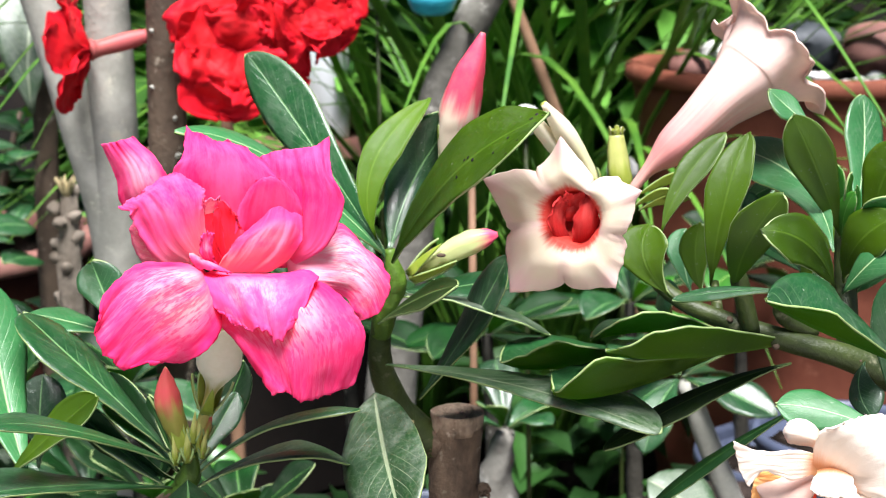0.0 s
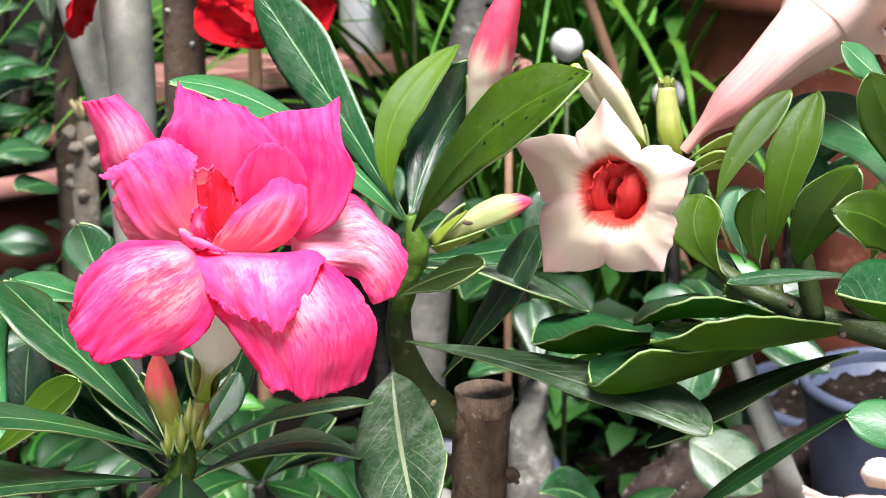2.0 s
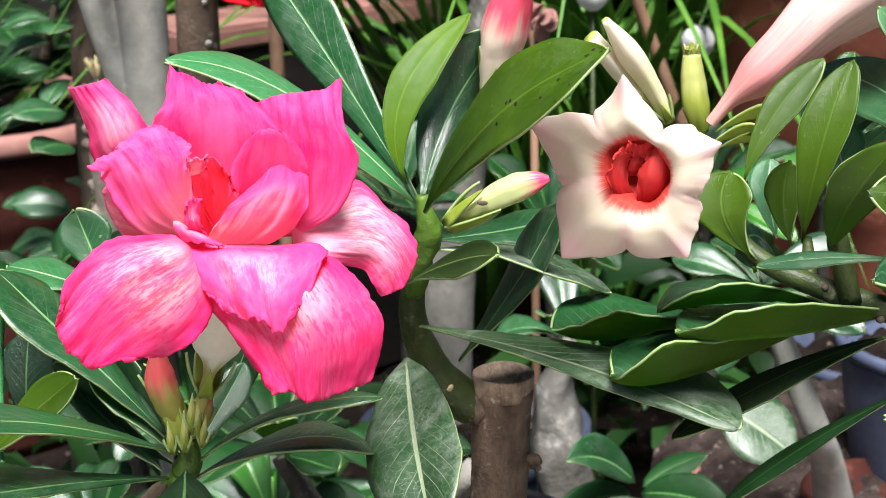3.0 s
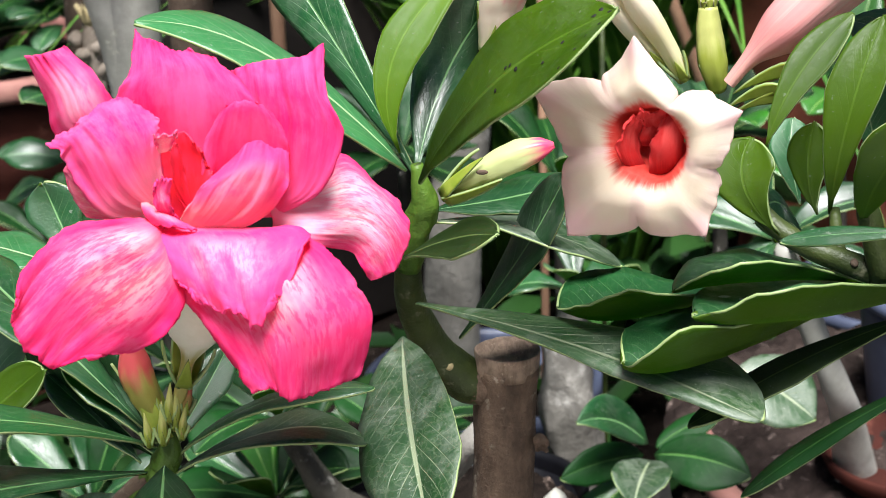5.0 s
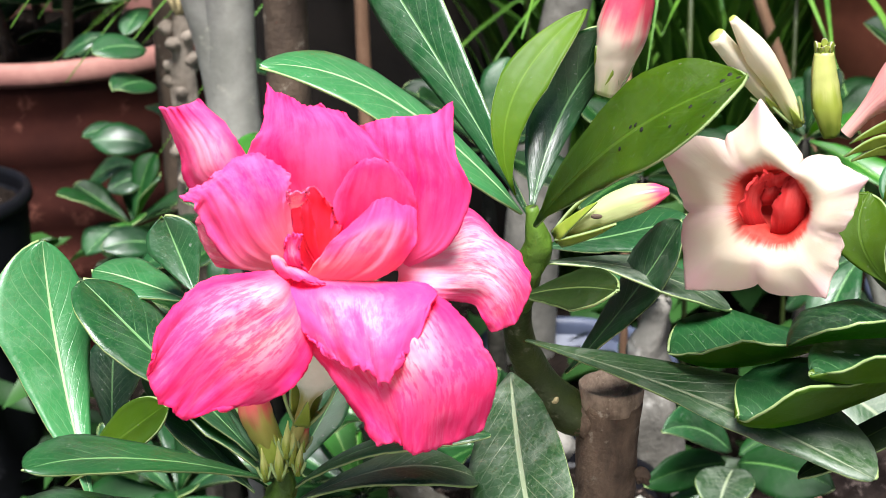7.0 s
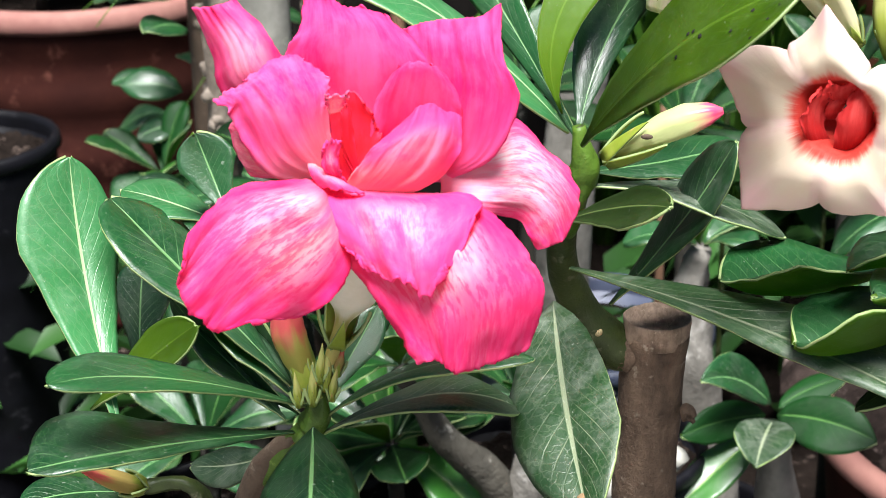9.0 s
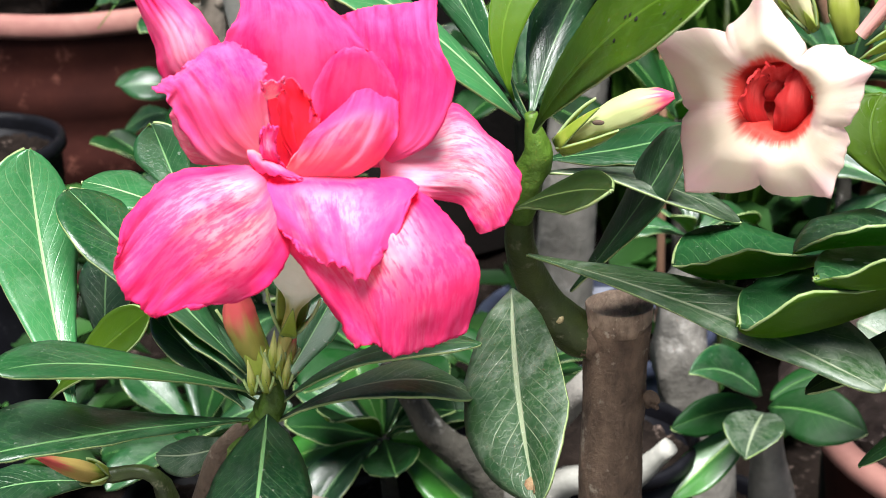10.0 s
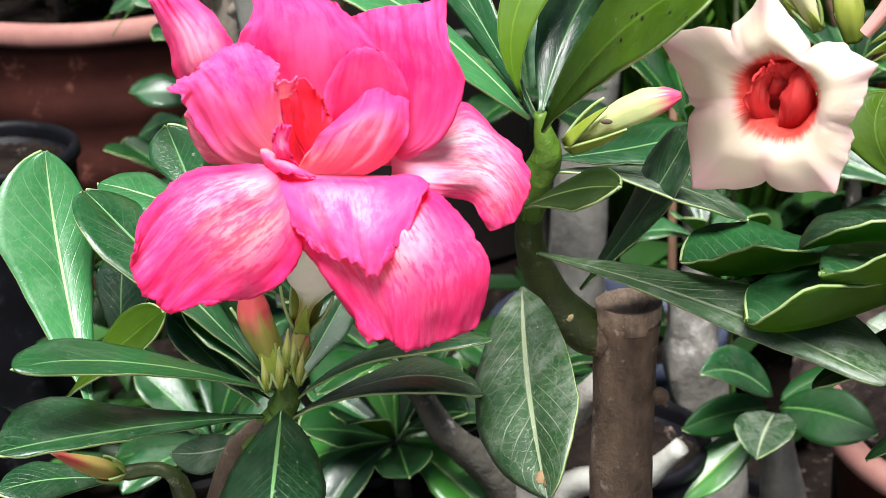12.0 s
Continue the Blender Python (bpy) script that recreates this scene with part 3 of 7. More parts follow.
def cage_petal(parent, look_name, rows, ripple=0.050, crimp=0.024, fold=0.050, crease=0.026, nu=60, nv=60, valleys=()):
    """A petal drawn smoothly over a cage of rows, foot to tip, each from one margin to the other."""
    COUNT[0] += 1
    seed = COUNT[0]
    rows = [[Vector(p) for p in r] for r in rows]
    size = max((r[-1] - r[0]).length for r in rows) / 2
    middle = rows[len(rows) // 2]
    wide = (middle[-1] - middle[0]).normalized()
    ahead = (rows[-1][2] - rows[0][2]).normalized()
    face = wide.cross(ahead).normalized()
    columns = list(zip(*rows))
    grid = []
    for i in range(nu + 1):
        s = i / nu
        fade = min(1, 3 * s)
        line = [glide(list(c), s) for c in columns]
        row = []
        for j in range(nv + 1):
            v = 2 * j / nv - 1
            q = glide(line, j / nv)
            e = max(abs(v), (s - 0.5) * 2 if s > 0.5 else 0)
            lift = ripple * (0.3 + e * e) * (noise.noise(Vector((v * 1.7 + seed * 5.1, s * 2.4, seed))) * 1.4 + 0.7 * noise.noise(Vector((v * 4.2, s * 4.0 + seed, seed + 5))))
            lift += fold * noise.noise(Vector((v * 3.0 + seed * 2, s * 0.9, seed + 7)))
            lift += crease * (noise.noise(Vector((v * 9 + seed, s * 2.4, seed))) + 0.8 * e * noise.noise(Vector((v * 7 + seed, s * 8.0, seed + 11))))
            for at, deep, broad in valleys:
                lift -= deep * math.exp(-(((v - at - 0.12 * noise.noise(Vector((s * 2.5, seed, at)))) / broad) ** 2))
            lift += crimp * 4.0 * e ** 7 * noise.noise(Vector((v * 5 + seed, s * 6, seed + 2)))
            q = q + face * size * fade * lift
            q += (wide * v * abs(v) ** 7 + ahead * s ** 9) * size * crimp * (noise.noise(Vector((v * 3.5 + seed, s * 4.5, seed + 2))) * 2.0 + noise.noise(Vector((v * 15 + seed, s * 17, seed + 4))) + 0.5 * noise.noise(Vector((v * 34 + seed, s * 38, seed + 8))))
            row.append(q)
        grid.append(row)
    m = PETALS[look_name]
    return part("petal", skin(grid, 0.004), [m, m, m], parent)


def ring_skin(grid, thick, lobes):
    """A thin solid wall over closed rings of points; across runs from lobe border to lobe border, along from the foot to the rim."""
    nu, nv = len(grid) - 1, len(grid[0])
    bm = bmesh.new()
    uv = bm.loops.layers.uv.new("UVMap")
    outer = [[bm.verts.new(q * D) for q in row] for row in grid]
    inner = []
    for i, row in enumerate(grid):
        line = []
        for j, q in enumerate(row):
            du = grid[min(i + 1, nu)][j] - grid[max(i - 1, 0)][j]
            dv = row[(j + 1) % nv] - row[j - 1]
            line.append(bm.verts.new((q - dv.cross(du).normalized() * thick) * D))
        inner.append(line)
    for i in range(nu):
        for j in range(nv):
            k = (j + 1) % nv
            for vs, way in ((outer, 1), (inner, -1)):
                co = [(j, i), (j + 1, i), (j + 1, i + 1), (j, i + 1)][::way]
                f = bm.faces.new([vs[y][x % nv] for x, y in co])
                start = math.floor(j * lobes / nv)
                for lp, (x, y) in zip(f.loops, co):
                    lp[uv].uv = (x * lobes / nv - start, y / nu)
    for j in range(nv):
        k = (j + 1) % nv
        f = bm.faces.new([outer[nu][j], outer[nu][k], inner[nu][k], inner[nu][j]])
        for lp in f.loops:
            lp[uv].uv = (0.5, 1.0)
    return bm


def corolla(centre, facing, across, outline, throat, deep, step, cup, nu=44, nv=300):
    """An open star-shaped bloom in one piece: a funnel that turns outward into five pointed lobes, each lapping over the next.
    outline: degrees and radius round the rim, four to a lobe, beginning at the border between two lobes."""
    n = Vector(facing).normalized()
    x = Vector(across) - n * Vector(across).dot(n)
    x.normalize()
    y = x.cross(-n)
    y = y if y.z > 0 else -y
    pts = len(outline)
    ring = [Vector((a, r, 0)) for a, r in outline]
    ring = [ring[-1] - Vector((360, 0, 0))] + ring + [ring[0] + Vector((360, 0, 0)), ring[1] + Vector((360, 0, 0))]
    grid = []
    for i in range(nu + 1):
        s = i / nu
        row = []
        for j in range(nv):
            k = j * pts / nv
            a = int(k)
            f = k - a
            p = ring[a : a + 4]
            q = 0.5 * (2 * p[1] + (p[2] - p[0]) * f + (2 * p[0] - 5 * p[1] + 4 * p[2] - p[3]) * f * f + (3 * p[1] - p[0] - 3 * p[2] + p[3]) * f ** 3)
            g = radians(q.x)
            o = x * math.cos(g) + y * math.sin(g)
            lobe = (j * 5 / nv) % 1.0
            if s < 0.3:
                h = s / 0.3
                r = throat * (0.5 + 0.5 * h ** 0.7) * (1 + 0.05 * math.cos(5 * g))
                back = -deep * (1 - h) ** 1.3
            else:
                h = (s - 0.3) / 0.7
                r = throat + (q.y - throat) * h
                back = 0.022 * math.sin(min(1, h * 2.2) * math.pi / 2) - cup * h * h
                back += step * h * (0.5 - lobe) * min(1, 9 * lobe) * min(1, 9 * (1 - lobe))
                back += 0.004 * h * math.exp(-(((lobe - 0.5) / 0.09) ** 2))
                back += 0.006 * h * noise.noise(Vector((math.cos(g) * 3, math.sin(g) * 3, h * 2.5)))
                r += h * h * (0.022 * max(0.0, 1 - abs(lobe - 0.5) / 0.12) ** 2 - 0.010 * max(0.0, 1 - min(lobe, 1 - lobe) / 0.06))
                r += 0.006 * h ** 6 * noise.noise(Vector((math.cos(g) * 9, math.sin(g) * 9, 3)))
            row.append(Vector(centre) + o * r + n * back)
        grid.append(row)
    return ring_skin(grid, 0.004, 5)


def flared_tube(points, radii, flare, lobe_reach, turn, nu=60, nv=120):
    """A trumpet bloom in one piece: a round tube that widens and opens into five wavy lobes bent outward."""
    rows = smooth_path([(*p, r) for p, r in zip(points, radii)], 8)
    axis = Vector(rows[-1][:3] - rows[-4][:3]).normalized()
    x = axis.cross(Vector((0, 0, 1))).normalized()
    y = axis.cross(x)
    grid = []
    for i, q in enumerate(rows):
        s = i / (len(rows) - 1)
        d = Vector(rows[min(i + 1, len(rows) - 1)][:3] - rows[max(i - 1, 0)][:3]).normalized()
        xx = (x - d * x.dot(d)).normalized()
        yy = d.cross(xx)
        row = []
        for j in range(nv):
            g = 2 * math.pi * j / nv + turn
            c = math.cos(5 * (g - turn))
            row.append(Vector(q[:3]) + (xx * math.cos(g) + yy * math.sin(g)) * q[3] * (1 - 0.05 * c * min(1, 2 * s) + 0.02 * noise.noise(Vector((math.cos(g) * 3, math.sin(g) * 3, s * 4)))))
        grid.append(row)
    end, r0 = Vector(rows[-1][:3]), rows[-1][3]
    for i in range(1, 19):
        h = i / 18
        row = []
        for j in range(nv):
            g = 2 * math.pi * j / nv + turn
            c = -math.cos(5 * (g - turn))
            tip = max(0.0, c) ** 1.5
            reach = r0 * (1 + 0.05 * c) + (flare + lobe_reach * (0.55 * c + 0.45 * tip)) * h ** 1.15
            wave = noise.noise(Vector((math.cos(g) * 4, math.sin(g) * 4, h * 2 + 5)))
            fine = noise.noise(Vector((math.cos(g) * 14, math.sin(g) * 14, h * 5)))
            along = 0.105 * math.sin(h * 1.8) - 0.015 * h * h + (0.035 * wave + 0.004 * fine) * h * h
            row.append(end + (x * math.cos(g) + y * math.sin(g)) * (reach + 0.006 * h * h * fine + 0.012 * h * h * wave) + axis * along)
        grid.append(row)
    return ring_skin(grid, 0.004, 5)


def smooth_path(points, n):
    """Catmull-Rom through the points (position and radius)."""
    pts = [np.array(p, float) for p in points]
    pts = [2 * pts[0] - pts[1]] + pts + [2 * pts[-1] - pts[-2]]
    out = []
    for i in range(1, len(pts) - 2):
        p0, p1, p2, p3 = pts[i - 1 : i + 3]
        for k in range(n):
            s = k / n
            out.append(0.5 * (2 * p1 + (p2 - p0) * s + (2 * p0 - 5 * p1 + 4 * p2 - p3) * s * s + (3 * p1 - p0 - 3 * p2 + p3) * s ** 3))
    out.append(pts[-2])
    return out


def tube(points, radii, sides=14, n=5, lump=0.0, ribs=0, seed=0, ends=True):
    """A round stem through the points (decimetres), with its radius at each."""
    rows = smooth_path([(*p, r) for p, r in zip(points, radii)], n)
    bm = bmesh.new()
    uv = bm.loops.layers.uv.new("UVMap")
    rings, ref = [], None
    for i, q in enumerate(rows):
        d = Vector(rows[min(i + 1, len(rows) - 1)][:3] - rows[max(i - 1, 0)][:3]).normalized()
        ref = ref if ref is not None else (Vector((1, 0, 0)) if abs(d.x) < 0.8 else Vector((0, 1, 0)))
        x = (ref - d * ref.dot(d)).normalized()
        ref, y = x, d.cross(x)
        ring = []
        for k in range(sides):
            g = 2 * math.pi * k / sides
            r = max(q[3], 0.001)
            r *= 1 + lump * noise.noise(Vector((math.cos(g) * 1.5 + seed, math.sin(g) * 1.5, i * 0.35)))
            if ribs:
                r *= 1 + 0.06 * math.cos(ribs * g)
            ring.append(bm.verts.new((Vector(q[:3]) + (x * math.cos(g) + y * math.sin(g)) * r) * D))
        rings.append(ring)
    for i in range(len(rings) - 1):
        for k in range(sides):
            f = bm.faces.new([rings[i][k], rings[i][(k + 1) % sides], rings[i + 1][(k + 1) % sides], rings[i + 1][k]])
            for lp, (a, b) in zip(f.loops, ((k, i), (k + 1, i), (k + 1, i + 1), (k, i + 1))):
                lp[uv].uv = (a / sides, b / (len(rings) - 1))
    if ends is True:
        bm.faces.new(rings[0][::-1])
    if ends:
        bm.faces.new(rings[-1])
    return bm


def lathe(centre, profile, sides=48, wobble=0.0, seed=0):
    """A turned shape: profile rows of radius and height in decimetres, from the outer foot over the rim to the inside."""
    bm = bmesh.new()
    rings = []
    for r, z in profile:
        rings.append([bm.verts.new((Vector(centre) + Vector((r * math.cos(2 * math.pi * k / sides), r * math.sin(2 * math.pi * k / sides), z)) * (1 + wobble * noise.noise(Vector((k * 0.3, z * 2, seed))))) * D) for k in range(sides)])
    for a, b in zip(rings, rings[1:]):
        for k in range(sides):
            bm.faces.new([a[k], a[(k + 1) % sides], b[(k + 1) % sides], b[k]])
    bm.faces.new(rings[0][::-1])
    bm.faces.new(rings[-1])
    return bm

# ---- ground and far side ----
def soil_sheet():
    bm = bmesh.new()
    bmesh.ops.create_grid(bm, x_segments=150, y_segments=150, size=1.0)
    for v in bm.verts:
        x, y = v.co.x, v.co.y
        # the sheet is fine near the plants and runs out to the horizon
        fx, fy = math.copysign(abs(x) ** 4, x) * 3000 + x * 1.6, math.copysign(abs(y) ** 4, y) * 3000 + y * 1.6 + 0.5
        h = 0.0
        if abs(fx) < 3 and abs(fy) < 3:
            h = 0.012 * noise.noise(Vector((fx * 9, fy * 9, 0))) + 0.006 * noise.noise(Vector((fx * 31, fy * 31, 4)))
        v.co = (fx, fy, h)
    me = bpy.data.meshes.new("ground")
    bm.to_mesh(me)
    bm.free()
    me.materials.append(SOIL)
    me.polygons.foreach_set("use_smooth", [True] * len(me.polygons))
    return tagged(new("ground", me), "bare brown crumbly garden soil", "soil", kind="structure")


soil_sheet()


def add_bounce_slab():
    """Unseen pale slab on the near side, added to bounce light onto the plants."""
    bm = bmesh.new()
    bmesh.ops.create_grid(bm, x_segments=60, y_segments=30, size=1.0)
    for v in bm.verts:
        v.co = Vector((v.co.x * 3.0, v.co.y * 0.75 - 0.95, 0.03 + 0.004 * noise.noise(Vector((v.co.x * 7, v.co.y * 3, 2)))))
    made = bmesh.ops.extrude_face_region(bm, geom=bm.faces[:])
    bmesh.ops.translate(bm, vec=(0, 0, -0.06), verts=[e for e in made["geom"] if isinstance(e, bmesh.types.BMVert)])
    bmesh.ops.recalc_face_normals(bm, faces=bm.faces[:])
    me = bpy.data.meshes.new("pavement")
    bm.to_mesh(me)
    bm.free()
    me.materials.append(BOUNCE_CONCRETE)
    return tagged(new("pavement", me), "unseen pale concrete slab added to bounce light", "path", kind="structure")


add_bounce_slab()


# wall added to close the far side; its dark colour holds the shade
def back_wall():
    bm = bmesh.new()
    bmesh.ops.create_cube(bm, size=1.0)
    for v in bm.verts:
        v.co = (v.co.x * 6.0, 2.35 + v.co.y * 0.15, v.co.z * 1.9 + 0.93)
    bmesh.ops.bevel(bm, geom=bm.edges[:], offset=0.01, segments=2, affect="EDGES")
    me = bpy.data.meshes.new("wall_north")
    bm.to_mesh(me)
    bm.free()
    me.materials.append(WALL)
    return tagged(new("wall_north", me), "plaster wall added behind the plants, shade in its dark colour", "wall", kind="structure")


back_wall()


def leaf_mass(name, label, boxes, count, size, material, seed, droop=0.5):
    """Many small folded leaves in one mesh, scattered through boxes of the plan."""
    rng = random.Random(seed)
    verts, faces = [], []
    for _ in range(count):
        (x0, x1), (y0, y1), (z0, z1) = rng.choice(boxes)
        c = Vector((rng.uniform(x0, x1), rng.uniform(y0, y1), rng.uniform(z0, z1)))
        g = rng.uniform(0, 2 * math.pi)
        d = Vector((math.cos(g), math.sin(g), rng.uniform(-droop, 0.5))).normalized()
        s = d.cross(Vector((rng.uniform(-0.5, 0.5), rng.uniform(-0.5, 0.5), 1))).normalized()
        n = s.cross(d)
        ln = size * rng.uniform(0.6, 1.4)
        w = ln * rng.uniform(0.18, 0.3)
        i = len(verts)
        for a, b, h in ((0, 0, 0), (0.35, -0.8, 0.12), (0.35, 0, 0), (0.35, 0.8, 0.12), (0.72, -0.85, 0.02), (0.72, 0, -0.08), (0.72, 0.85, 0.02), (1, 0, -0.25)):
            verts.append((c + d * ln * a + s * w * b + n * ln * h) * D)
        faces += [(i, i + 2, i + 1), (i, i + 3, i + 2), (i + 1, i + 2, i + 5, i + 4), (i + 2, i + 3, i + 6, i + 5), (i + 4, i + 5, i + 7), (i + 5, i + 6, i + 7)]
    me = bpy.data.meshes.new(name)
    me.from_pydata(verts, [], faces)
    me.materials.append(material)
    me.polygons.foreach_set("use_smooth", [True] * len(me.polygons))
    return tagged(new(name, me), label, "shrub", kind="stuff")


def shrub_material(name, dark, light):
    m, t, b = nodes_of(name)
    geo = add(t, "ShaderNodeNewGeometry")
    base = mixed(t, geo.outputs["Random Per Island"], dark, light)
    t.links.new(base, b.inputs["Base Color"])
    b.inputs["Roughness"].default_value = 0.45
    thin(t, b, light, 0.2)
    return m


SHRUB = shrub_material("shrub_leaves", (0.010, 0.045, 0.010), (0.16, 0.40, 0.05))


# the shrub leaves again, darkened: shade of the low gaps is in the colour
SHRUB_SHADED = shrub_material("shaded_weeds", (0.006, 0.025, 0.006), (0.035, 0.11, 0.02))


# ---- pots ----
def pot(name, place, radius, foot, height, material, label, rim_material=None, fill=0.12, ridges=0, lip=0.1, group=""):
    ob = thing(name, place, label, "pot", group)
    prof = [(foot, 0.0)]
    for k in range(1, 25):
        s = k / 24
        r = foot + (radius * 0.95 - foot) * s ** 0.85
        if ridges:
            r += 0.025 * math.cos(2 * math.pi * ridges * s)
        prof.append((r, s * (height - lip * 1.6)))
    inner = radius * 0.9
    prof += [(inner * 0.99, height - lip * 1.6), (inner * 0.9, height * 0.45), (0.02, height * 0.42)]
    part("body", lathe(place, prof, 56, 0.004, radius), material, ob)
    z = height - lip * 1.6 - 0.004
    rim = [(radius * 0.93, z), (radius * 0.99, z + 0.02), (radius * 1.01, z + lip * 0.5), (radius, z + lip * 1.3), (radius * 0.97, z + lip * 1.6), (radius * 0.92, z + lip * 1.55), (inner, z + lip), (inner * 0.995, z)]
    bm = lathe(place, rim, 64, 0.004, radius + 3)
    bm.faces.ensure_lookup_table()
    bmesh.ops.delete(bm, geom=[f for f in bm.faces if len(f.verts) > 4], context="FACES")
    part("rim", bm, rim_material or material, ob)
    bm = bmesh.new()
    bmesh.ops.create_circle(bm, cap_ends=True, segments=48, radius=inner * 0.985 * D)
    bmesh.ops.inset_individual(bm, faces=bm.faces[:], thickness=inner * 0.2 * D)
    bmesh.ops.triangulate(bm, faces=bm.faces[:])
    bmesh.ops.subdivide_edges(bm, edges=bm.edges[:], cuts=4, use_grid_fill=True)
    for v in bm.verts:
        q = v.co.copy()
        v.co = Vector(place) * D + q + Vector((0, 0, (height - fill) * D + 0.006 * noise.noise(q * 60) + 0.003 * noise.noise(q * 170)))
    part("soil", bm, SOIL, ob, "dry crumbly brown soil")
    return ob


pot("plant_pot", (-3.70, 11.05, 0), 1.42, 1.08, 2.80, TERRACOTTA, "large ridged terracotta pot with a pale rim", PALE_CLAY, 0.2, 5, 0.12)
pot("plant_pot", (3.75, 10.2, 0), 1.48, 1.1, 4.33, ORANGE_CLAY, "tall ridged terracotta pot holding stones", None, 0.12, 7, 0.10)
pot("plant_pot", (-3.42, 7.7, 0), 0.60, 0.44, 2.50, BLACK_PLASTIC, "black plastic nursery pot with dark soil", None, 0.15, 0, 0.07)
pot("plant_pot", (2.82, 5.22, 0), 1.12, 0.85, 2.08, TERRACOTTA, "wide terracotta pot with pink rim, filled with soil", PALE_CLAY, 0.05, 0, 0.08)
pot("plant_pot", (3.25, 7.85, 0), 0.72, 0.55, 1.88, BLUE_PLASTIC, "blue-grey plastic nursery pot with dark soil", None, 0.2, 0, 0.06)
pot("plant_pot", (0.60, 7.4, 0), 0.75, 0.55, 1.5, BLUE_PLASTIC, "blue-grey plastic nursery pot on the soil", None, 0.2, 0, 0.07)
pot("plant_pot", (1.16, 5.15, 0), 0.46, 0.36, 1.50, BLACK_PLASTIC, "black nursery pot under a swollen grey stem", None, 0.1, 0, 0.06)
pot("plant_pot", (-0.48, 3.35, 0), 0.40, 0.3, 2.40, CEMENT, "pale beige cement pot with dark soil", None, 0.12, 0, 0.06)
for x, y, h in ((-0.15, 4.1, 2.15), (0.32, 4.75, 2.05), (0.75, 4.2, 2.45), (-1.0, 4.3, 2.0)):
    pot("plant_pot", (x, y, 0), 0.40, 0.32, h, BLACK_PLASTIC, "black plastic nursery pot holding a small desert rose", None, 0.1, 0, 0.05, "black nursery pots")
def soil_heap(parent, centre, radius, rise):
    """A crumbly heap that spills over the far rim of its pot."""
    bm = bmesh.new()
    bmesh.ops.create_grid(bm, x_segments=90, y_segments=90, size=1.0)
    for v in bm.verts:
        g, r = math.atan2(v.co.y, v.co.x), max(abs(v.co.x), abs(v.co.y))
        x, y = math.cos(g) * r, math.sin(g) * r
        q = Vector((x, y, 0)) * radius
        h = rise * (1 - r ** 3) - 0.12 * r ** 6
        lumps = abs(noise.noise(q * 5.0)) * 0.09 + abs(noise.noise(q * 12.0 + Vector((3, 1, 0)))) * 0.05 + noise.noise(q * 30.0) * 0.018
        v.co = (Vector(centre) + q + Vector((0, 0, h + lumps))) * D
    return part("topsoil", bm, DRY_SOIL, parent, "dry crumbly reddish-brown soil")


big_pot = [o for o in ROOTS if o.name.startswith("plant_pot") and abs(o.location.x - 0.282) < 0.01][0]
soil_heap(big_pot, (2.86, 5.62, 2.06), 1.28, 0.10)
pot("plant_pot", (2.98, 5.45, 2.08), 0.52, 0.40, 0.76, BLUE_PLASTIC, "blue-grey plastic nursery pot standing on potting soil", None, 0.14, 0, 0.05)
saucer = thing("saucer", (2.62, 4.88, 2.12), "small terracotta saucer lying on potting soil", "saucer")
part("dish", lathe((2.62, 4.88, 2.12), [(0.30, 0.0), (0.36, 0.05), (0.40, 0.13), (0.38, 0.14), (0.33, 0.06), (0.05, 0.04)], 40), TERRACOTTA, saucer)


def low_wall():
    """A garden ledge that runs away to the far side, shade in its dark colour, with a pale coping."""
    d = Vector((1.525, 1.3, 0)).normalized()
    s = Vector((d.y, -d.x, 0))
    a, b = Vector((-1.575, 11, 0)) - d * 0.4, Vector((-0.05, 12.3, 0)) + d * 2.2
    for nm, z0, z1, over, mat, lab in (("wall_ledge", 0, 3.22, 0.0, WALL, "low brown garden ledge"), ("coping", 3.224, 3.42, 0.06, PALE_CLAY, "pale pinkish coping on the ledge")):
        bm = bmesh.new()
        vs = []
        for z in (z0, z1):
            for p_, q_ in ((a, over), (b, over), (b, -0.8 - over), (a, -0.8 - over)):
                vs.append(bm.verts.new((p_ + s * q_ + Vector((0, 0, z))) * D))
        for f in ((3, 2, 1, 0), (4, 5, 6, 7), (0, 1, 5, 4), (1, 2, 6, 5), (2, 3, 7, 6), (3, 0, 4, 7)):
            bm.faces.new([vs[i] for i in f])
        bmesh.ops.bevel(bm, geom=bm.edges[:], offset=0.003, segments=2, affect="EDGES")
        me = bpy.data.meshes.new(nm)
        bm.to_mesh(me)
        bm.free()
        me.materials.append(mat)
        tagged(new(nm, me), lab, "wall", kind="structure")


low_wall()


def stone(place, r, material, label, seed, flat=0.8, name="stone"):
    bm = bmesh.new()
    bmesh.ops.create_icosphere(bm, subdivisions=3, radius=1.0)
    for v in bm.verts:
        q = v.co.copy()
        k = 1 + 0.16 * noise.noise(q * 1.4 + Vector((seed * 3.7, 0, seed)))
        v.co = Vector((q.x * k * r, q.y * k * r, q.z * k * r * flat)) * D
    me = bpy.data.meshes.new(name)
    bm.to_mesh(me)
    bm.free()
    me.materials.append(material)
    me.polygons.foreach_set("use_smooth", [True] * len(me.polygons))
    ob = new(name, me)
    ob.location = V(place) + Vector((0, 0, r * flat * D * 0.92))
    return tagged(ob, label, "stone", "stones in the pot" if name == "stone" else "")


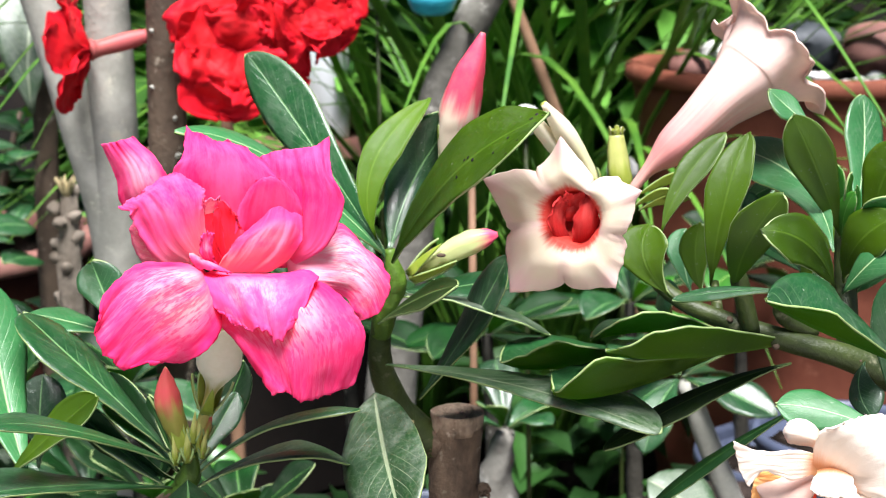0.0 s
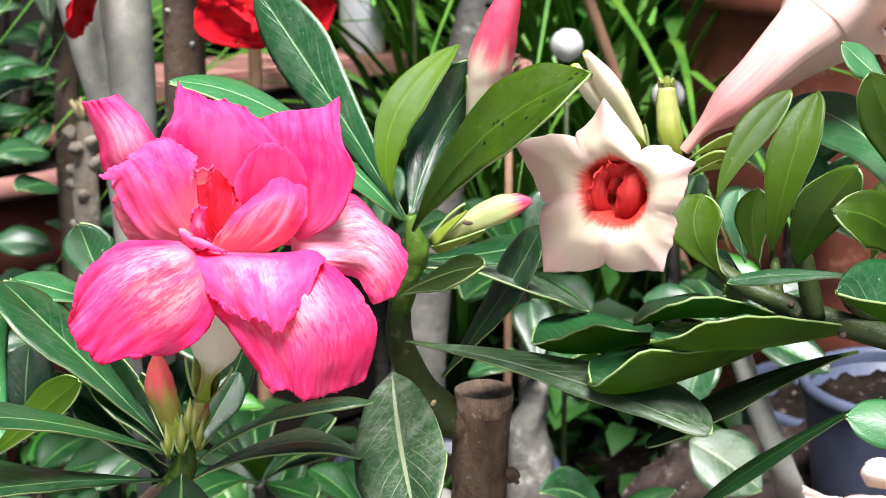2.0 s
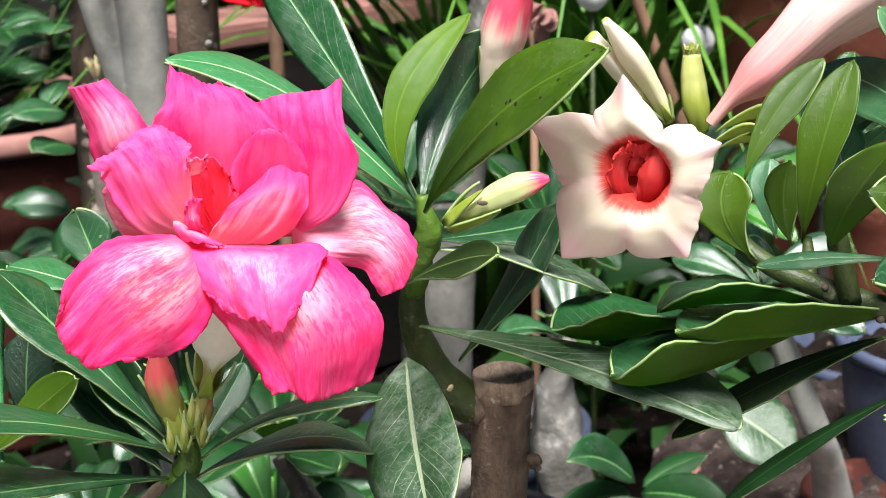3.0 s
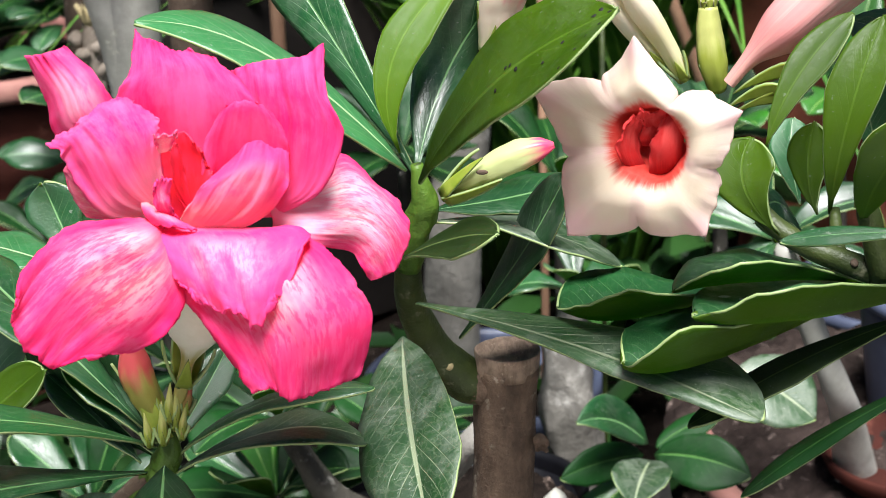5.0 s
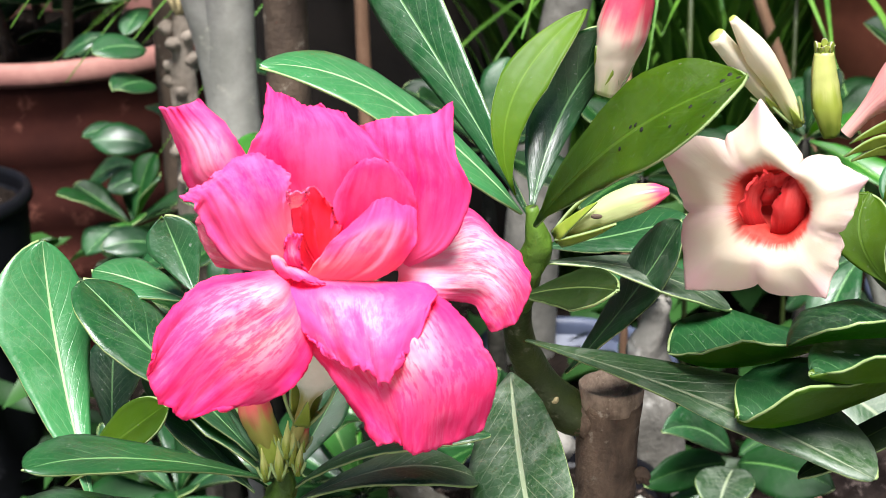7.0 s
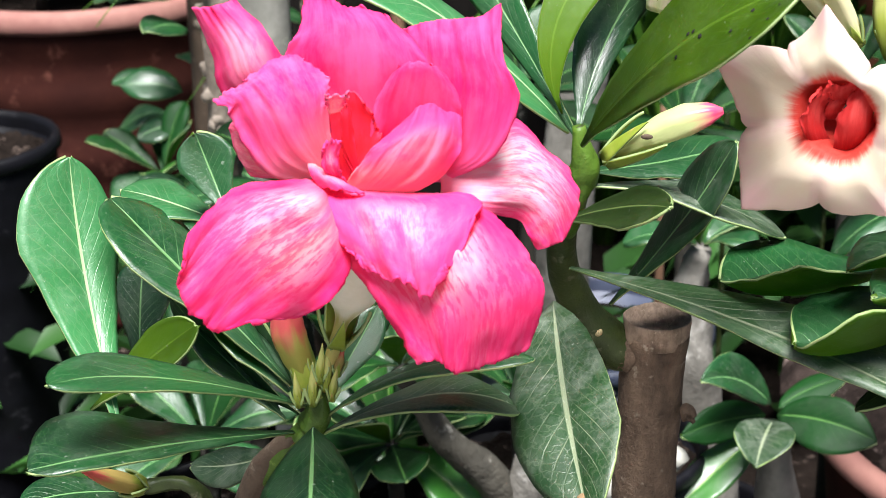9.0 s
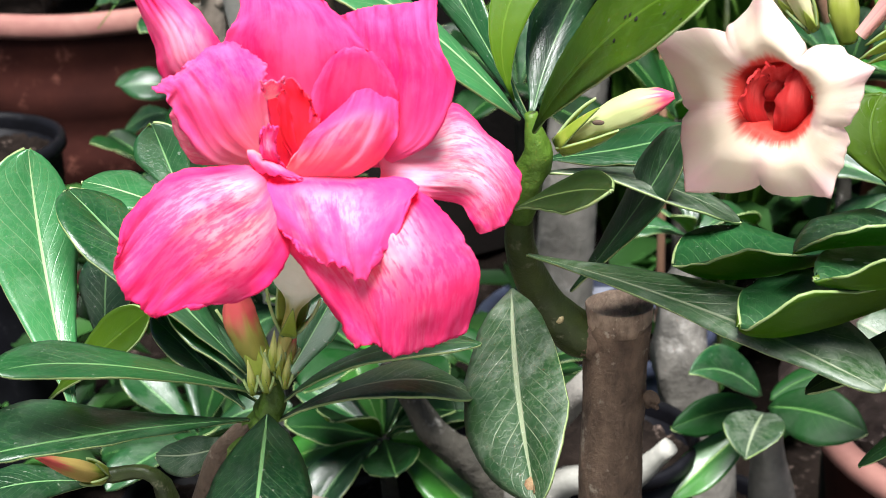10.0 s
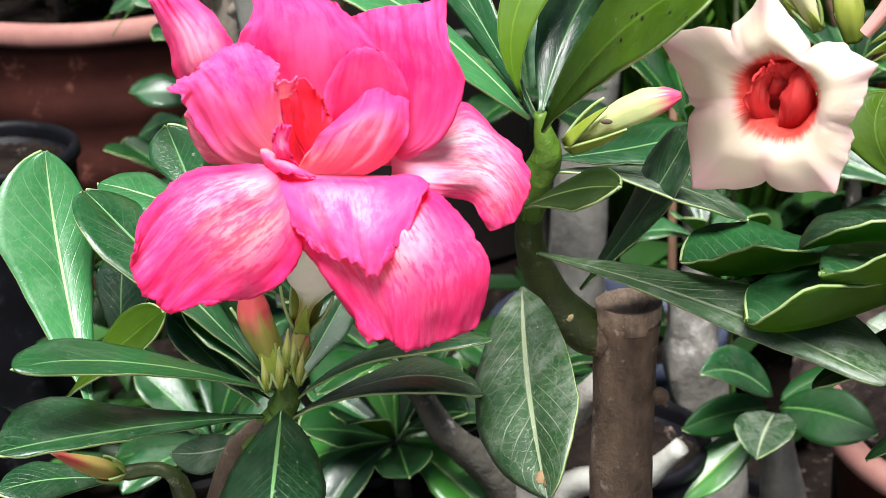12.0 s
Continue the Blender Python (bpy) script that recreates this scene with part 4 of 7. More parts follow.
stone((2.95, 9.95, 4.2), 0.17, STONE_WHITE, "smooth white rounded stone in a terracotta pot", 1, 0.95)
stone((3.2, 10.3, 4.2), 0.16, STONE_WHITE, "smooth white rounded stone in a terracotta pot", 2, 0.95)
stone((2.72, 9.8, 4.2), 0.16, STONE_RED, "reddish rough stone in a terracotta pot", 3)
stone((3.75, 10.4, 4.2), 0.28, STONE_DARK, "dark blue-grey stone in a terracotta pot", 4)
stone((4.25, 10.2, 4.2), 0.28, STONE_RED, "reddish rough stone in a terracotta pot", 5)
rng = random.Random(5)
for i in range(16):
    stone((3.45 + rng.uniform(0, 1.1), 9.35 + rng.uniform(0, 0.45), 4.2), rng.uniform(0.05, 0.085), (STONE_WHITE, STONE_DARK)[i % 2], ("pale", "dark")[i % 2] + " pebble lying on the pot's soil", 20 + i, 0.6)

# ---- stems and rosettes behind ----
def rosette(parent, centre, count, length, width, tilt=(10, 60), seed=0, up=(0, 0, 1), start=0.0, kind="leaf"):
    rng = random.Random(seed)
    z = Vector(up).normalized()
    x = z.orthogonal().normalized()
    y = z.cross(x)
    for k in range(count):
        g = 2.39996 * k + start
        e = radians(tilt[0] + (tilt[1] - tilt[0]) * (k + rng.uniform(-0.4, 0.4)) / max(1, count - 1))
        ln = length * rng.uniform(0.75, 1.15)
        out = x * math.cos(g) + y * math.sin(g)
        d = out * math.cos(e) + z * math.sin(e)
        side = z.cross(out).normalized()
        n = side.cross(d)
        c = Vector(centre) + d * 0.02
        mid = c + d * ln * 0.5 + z * ln * 0.06 * rng.uniform(0, 1.6)
        tip = c + d * ln - z * ln * rng.uniform(-0.05, 0.22)
        w = width * rng.uniform(0.85, 1.15)
        lift = (z * 0.25 + z * rng.uniform(-0.1, 0.3)) * w
        leaf(parent, c, mid, tip, side * w + lift, -side * w + lift, kind or rng.choice(("deep", "deep", "deep", "leaf", "young")), 12, 8, 0.006, 0.12)


def stem(parent, points, radii, material, name="stem", lump=0.08, sides=16, label=""):
    return part(name, tube(points, radii, sides, 6, lump, 0, len(points) + radii[0] * 31), material, parent, label)


tall = thing("desert_rose_tree", (-0.75, 5.2, 0), "tall desert rose with grey stems and scarlet blooms", "plant")
stem(tall, [(-0.72, 5.3, 0), (-0.80, 5.3, 2.2), (-0.88, 5.3, 3.8), (-1.02, 5.3, 4.5), (-1.21, 5.3, 5.25), (-1.4, 5.3, 6.0)], [0.2, 0.13, 0.10, 0.098, 0.095, 0.09], PALE_BARK)
stem(tall, [(-0.62, 5.35, 0), (-0.80, 5.35, 2.6), (-0.855, 5.3, 3.77), (-0.85, 5.3, 4.5), (-0.86, 5.3, 5.25), (-0.9, 5.3, 6.0)], [0.2, 0.14, 0.12, 0.118, 0.115, 0.11], PALE_BARK)
brown = thing("desert_rose_tree", (-0.5, 5.0, 0), "desert rose with one upright brown stem and scarlet blooms", "plant")
stem(brown, [(-0.55, 5.0, 0), (-0.55, 5.0, 2.0), (-0.53, 5.0, 4.3), (-0.515, 5.0, 5.2), (-0.5, 5.0, 6.1)], [0.12, 0.10, 0.094, 0.092, 0.088], BROWN_BARK)
for i, (dx, z) in enumerate([(0.06, 4.42), (0.05, 4.6), (-0.06, 4.75), (0.06, 4.92), (-0.05, 5.02), (0.055, 5.12)]):
    part("leaf_scar", tube([(-0.52 + dx * 0.7, 4.94, z), (-0.52 + dx * 1.1, 4.915, z + 0.012)], [0.02, 0.006], 8, 2), PALE_BARK, brown)


def double_bloom(parent, centre, facing, size, seed, look_name="red", petals=8):
    """A full double bloom: three whorls of ruffled petals round the facing direction."""
    rng = random.Random(seed)
    f = Vector(facing).normalized()
    x = f.orthogonal().normalized()
    y = f.cross(x)
    c = Vector(centre)
    tube_ob = part("flower", tube([c - f * size * 1.1, c - f * size * 0.5, c, c + f * size * 0.06], [size * 0.13, size * 0.2, size * 0.22, size * 0.24], 14, 4), BLUSH_TUBE if look_name == "red" else CREAM_TUBE, parent, "scarlet ruffled double bloom")
    for k in range(petals):
        g = 2.39996 * k + seed
        lay = k / petals
        o = x * math.cos(g) + y * math.sin(g)
        s = f.cross(o)
        ln = size * (1.05 - 0.55 * lay)
        rise = 0.1 + 0.75 * lay
        mid = c + o * ln * 0.55 + f * ln * rise * 0.75
        tip = c + o * ln * 1.0 + f * ln * (rise - 0.25)
        w = ln * 0.72
        simple_petal(tube_ob, c + f * size * 0.02 * k, mid, tip, -s * w + f * w * 0.1, s * w + f * w * 0.1, look_name, 1, 0.38, 32, 32, 0.2)
    return tube_ob


double_bloom(brown, (-0.17, 4.88, 4.93), (0.15, -0.8, 0.1), 0.33, 2)
double_bloom(brown, (0.17, 5.0, 5.12), (0.5, -0.7, 0.2), 0.27, 3)
stem(brown, [(-0.5, 5.02, 5.3), (-0.35, 5.15, 5.2), (-0.2, 5.2, 4.95)], [0.03, 0.025, 0.03], GREEN_STEM, "twig")
stem(brown, [(-0.5, 5.02, 5.4), (-0.15, 5.2, 5.35), (0.05, 5.2, 5.05)], [0.03, 0.025, 0.03], GREEN_STEM, "twig")
bloom = part("flower", tube([(-0.60, 5.0, 5.0), (-0.70, 4.97, 4.975), (-0.82, 4.92, 4.945), (-0.86, 4.9, 4.94)], [0.032, 0.045, 0.04, 0.055], 14, 5), RED_TUBE, brown, "scarlet bloom seen from its side")
for a in range(5):
    g = a * 1.2566 + 0.4
    o = Vector((-0.12, math.cos(g), math.sin(g)))
    s = Vector((0, -math.sin(g), math.cos(g)))
    c = Vector((-0.86, 4.9, 4.94))
    simple_petal(bloom, c, c + o * 0.15 + Vector((-0.05, 0, 0)), c + o * 0.32 + Vector((-0.10, 0, 0.02)), -s * 0.15, s * 0.15, "red", 1, 0.35, 24, 24, 0.2)

# white balls on thin stakes and a dried flower head
for x, y, z, r in ((1.29, 6.5, 4.37, 0.09), (2.07, 8.5, 3.73, 0.11), (0.30, 9.6, 4.9, 0.1)):
    ball = thing("white_ball", (x, y, 0), "matte white ball on a thin stake", "ornament", "white balls")
    part("stake", tube([(x + 0.05, y + 0.05, 0), (x, y, z - r * 0.9)], [0.016, 0.014], 8, 3), GREEN_STEM, ball)
    bm = bmesh.new()
    bmesh.ops.create_icosphere(bm, subdivisions=4, radius=r * D)
    for v in bm.verts:
        v.co = v.co * (1 + 0.05 * noise.noise(v.co * 180)) + V((x, y, z))
    part("head", bm, STONE_WHITE, ball)
dried = thing("dried_flower", (0.98, 6.9, 0), "dried pinkish-brown flower head on a stem", "flower")
part("stem", tube([(1.0, 7.0, 0), (0.98, 6.9, 4.1)], [0.03, 0.02], 8, 3), CANE, dried)
rng = random.Random(31)
for i in range(26):
    o = Vector((rng.gauss(0, 1), rng.gauss(0, 1), rng.gauss(0, 0.7))).normalized()
    c = Vector((0.98, 6.9, 4.16))
    s = o.orthogonal().normalized() * 0.045
    part("petal", blade(c + o * 0.04, c + o * 0.09, c + o * 0.14, -s, s, lambda q: petal_profile(q, 1), 5, 4, 0.004, 0.3, 0.1, i), [STONE_RED, STONE_RED, STONE_RED], dried)

# leaning pale stem and cane behind the blooms
lean = thing("desert_rose_tree", (0.4, 8.0, 0), "slim pale desert rose stem leaning over the soil", "plant")
stem(lean, [(0.3, 8.0, 0), (0.45, 8.0, 2.5), (0.75, 8.0, 4.2), (0.95, 8.0, 4.7), (1.13, 8.0, 5.1), (1.4, 8.0, 5.8)], [0.22, 0.17, 0.13, 0.125, 0.12, 0.1], ROOT_BARK)
for i, (x, z, r) in enumerate([(0.70, 4.05, 0.03), (0.86, 4.42, 0.035), (0.98, 4.78, 0.03), (0.5, 2.9, 0.03)]):
    part("leaf_scar", tube([(x, 7.9, z), (x + 0.02, 7.855, z + 0.01)], [r, r * 0.5], 9, 2), GREY_BARK, lean)
cane = thing("cane", (2.9, 9.8, 0), "thin brown bamboo cane stuck into the soil", "stick")
stem(cane, [(3.2, 9.8, 0), (1.753, 9.8, 3.8), (1.33, 9.8, 4.9), (1.1, 9.8, 5.5)], [0.05, 0.045, 0.042, 0.04], CANE, "rod", 0.02, 10)
cane = thing("cane", (-0.6, 8.5, 0), "thin brown cane standing upright in the soil", "stick")
stem(cane, [(-0.75, 8.5, 0), (-0.72, 8.5, 2.0), (-0.72, 8.5, 4.5)], [0.055, 0.05, 0.045], CANE, "rod", 0.02, 10)

# grey swollen stem with a rosette, right behind the sawn stem
swollen = thing("desert_rose_plant", (1.15, 5.05, 1.40), "young desert rose with a swollen grey stem", "plant")
stem(swollen, [(1.2, 5.08, 1.36), (1.15, 5.05, 2.0), (1.08, 5.0, 2.4), (1.07, 5.0, 2.75), (1.12, 4.95, 3.0)], [0.22, 0.17, 0.12, 0.085, 0.05], ROOT_BARK, lump=0.4)
rosette(swollen, (1.12, 4.95, 3.02), 5, 0.35, 0.09, (0, 50), 5, (0, -0.1, 1))
seedling = thing("desert_rose_plant", (1.42, 4.4, 0.0), "young desert rose with rounded green leaves", "plant")
stem(seedling, [(1.5, 4.7, 0), (1.5, 4.6, 1.4), (1.46, 4.4, 2.0), (1.42, 4.25, 2.5)], [0.16, 0.13, 0.10, 0.045], ROOT_BARK, lump=0.3)
pale = thing("desert_rose_plant", (2.35, 4.95, 2.0), "desert rose with a pale slanting stem in a pot", "plant")
stem(pale, [(2.42, 4.95, 2.0), (2.3, 4.7, 2.5), (2.2, 4.5, 2.76), (2.07, 4.5, 3.08), (1.95, 4.5, 3.4)], [0.11, 0.075, 0.06, 0.055, 0.045], PALE_BARK)
rosette(pale, (1.93, 4.5, 3.42), 7, 0.5, 0.1, (-35, 20), 9, (-0.3, -0.4, 1))

caudex = thing("desert_rose_plant", (0.42, 4.0, 0), "old desert rose with pale twisted swollen stems", "plant")
stem(caudex, [(0.45, 4.05, 0), (0.44, 4.02, 1.3), (0.42, 3.95, 2.1), (0.50, 3.85, 2.6), (0.72, 3.75, 2.92)], [0.26, 0.22, 0.15, 0.085, 0.05], ROOT_BARK, lump=0.35)
stem(caudex, [(0.42, 3.95, 2.05), (0.28, 3.85, 2.45), (0.10, 3.8, 2.66), (-0.06, 3.8, 2.95)], [0.12, 0.075, 0.055, 0.04], GREY_BARK, "branch", 0.3)
stem(caudex, [(0.44, 3.95, 2.2), (0.62, 3.85, 2.42), (0.86, 3.75, 2.5), (1.02, 3.7, 2.68)], [0.09, 0.06, 0.05, 0.035], PALE_BARK, "branch", 0.2)
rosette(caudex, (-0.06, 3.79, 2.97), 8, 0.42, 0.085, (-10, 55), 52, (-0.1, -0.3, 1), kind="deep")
ROSETTES = [
    ((-0.15, 4.1, 2.45), 13, 0.5, 0.10, 11), ((0.32, 4.75, 2.35), 9, 0.42, 0.09, 12),
    ((1.05, 5.9, 3.25), 9, 0.5, 0.1, 14), ((1.9, 6.4, 3.3), 9, 0.5, 0.1, 15), ((-1.3, 6.2, 2.2), 10, 0.55, 0.11, 16),
    ((-2.2, 7.9, 2.2), 11, 0.5, 0.1, 17), ((0.2, 6.8, 3.1), 10, 0.55, 0.11, 18), ((-1.0, 4.3, 2.3), 9, 0.45, 0.1, 19), ((2.9, 8.4, 3.0), 9, 0.6, 0.12, 20),
    ((-0.62, 4.7, 2.75), 10, 0.5, 0.10, 23), ((-0.74, 4.85, 3.30), 9, 0.45, 0.095, 24),
]
for (x, y, z), n, ln, w, sd in ROSETTES:
    ob = thing("desert_rose_plant", (x, y, 0), "small desert rose with a rosette of green leaves", "plant", "small plants behind")
    stem(ob, [(x + 0.1, y + 0.1, 0), (x + 0.05, y, z * 0.6), (x, y, z)], [0.09, 0.055, 0.03], GREY_BARK, lump=0.2)
    rosette(ob, (x, y, z), n, ln, w, (-20, 55), sd, (0.1 * math.sin(sd), -0.3, 1), kind="")

# leafy plant in the large pot, in the shade-darkened leaf colour
potted = thing("potted_plant", (-3.70, 11.05, 2.55), "leafy plant with shade-darkened green leaves in a terracotta pot", "plant")
rng = random.Random(41)
for i in range(6):
    g = i * 1.05
    a = Vector((-3.70, 11.05, 2.55)) + Vector((math.cos(g), math.sin(g), 0)) * 0.45
    b = a + Vector((math.cos(g) * 0.4, math.sin(g) * 0.3, rng.uniform(1.0, 1.8)))
    stem(potted, [a, a * 0.5 + b * 0.5, b], [0.05, 0.04, 0.02], BROWN_BARK)
    for k in range(8):
        c = a + (b - a) * rng.uniform(0.15, 1.0)
        h = rng.uniform(0, 6.28)
        o = Vector((math.cos(h), math.sin(h), rng.uniform(-0.2, 0.6))).normalized()
        w = o.cross(Vector((0, -0.3, 1))).normalized() * rng.uniform(0.13, 0.2)
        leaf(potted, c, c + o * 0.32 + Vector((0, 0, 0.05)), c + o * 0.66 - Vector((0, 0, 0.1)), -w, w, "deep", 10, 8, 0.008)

# spotted stem with small leaves by the large pot
climber = thing("leafy_stem", (-1.94, 8.2, 0), "knobbly brown stem with small round green leaves", "plant")
stem(climber, [(-1.9, 8.2, 0), (-1.95, 8.2, 1.8), (-1.945, 8.2, 3.1), (-1.935, 8.2, 4.1), (-1.9, 8.2, 5.4)], [0.12, 0.1, 0.085, 0.08, 0.07], BROWN_BARK, lump=0.3)
rng = random.Random(8)
for i in range(34):
    z = rng.uniform(1.9, 5.3)
    g = rng.uniform(0, 2 * math.pi)
    o = Vector((math.cos(g), math.sin(g) - 0.3, rng.uniform(-0.3, 0.5))).normalized()
    c = Vector((-1.95, 8.2, z)) + o * rng.uniform(0.1, 0.35)
    s = o.cross(Vector((0, -0.4, 1))).normalized() * rng.uniform(0.08, 0.13)
    leaf(climber, c, c + o * 0.17 + Vector((0, 0, 0.03)), c + o * 0.36 - Vector((0, 0, 0.05)), -s, s, "leaf", 8, 6, 0.006)

leaf(climber, (-1.93, 7.9, 4.25), (-1.96, 8.05, 4.75), (-1.9, 8.45, 5.2), (-0.26, -0.05, 0.05), (0.24, 0.0, -0.05), "dusty", 14, 10)

# pale thorny stem among the leaves by the grey stems
thorny = thing("thorny_stem", (-1.40, 6.5, 0), "pale grey knobbly thorny stem with dry tips", "plant")
stem(thorny, [(-1.36, 6.5, 0), (-1.40, 6.5, 2.2), (-1.41, 6.5, 3.4), (-1.39, 6.5, 3.95)], [0.09, 0.085, 0.075, 0.05], KNOBBLY_BARK, lump=0.35)
rng = random.Random(77)
for i in range(26):
    z, g = rng.uniform(2.2, 3.95), rng.uniform(0, 2 * math.pi)
    o = Vector((math.cos(g), math.sin(g), rng.uniform(0.1, 0.6))).normalized()
    c = Vector((-1.405, 6.5, z)) + o * 0.06
    part("knob", tube([c - o * 0.02, c + o * 0.025, c + o * 0.055], [0.045, 0.036, 0.012], 8, 3, 0.5, 0, i), KNOBBLY_BARK, thorny)
for i in range(7):
    g = i * 0.9
    c = Vector((-1.39, 6.46, 3.95))
    o = Vector((math.cos(g) * 0.6, math.sin(g) * 0.4, 1)).normalized()
    part("dry_tip", tube([c, c + o * 0.06, c + o * 0.13], [0.02, 0.016, 0.004], 6, 2), DRY, thorny)
for i in range(9):
    z, g = 2.4 + 0.19 * i, i * 2.4
    o = Vector((math.cos(g), -abs(math.sin(g)) * 0.6, 0.1)).normalized()
    c = Vector((-1.5, 6.6, z)) + o * 0.14
    s = o.cross(Vector((0, -0.8, 1))).normalized() * 0.1
    leaf(thorny, c, c + o * 0.17 + Vector((0, 0, 0.03)), c + o * 0.34, -s, s, "leaf", 10, 8, 0.006, 0.1, "", True)

# strap leaves behind the blooms
def strap_clump(centre, count, length, seed, label):
    rng = random.Random(seed)
    ob = thing("strap_leaf_plant", centre, label, "plant")
    for _ in range(count):
        g = rng.uniform(0, 2 * math.pi)
        o = Vector((math.cos(g), math.sin(g), 0))
        ln = length * rng.uniform(0.6, 1.2)
        a = Vector(centre) + o * 0.08
        m = a + o * ln * 0.28 + Vector((0, 0, ln * 0.55))
        t = a + o * ln * 0.75 + Vector((0, 0, ln * rng.uniform(0.35, 0.7)))
        s = Vector((-o.y, o.x, 0)) * rng.uniform(0.025, 0.065)
        bm = blade(a, m, t, -s, s, lambda q: max(0.04, min(1, q * 5 + 0.4) * (1 - q ** 3)), 14, 4, 0.005, 0.1, 0.1, rng.random() * 9)
        part("blade", bm, [GRASS, GRASS, GRASS], ob)
    return ob


strap_clump((1.5, 10.9, 0), 85, 8.6, 4, "clump of long arching green strap leaves")
strap_clump((0.6, 12.2, 0), 60, 8.8, 15, "clump of long arching green strap leaves")
strap_clump((2.2, 11.8, 0), 64, 8.8, 6, "clump of long arching green strap leaves")
leaf_mass("hedge", "dark green shrub leaves along the wall", [((-2.2, 9), (13.5, 17), (0.5, 9)), ((-3, 3.5), (12.5, 15), (2, 6))], 9000, 0.62, SHRUB, 3)
leaf_mass("low_weeds", "low green weeds between the pots", [((-3.2, -1.2), (7.0, 9.0), (0.1, 1.9)), ((-1.2, 1.2), (5.5, 8.5), (0.1, 1.6)), ((1.0, 3.0), (8.5, 10.0), (0.1, 2.4))], 420, 0.5, SHRUB_SHADED, 4)

# white canister and blue disc among the far leaves
can = thing("canister", (-0.30, 12.35, 3.42), "white plastic canister standing on the ledge", "container")
part("body", lathe((-0.30, 12.35, 3.42), [(0.19, 0), (0.205, 0.03), (0.205, 1.0), (0.17, 1.1), (0.07, 1.16), (0.07, 1.28)], 32), PAINT_WHITE, can)
lid = thing("lid", (0.74, 7.86, 4.97), "bright blue plastic lid hung on a pale stem", "lid")
part("disc", lathe((0.74, 7.86, 5.05), [(0.08, -0.17), (0.13, -0.14), (0.16, -0.08), (0.168, -0.04), (0.155, -0.02), (0.12, -0.03)], 32), PAINT_BLUE, lid)

# ---- stems, buds and tubes: way points ----
BRANCH = [(0.834, 1.800, 4.045), (0.773, 1.790, 4.054), (0.715, 1.760, 4.118), (0.669, 1.720, 4.213), (0.646, 1.660, 4.318), (0.648, 1.600, 4.432), (0.671, 1.560, 4.528), (0.692, 1.540, 4.600), (0.680, 1.540, 4.690)]
STUMP = [(0.865, 1.790, 4.136), (0.857, 1.800, 4.001), (0.850, 1.800, 3.783), (0.845, 1.800, 3.589)]
CREAM_STEM = [(2.084, 1.300, 4.347), (1.925, 1.280, 4.433), (1.742, 1.270, 4.491), (1.579, 1.280, 4.543), (1.450, 1.320, 4.595), (1.368, 1.400, 4.670), (1.332, 1.500, 4.758)]
SIDE_STEMS = [[(1.633, 1.250, 4.520), (1.600, 1.250, 4.650), (1.584, 1.250, 4.702)],
    [(1.924, 1.400, 4.429), (1.932, 1.500, 4.627), (1.938, 1.600, 4.845)],
    [(1.552, 1.300, 4.553), (1.559, 1.400, 4.621)],
    [(1.807, 1.300, 4.505), (1.713, 1.250, 4.565), (1.693, 1.200, 4.638)]]
TRUMPET = [(1.357, 1.600, 4.842), (1.403, 1.600, 4.900), (1.465, 1.605, 4.956), (1.530, 1.610, 5.018), (1.592, 1.620, 5.079), (1.650, 1.635, 5.127), (1.674, 1.645, 5.147)]
CREAM_BUD = [(1.280, 1.800, 4.801), (1.228, 1.780, 4.898), (1.170, 1.750, 4.988), (1.114, 1.720, 5.069)]
CREAM_BUD2 = [(1.231, 1.800, 4.837), (1.159, 1.780, 4.926), (1.082, 1.750, 5.023)]
GREEN_BUD = [(1.361, 1.840, 4.761), (1.348, 1.840, 4.826), (1.338, 1.850, 4.896), (1.335, 1.860, 4.955)]
SPOT_BUD = [(0.735, 1.580, 4.599), (0.786, 1.575, 4.636), (0.843, 1.560, 4.671), (0.898, 1.550, 4.700), (0.947, 1.545, 4.719), (0.980, 1.545, 4.727)]
TOP_BUD = [(0.843, 1.730, 4.896), (0.859, 1.720, 4.979), (0.875, 1.710, 5.052), (0.898, 1.700, 5.138), (0.923, 1.700, 5.207), (0.944, 1.700, 5.270)]
WHITE_TUBE = [(0.157, 1.200, 4.207), (0.185, 1.190, 4.272), (0.210, 1.170, 4.343), (0.229, 1.155, 4.401), (0.241, 1.150, 4.434), (0.250, 1.145, 4.469), (0.259, 1.130, 4.510), (0.268, 1.100, 4.566), (0.282, 1.030, 4.635)]
CALYX = [(0.213, 1.170, 4.343), (0.228, 1.155, 4.401)]
RED_BUD = [(0.151, 1.200, 4.207), (0.136, 1.200, 4.260), (0.122, 1.190, 4.314), (0.112, 1.180, 4.367), (0.110, 1.180, 4.416), (0.111, 1.175, 4.462)]
WHORL = (0.146, 1.200, 4.136)
PINK_STEM = [(0.161, 1.200, 4.170), (0.120, 1.220, 4.097), (0.008, 1.270, 3.961), (-0.136, 1.300, 3.894)]
LOW_BUD = [(-0.257, 1.280, 3.923), (-0.288, 1.200, 3.983), (-0.326, 1.080, 4.085)]
CREAM_RIM = [(-13, 0.142), (7, 0.160), (25, 0.177), (44, 0.156), (61, 0.118), (80, 0.140), (99.5, 0.183), (116, 0.162), (134, 0.160), (147, 0.200), (161.5, 0.238), (179, 0.200), (195.5, 0.186), (213, 0.214), (230.5, 0.243), (248, 0.206), (263, 0.174), (284, 0.180), (305.5, 0.183), (326, 0.160)]
SPOT = [(0.823, 1.525, 4.674)]

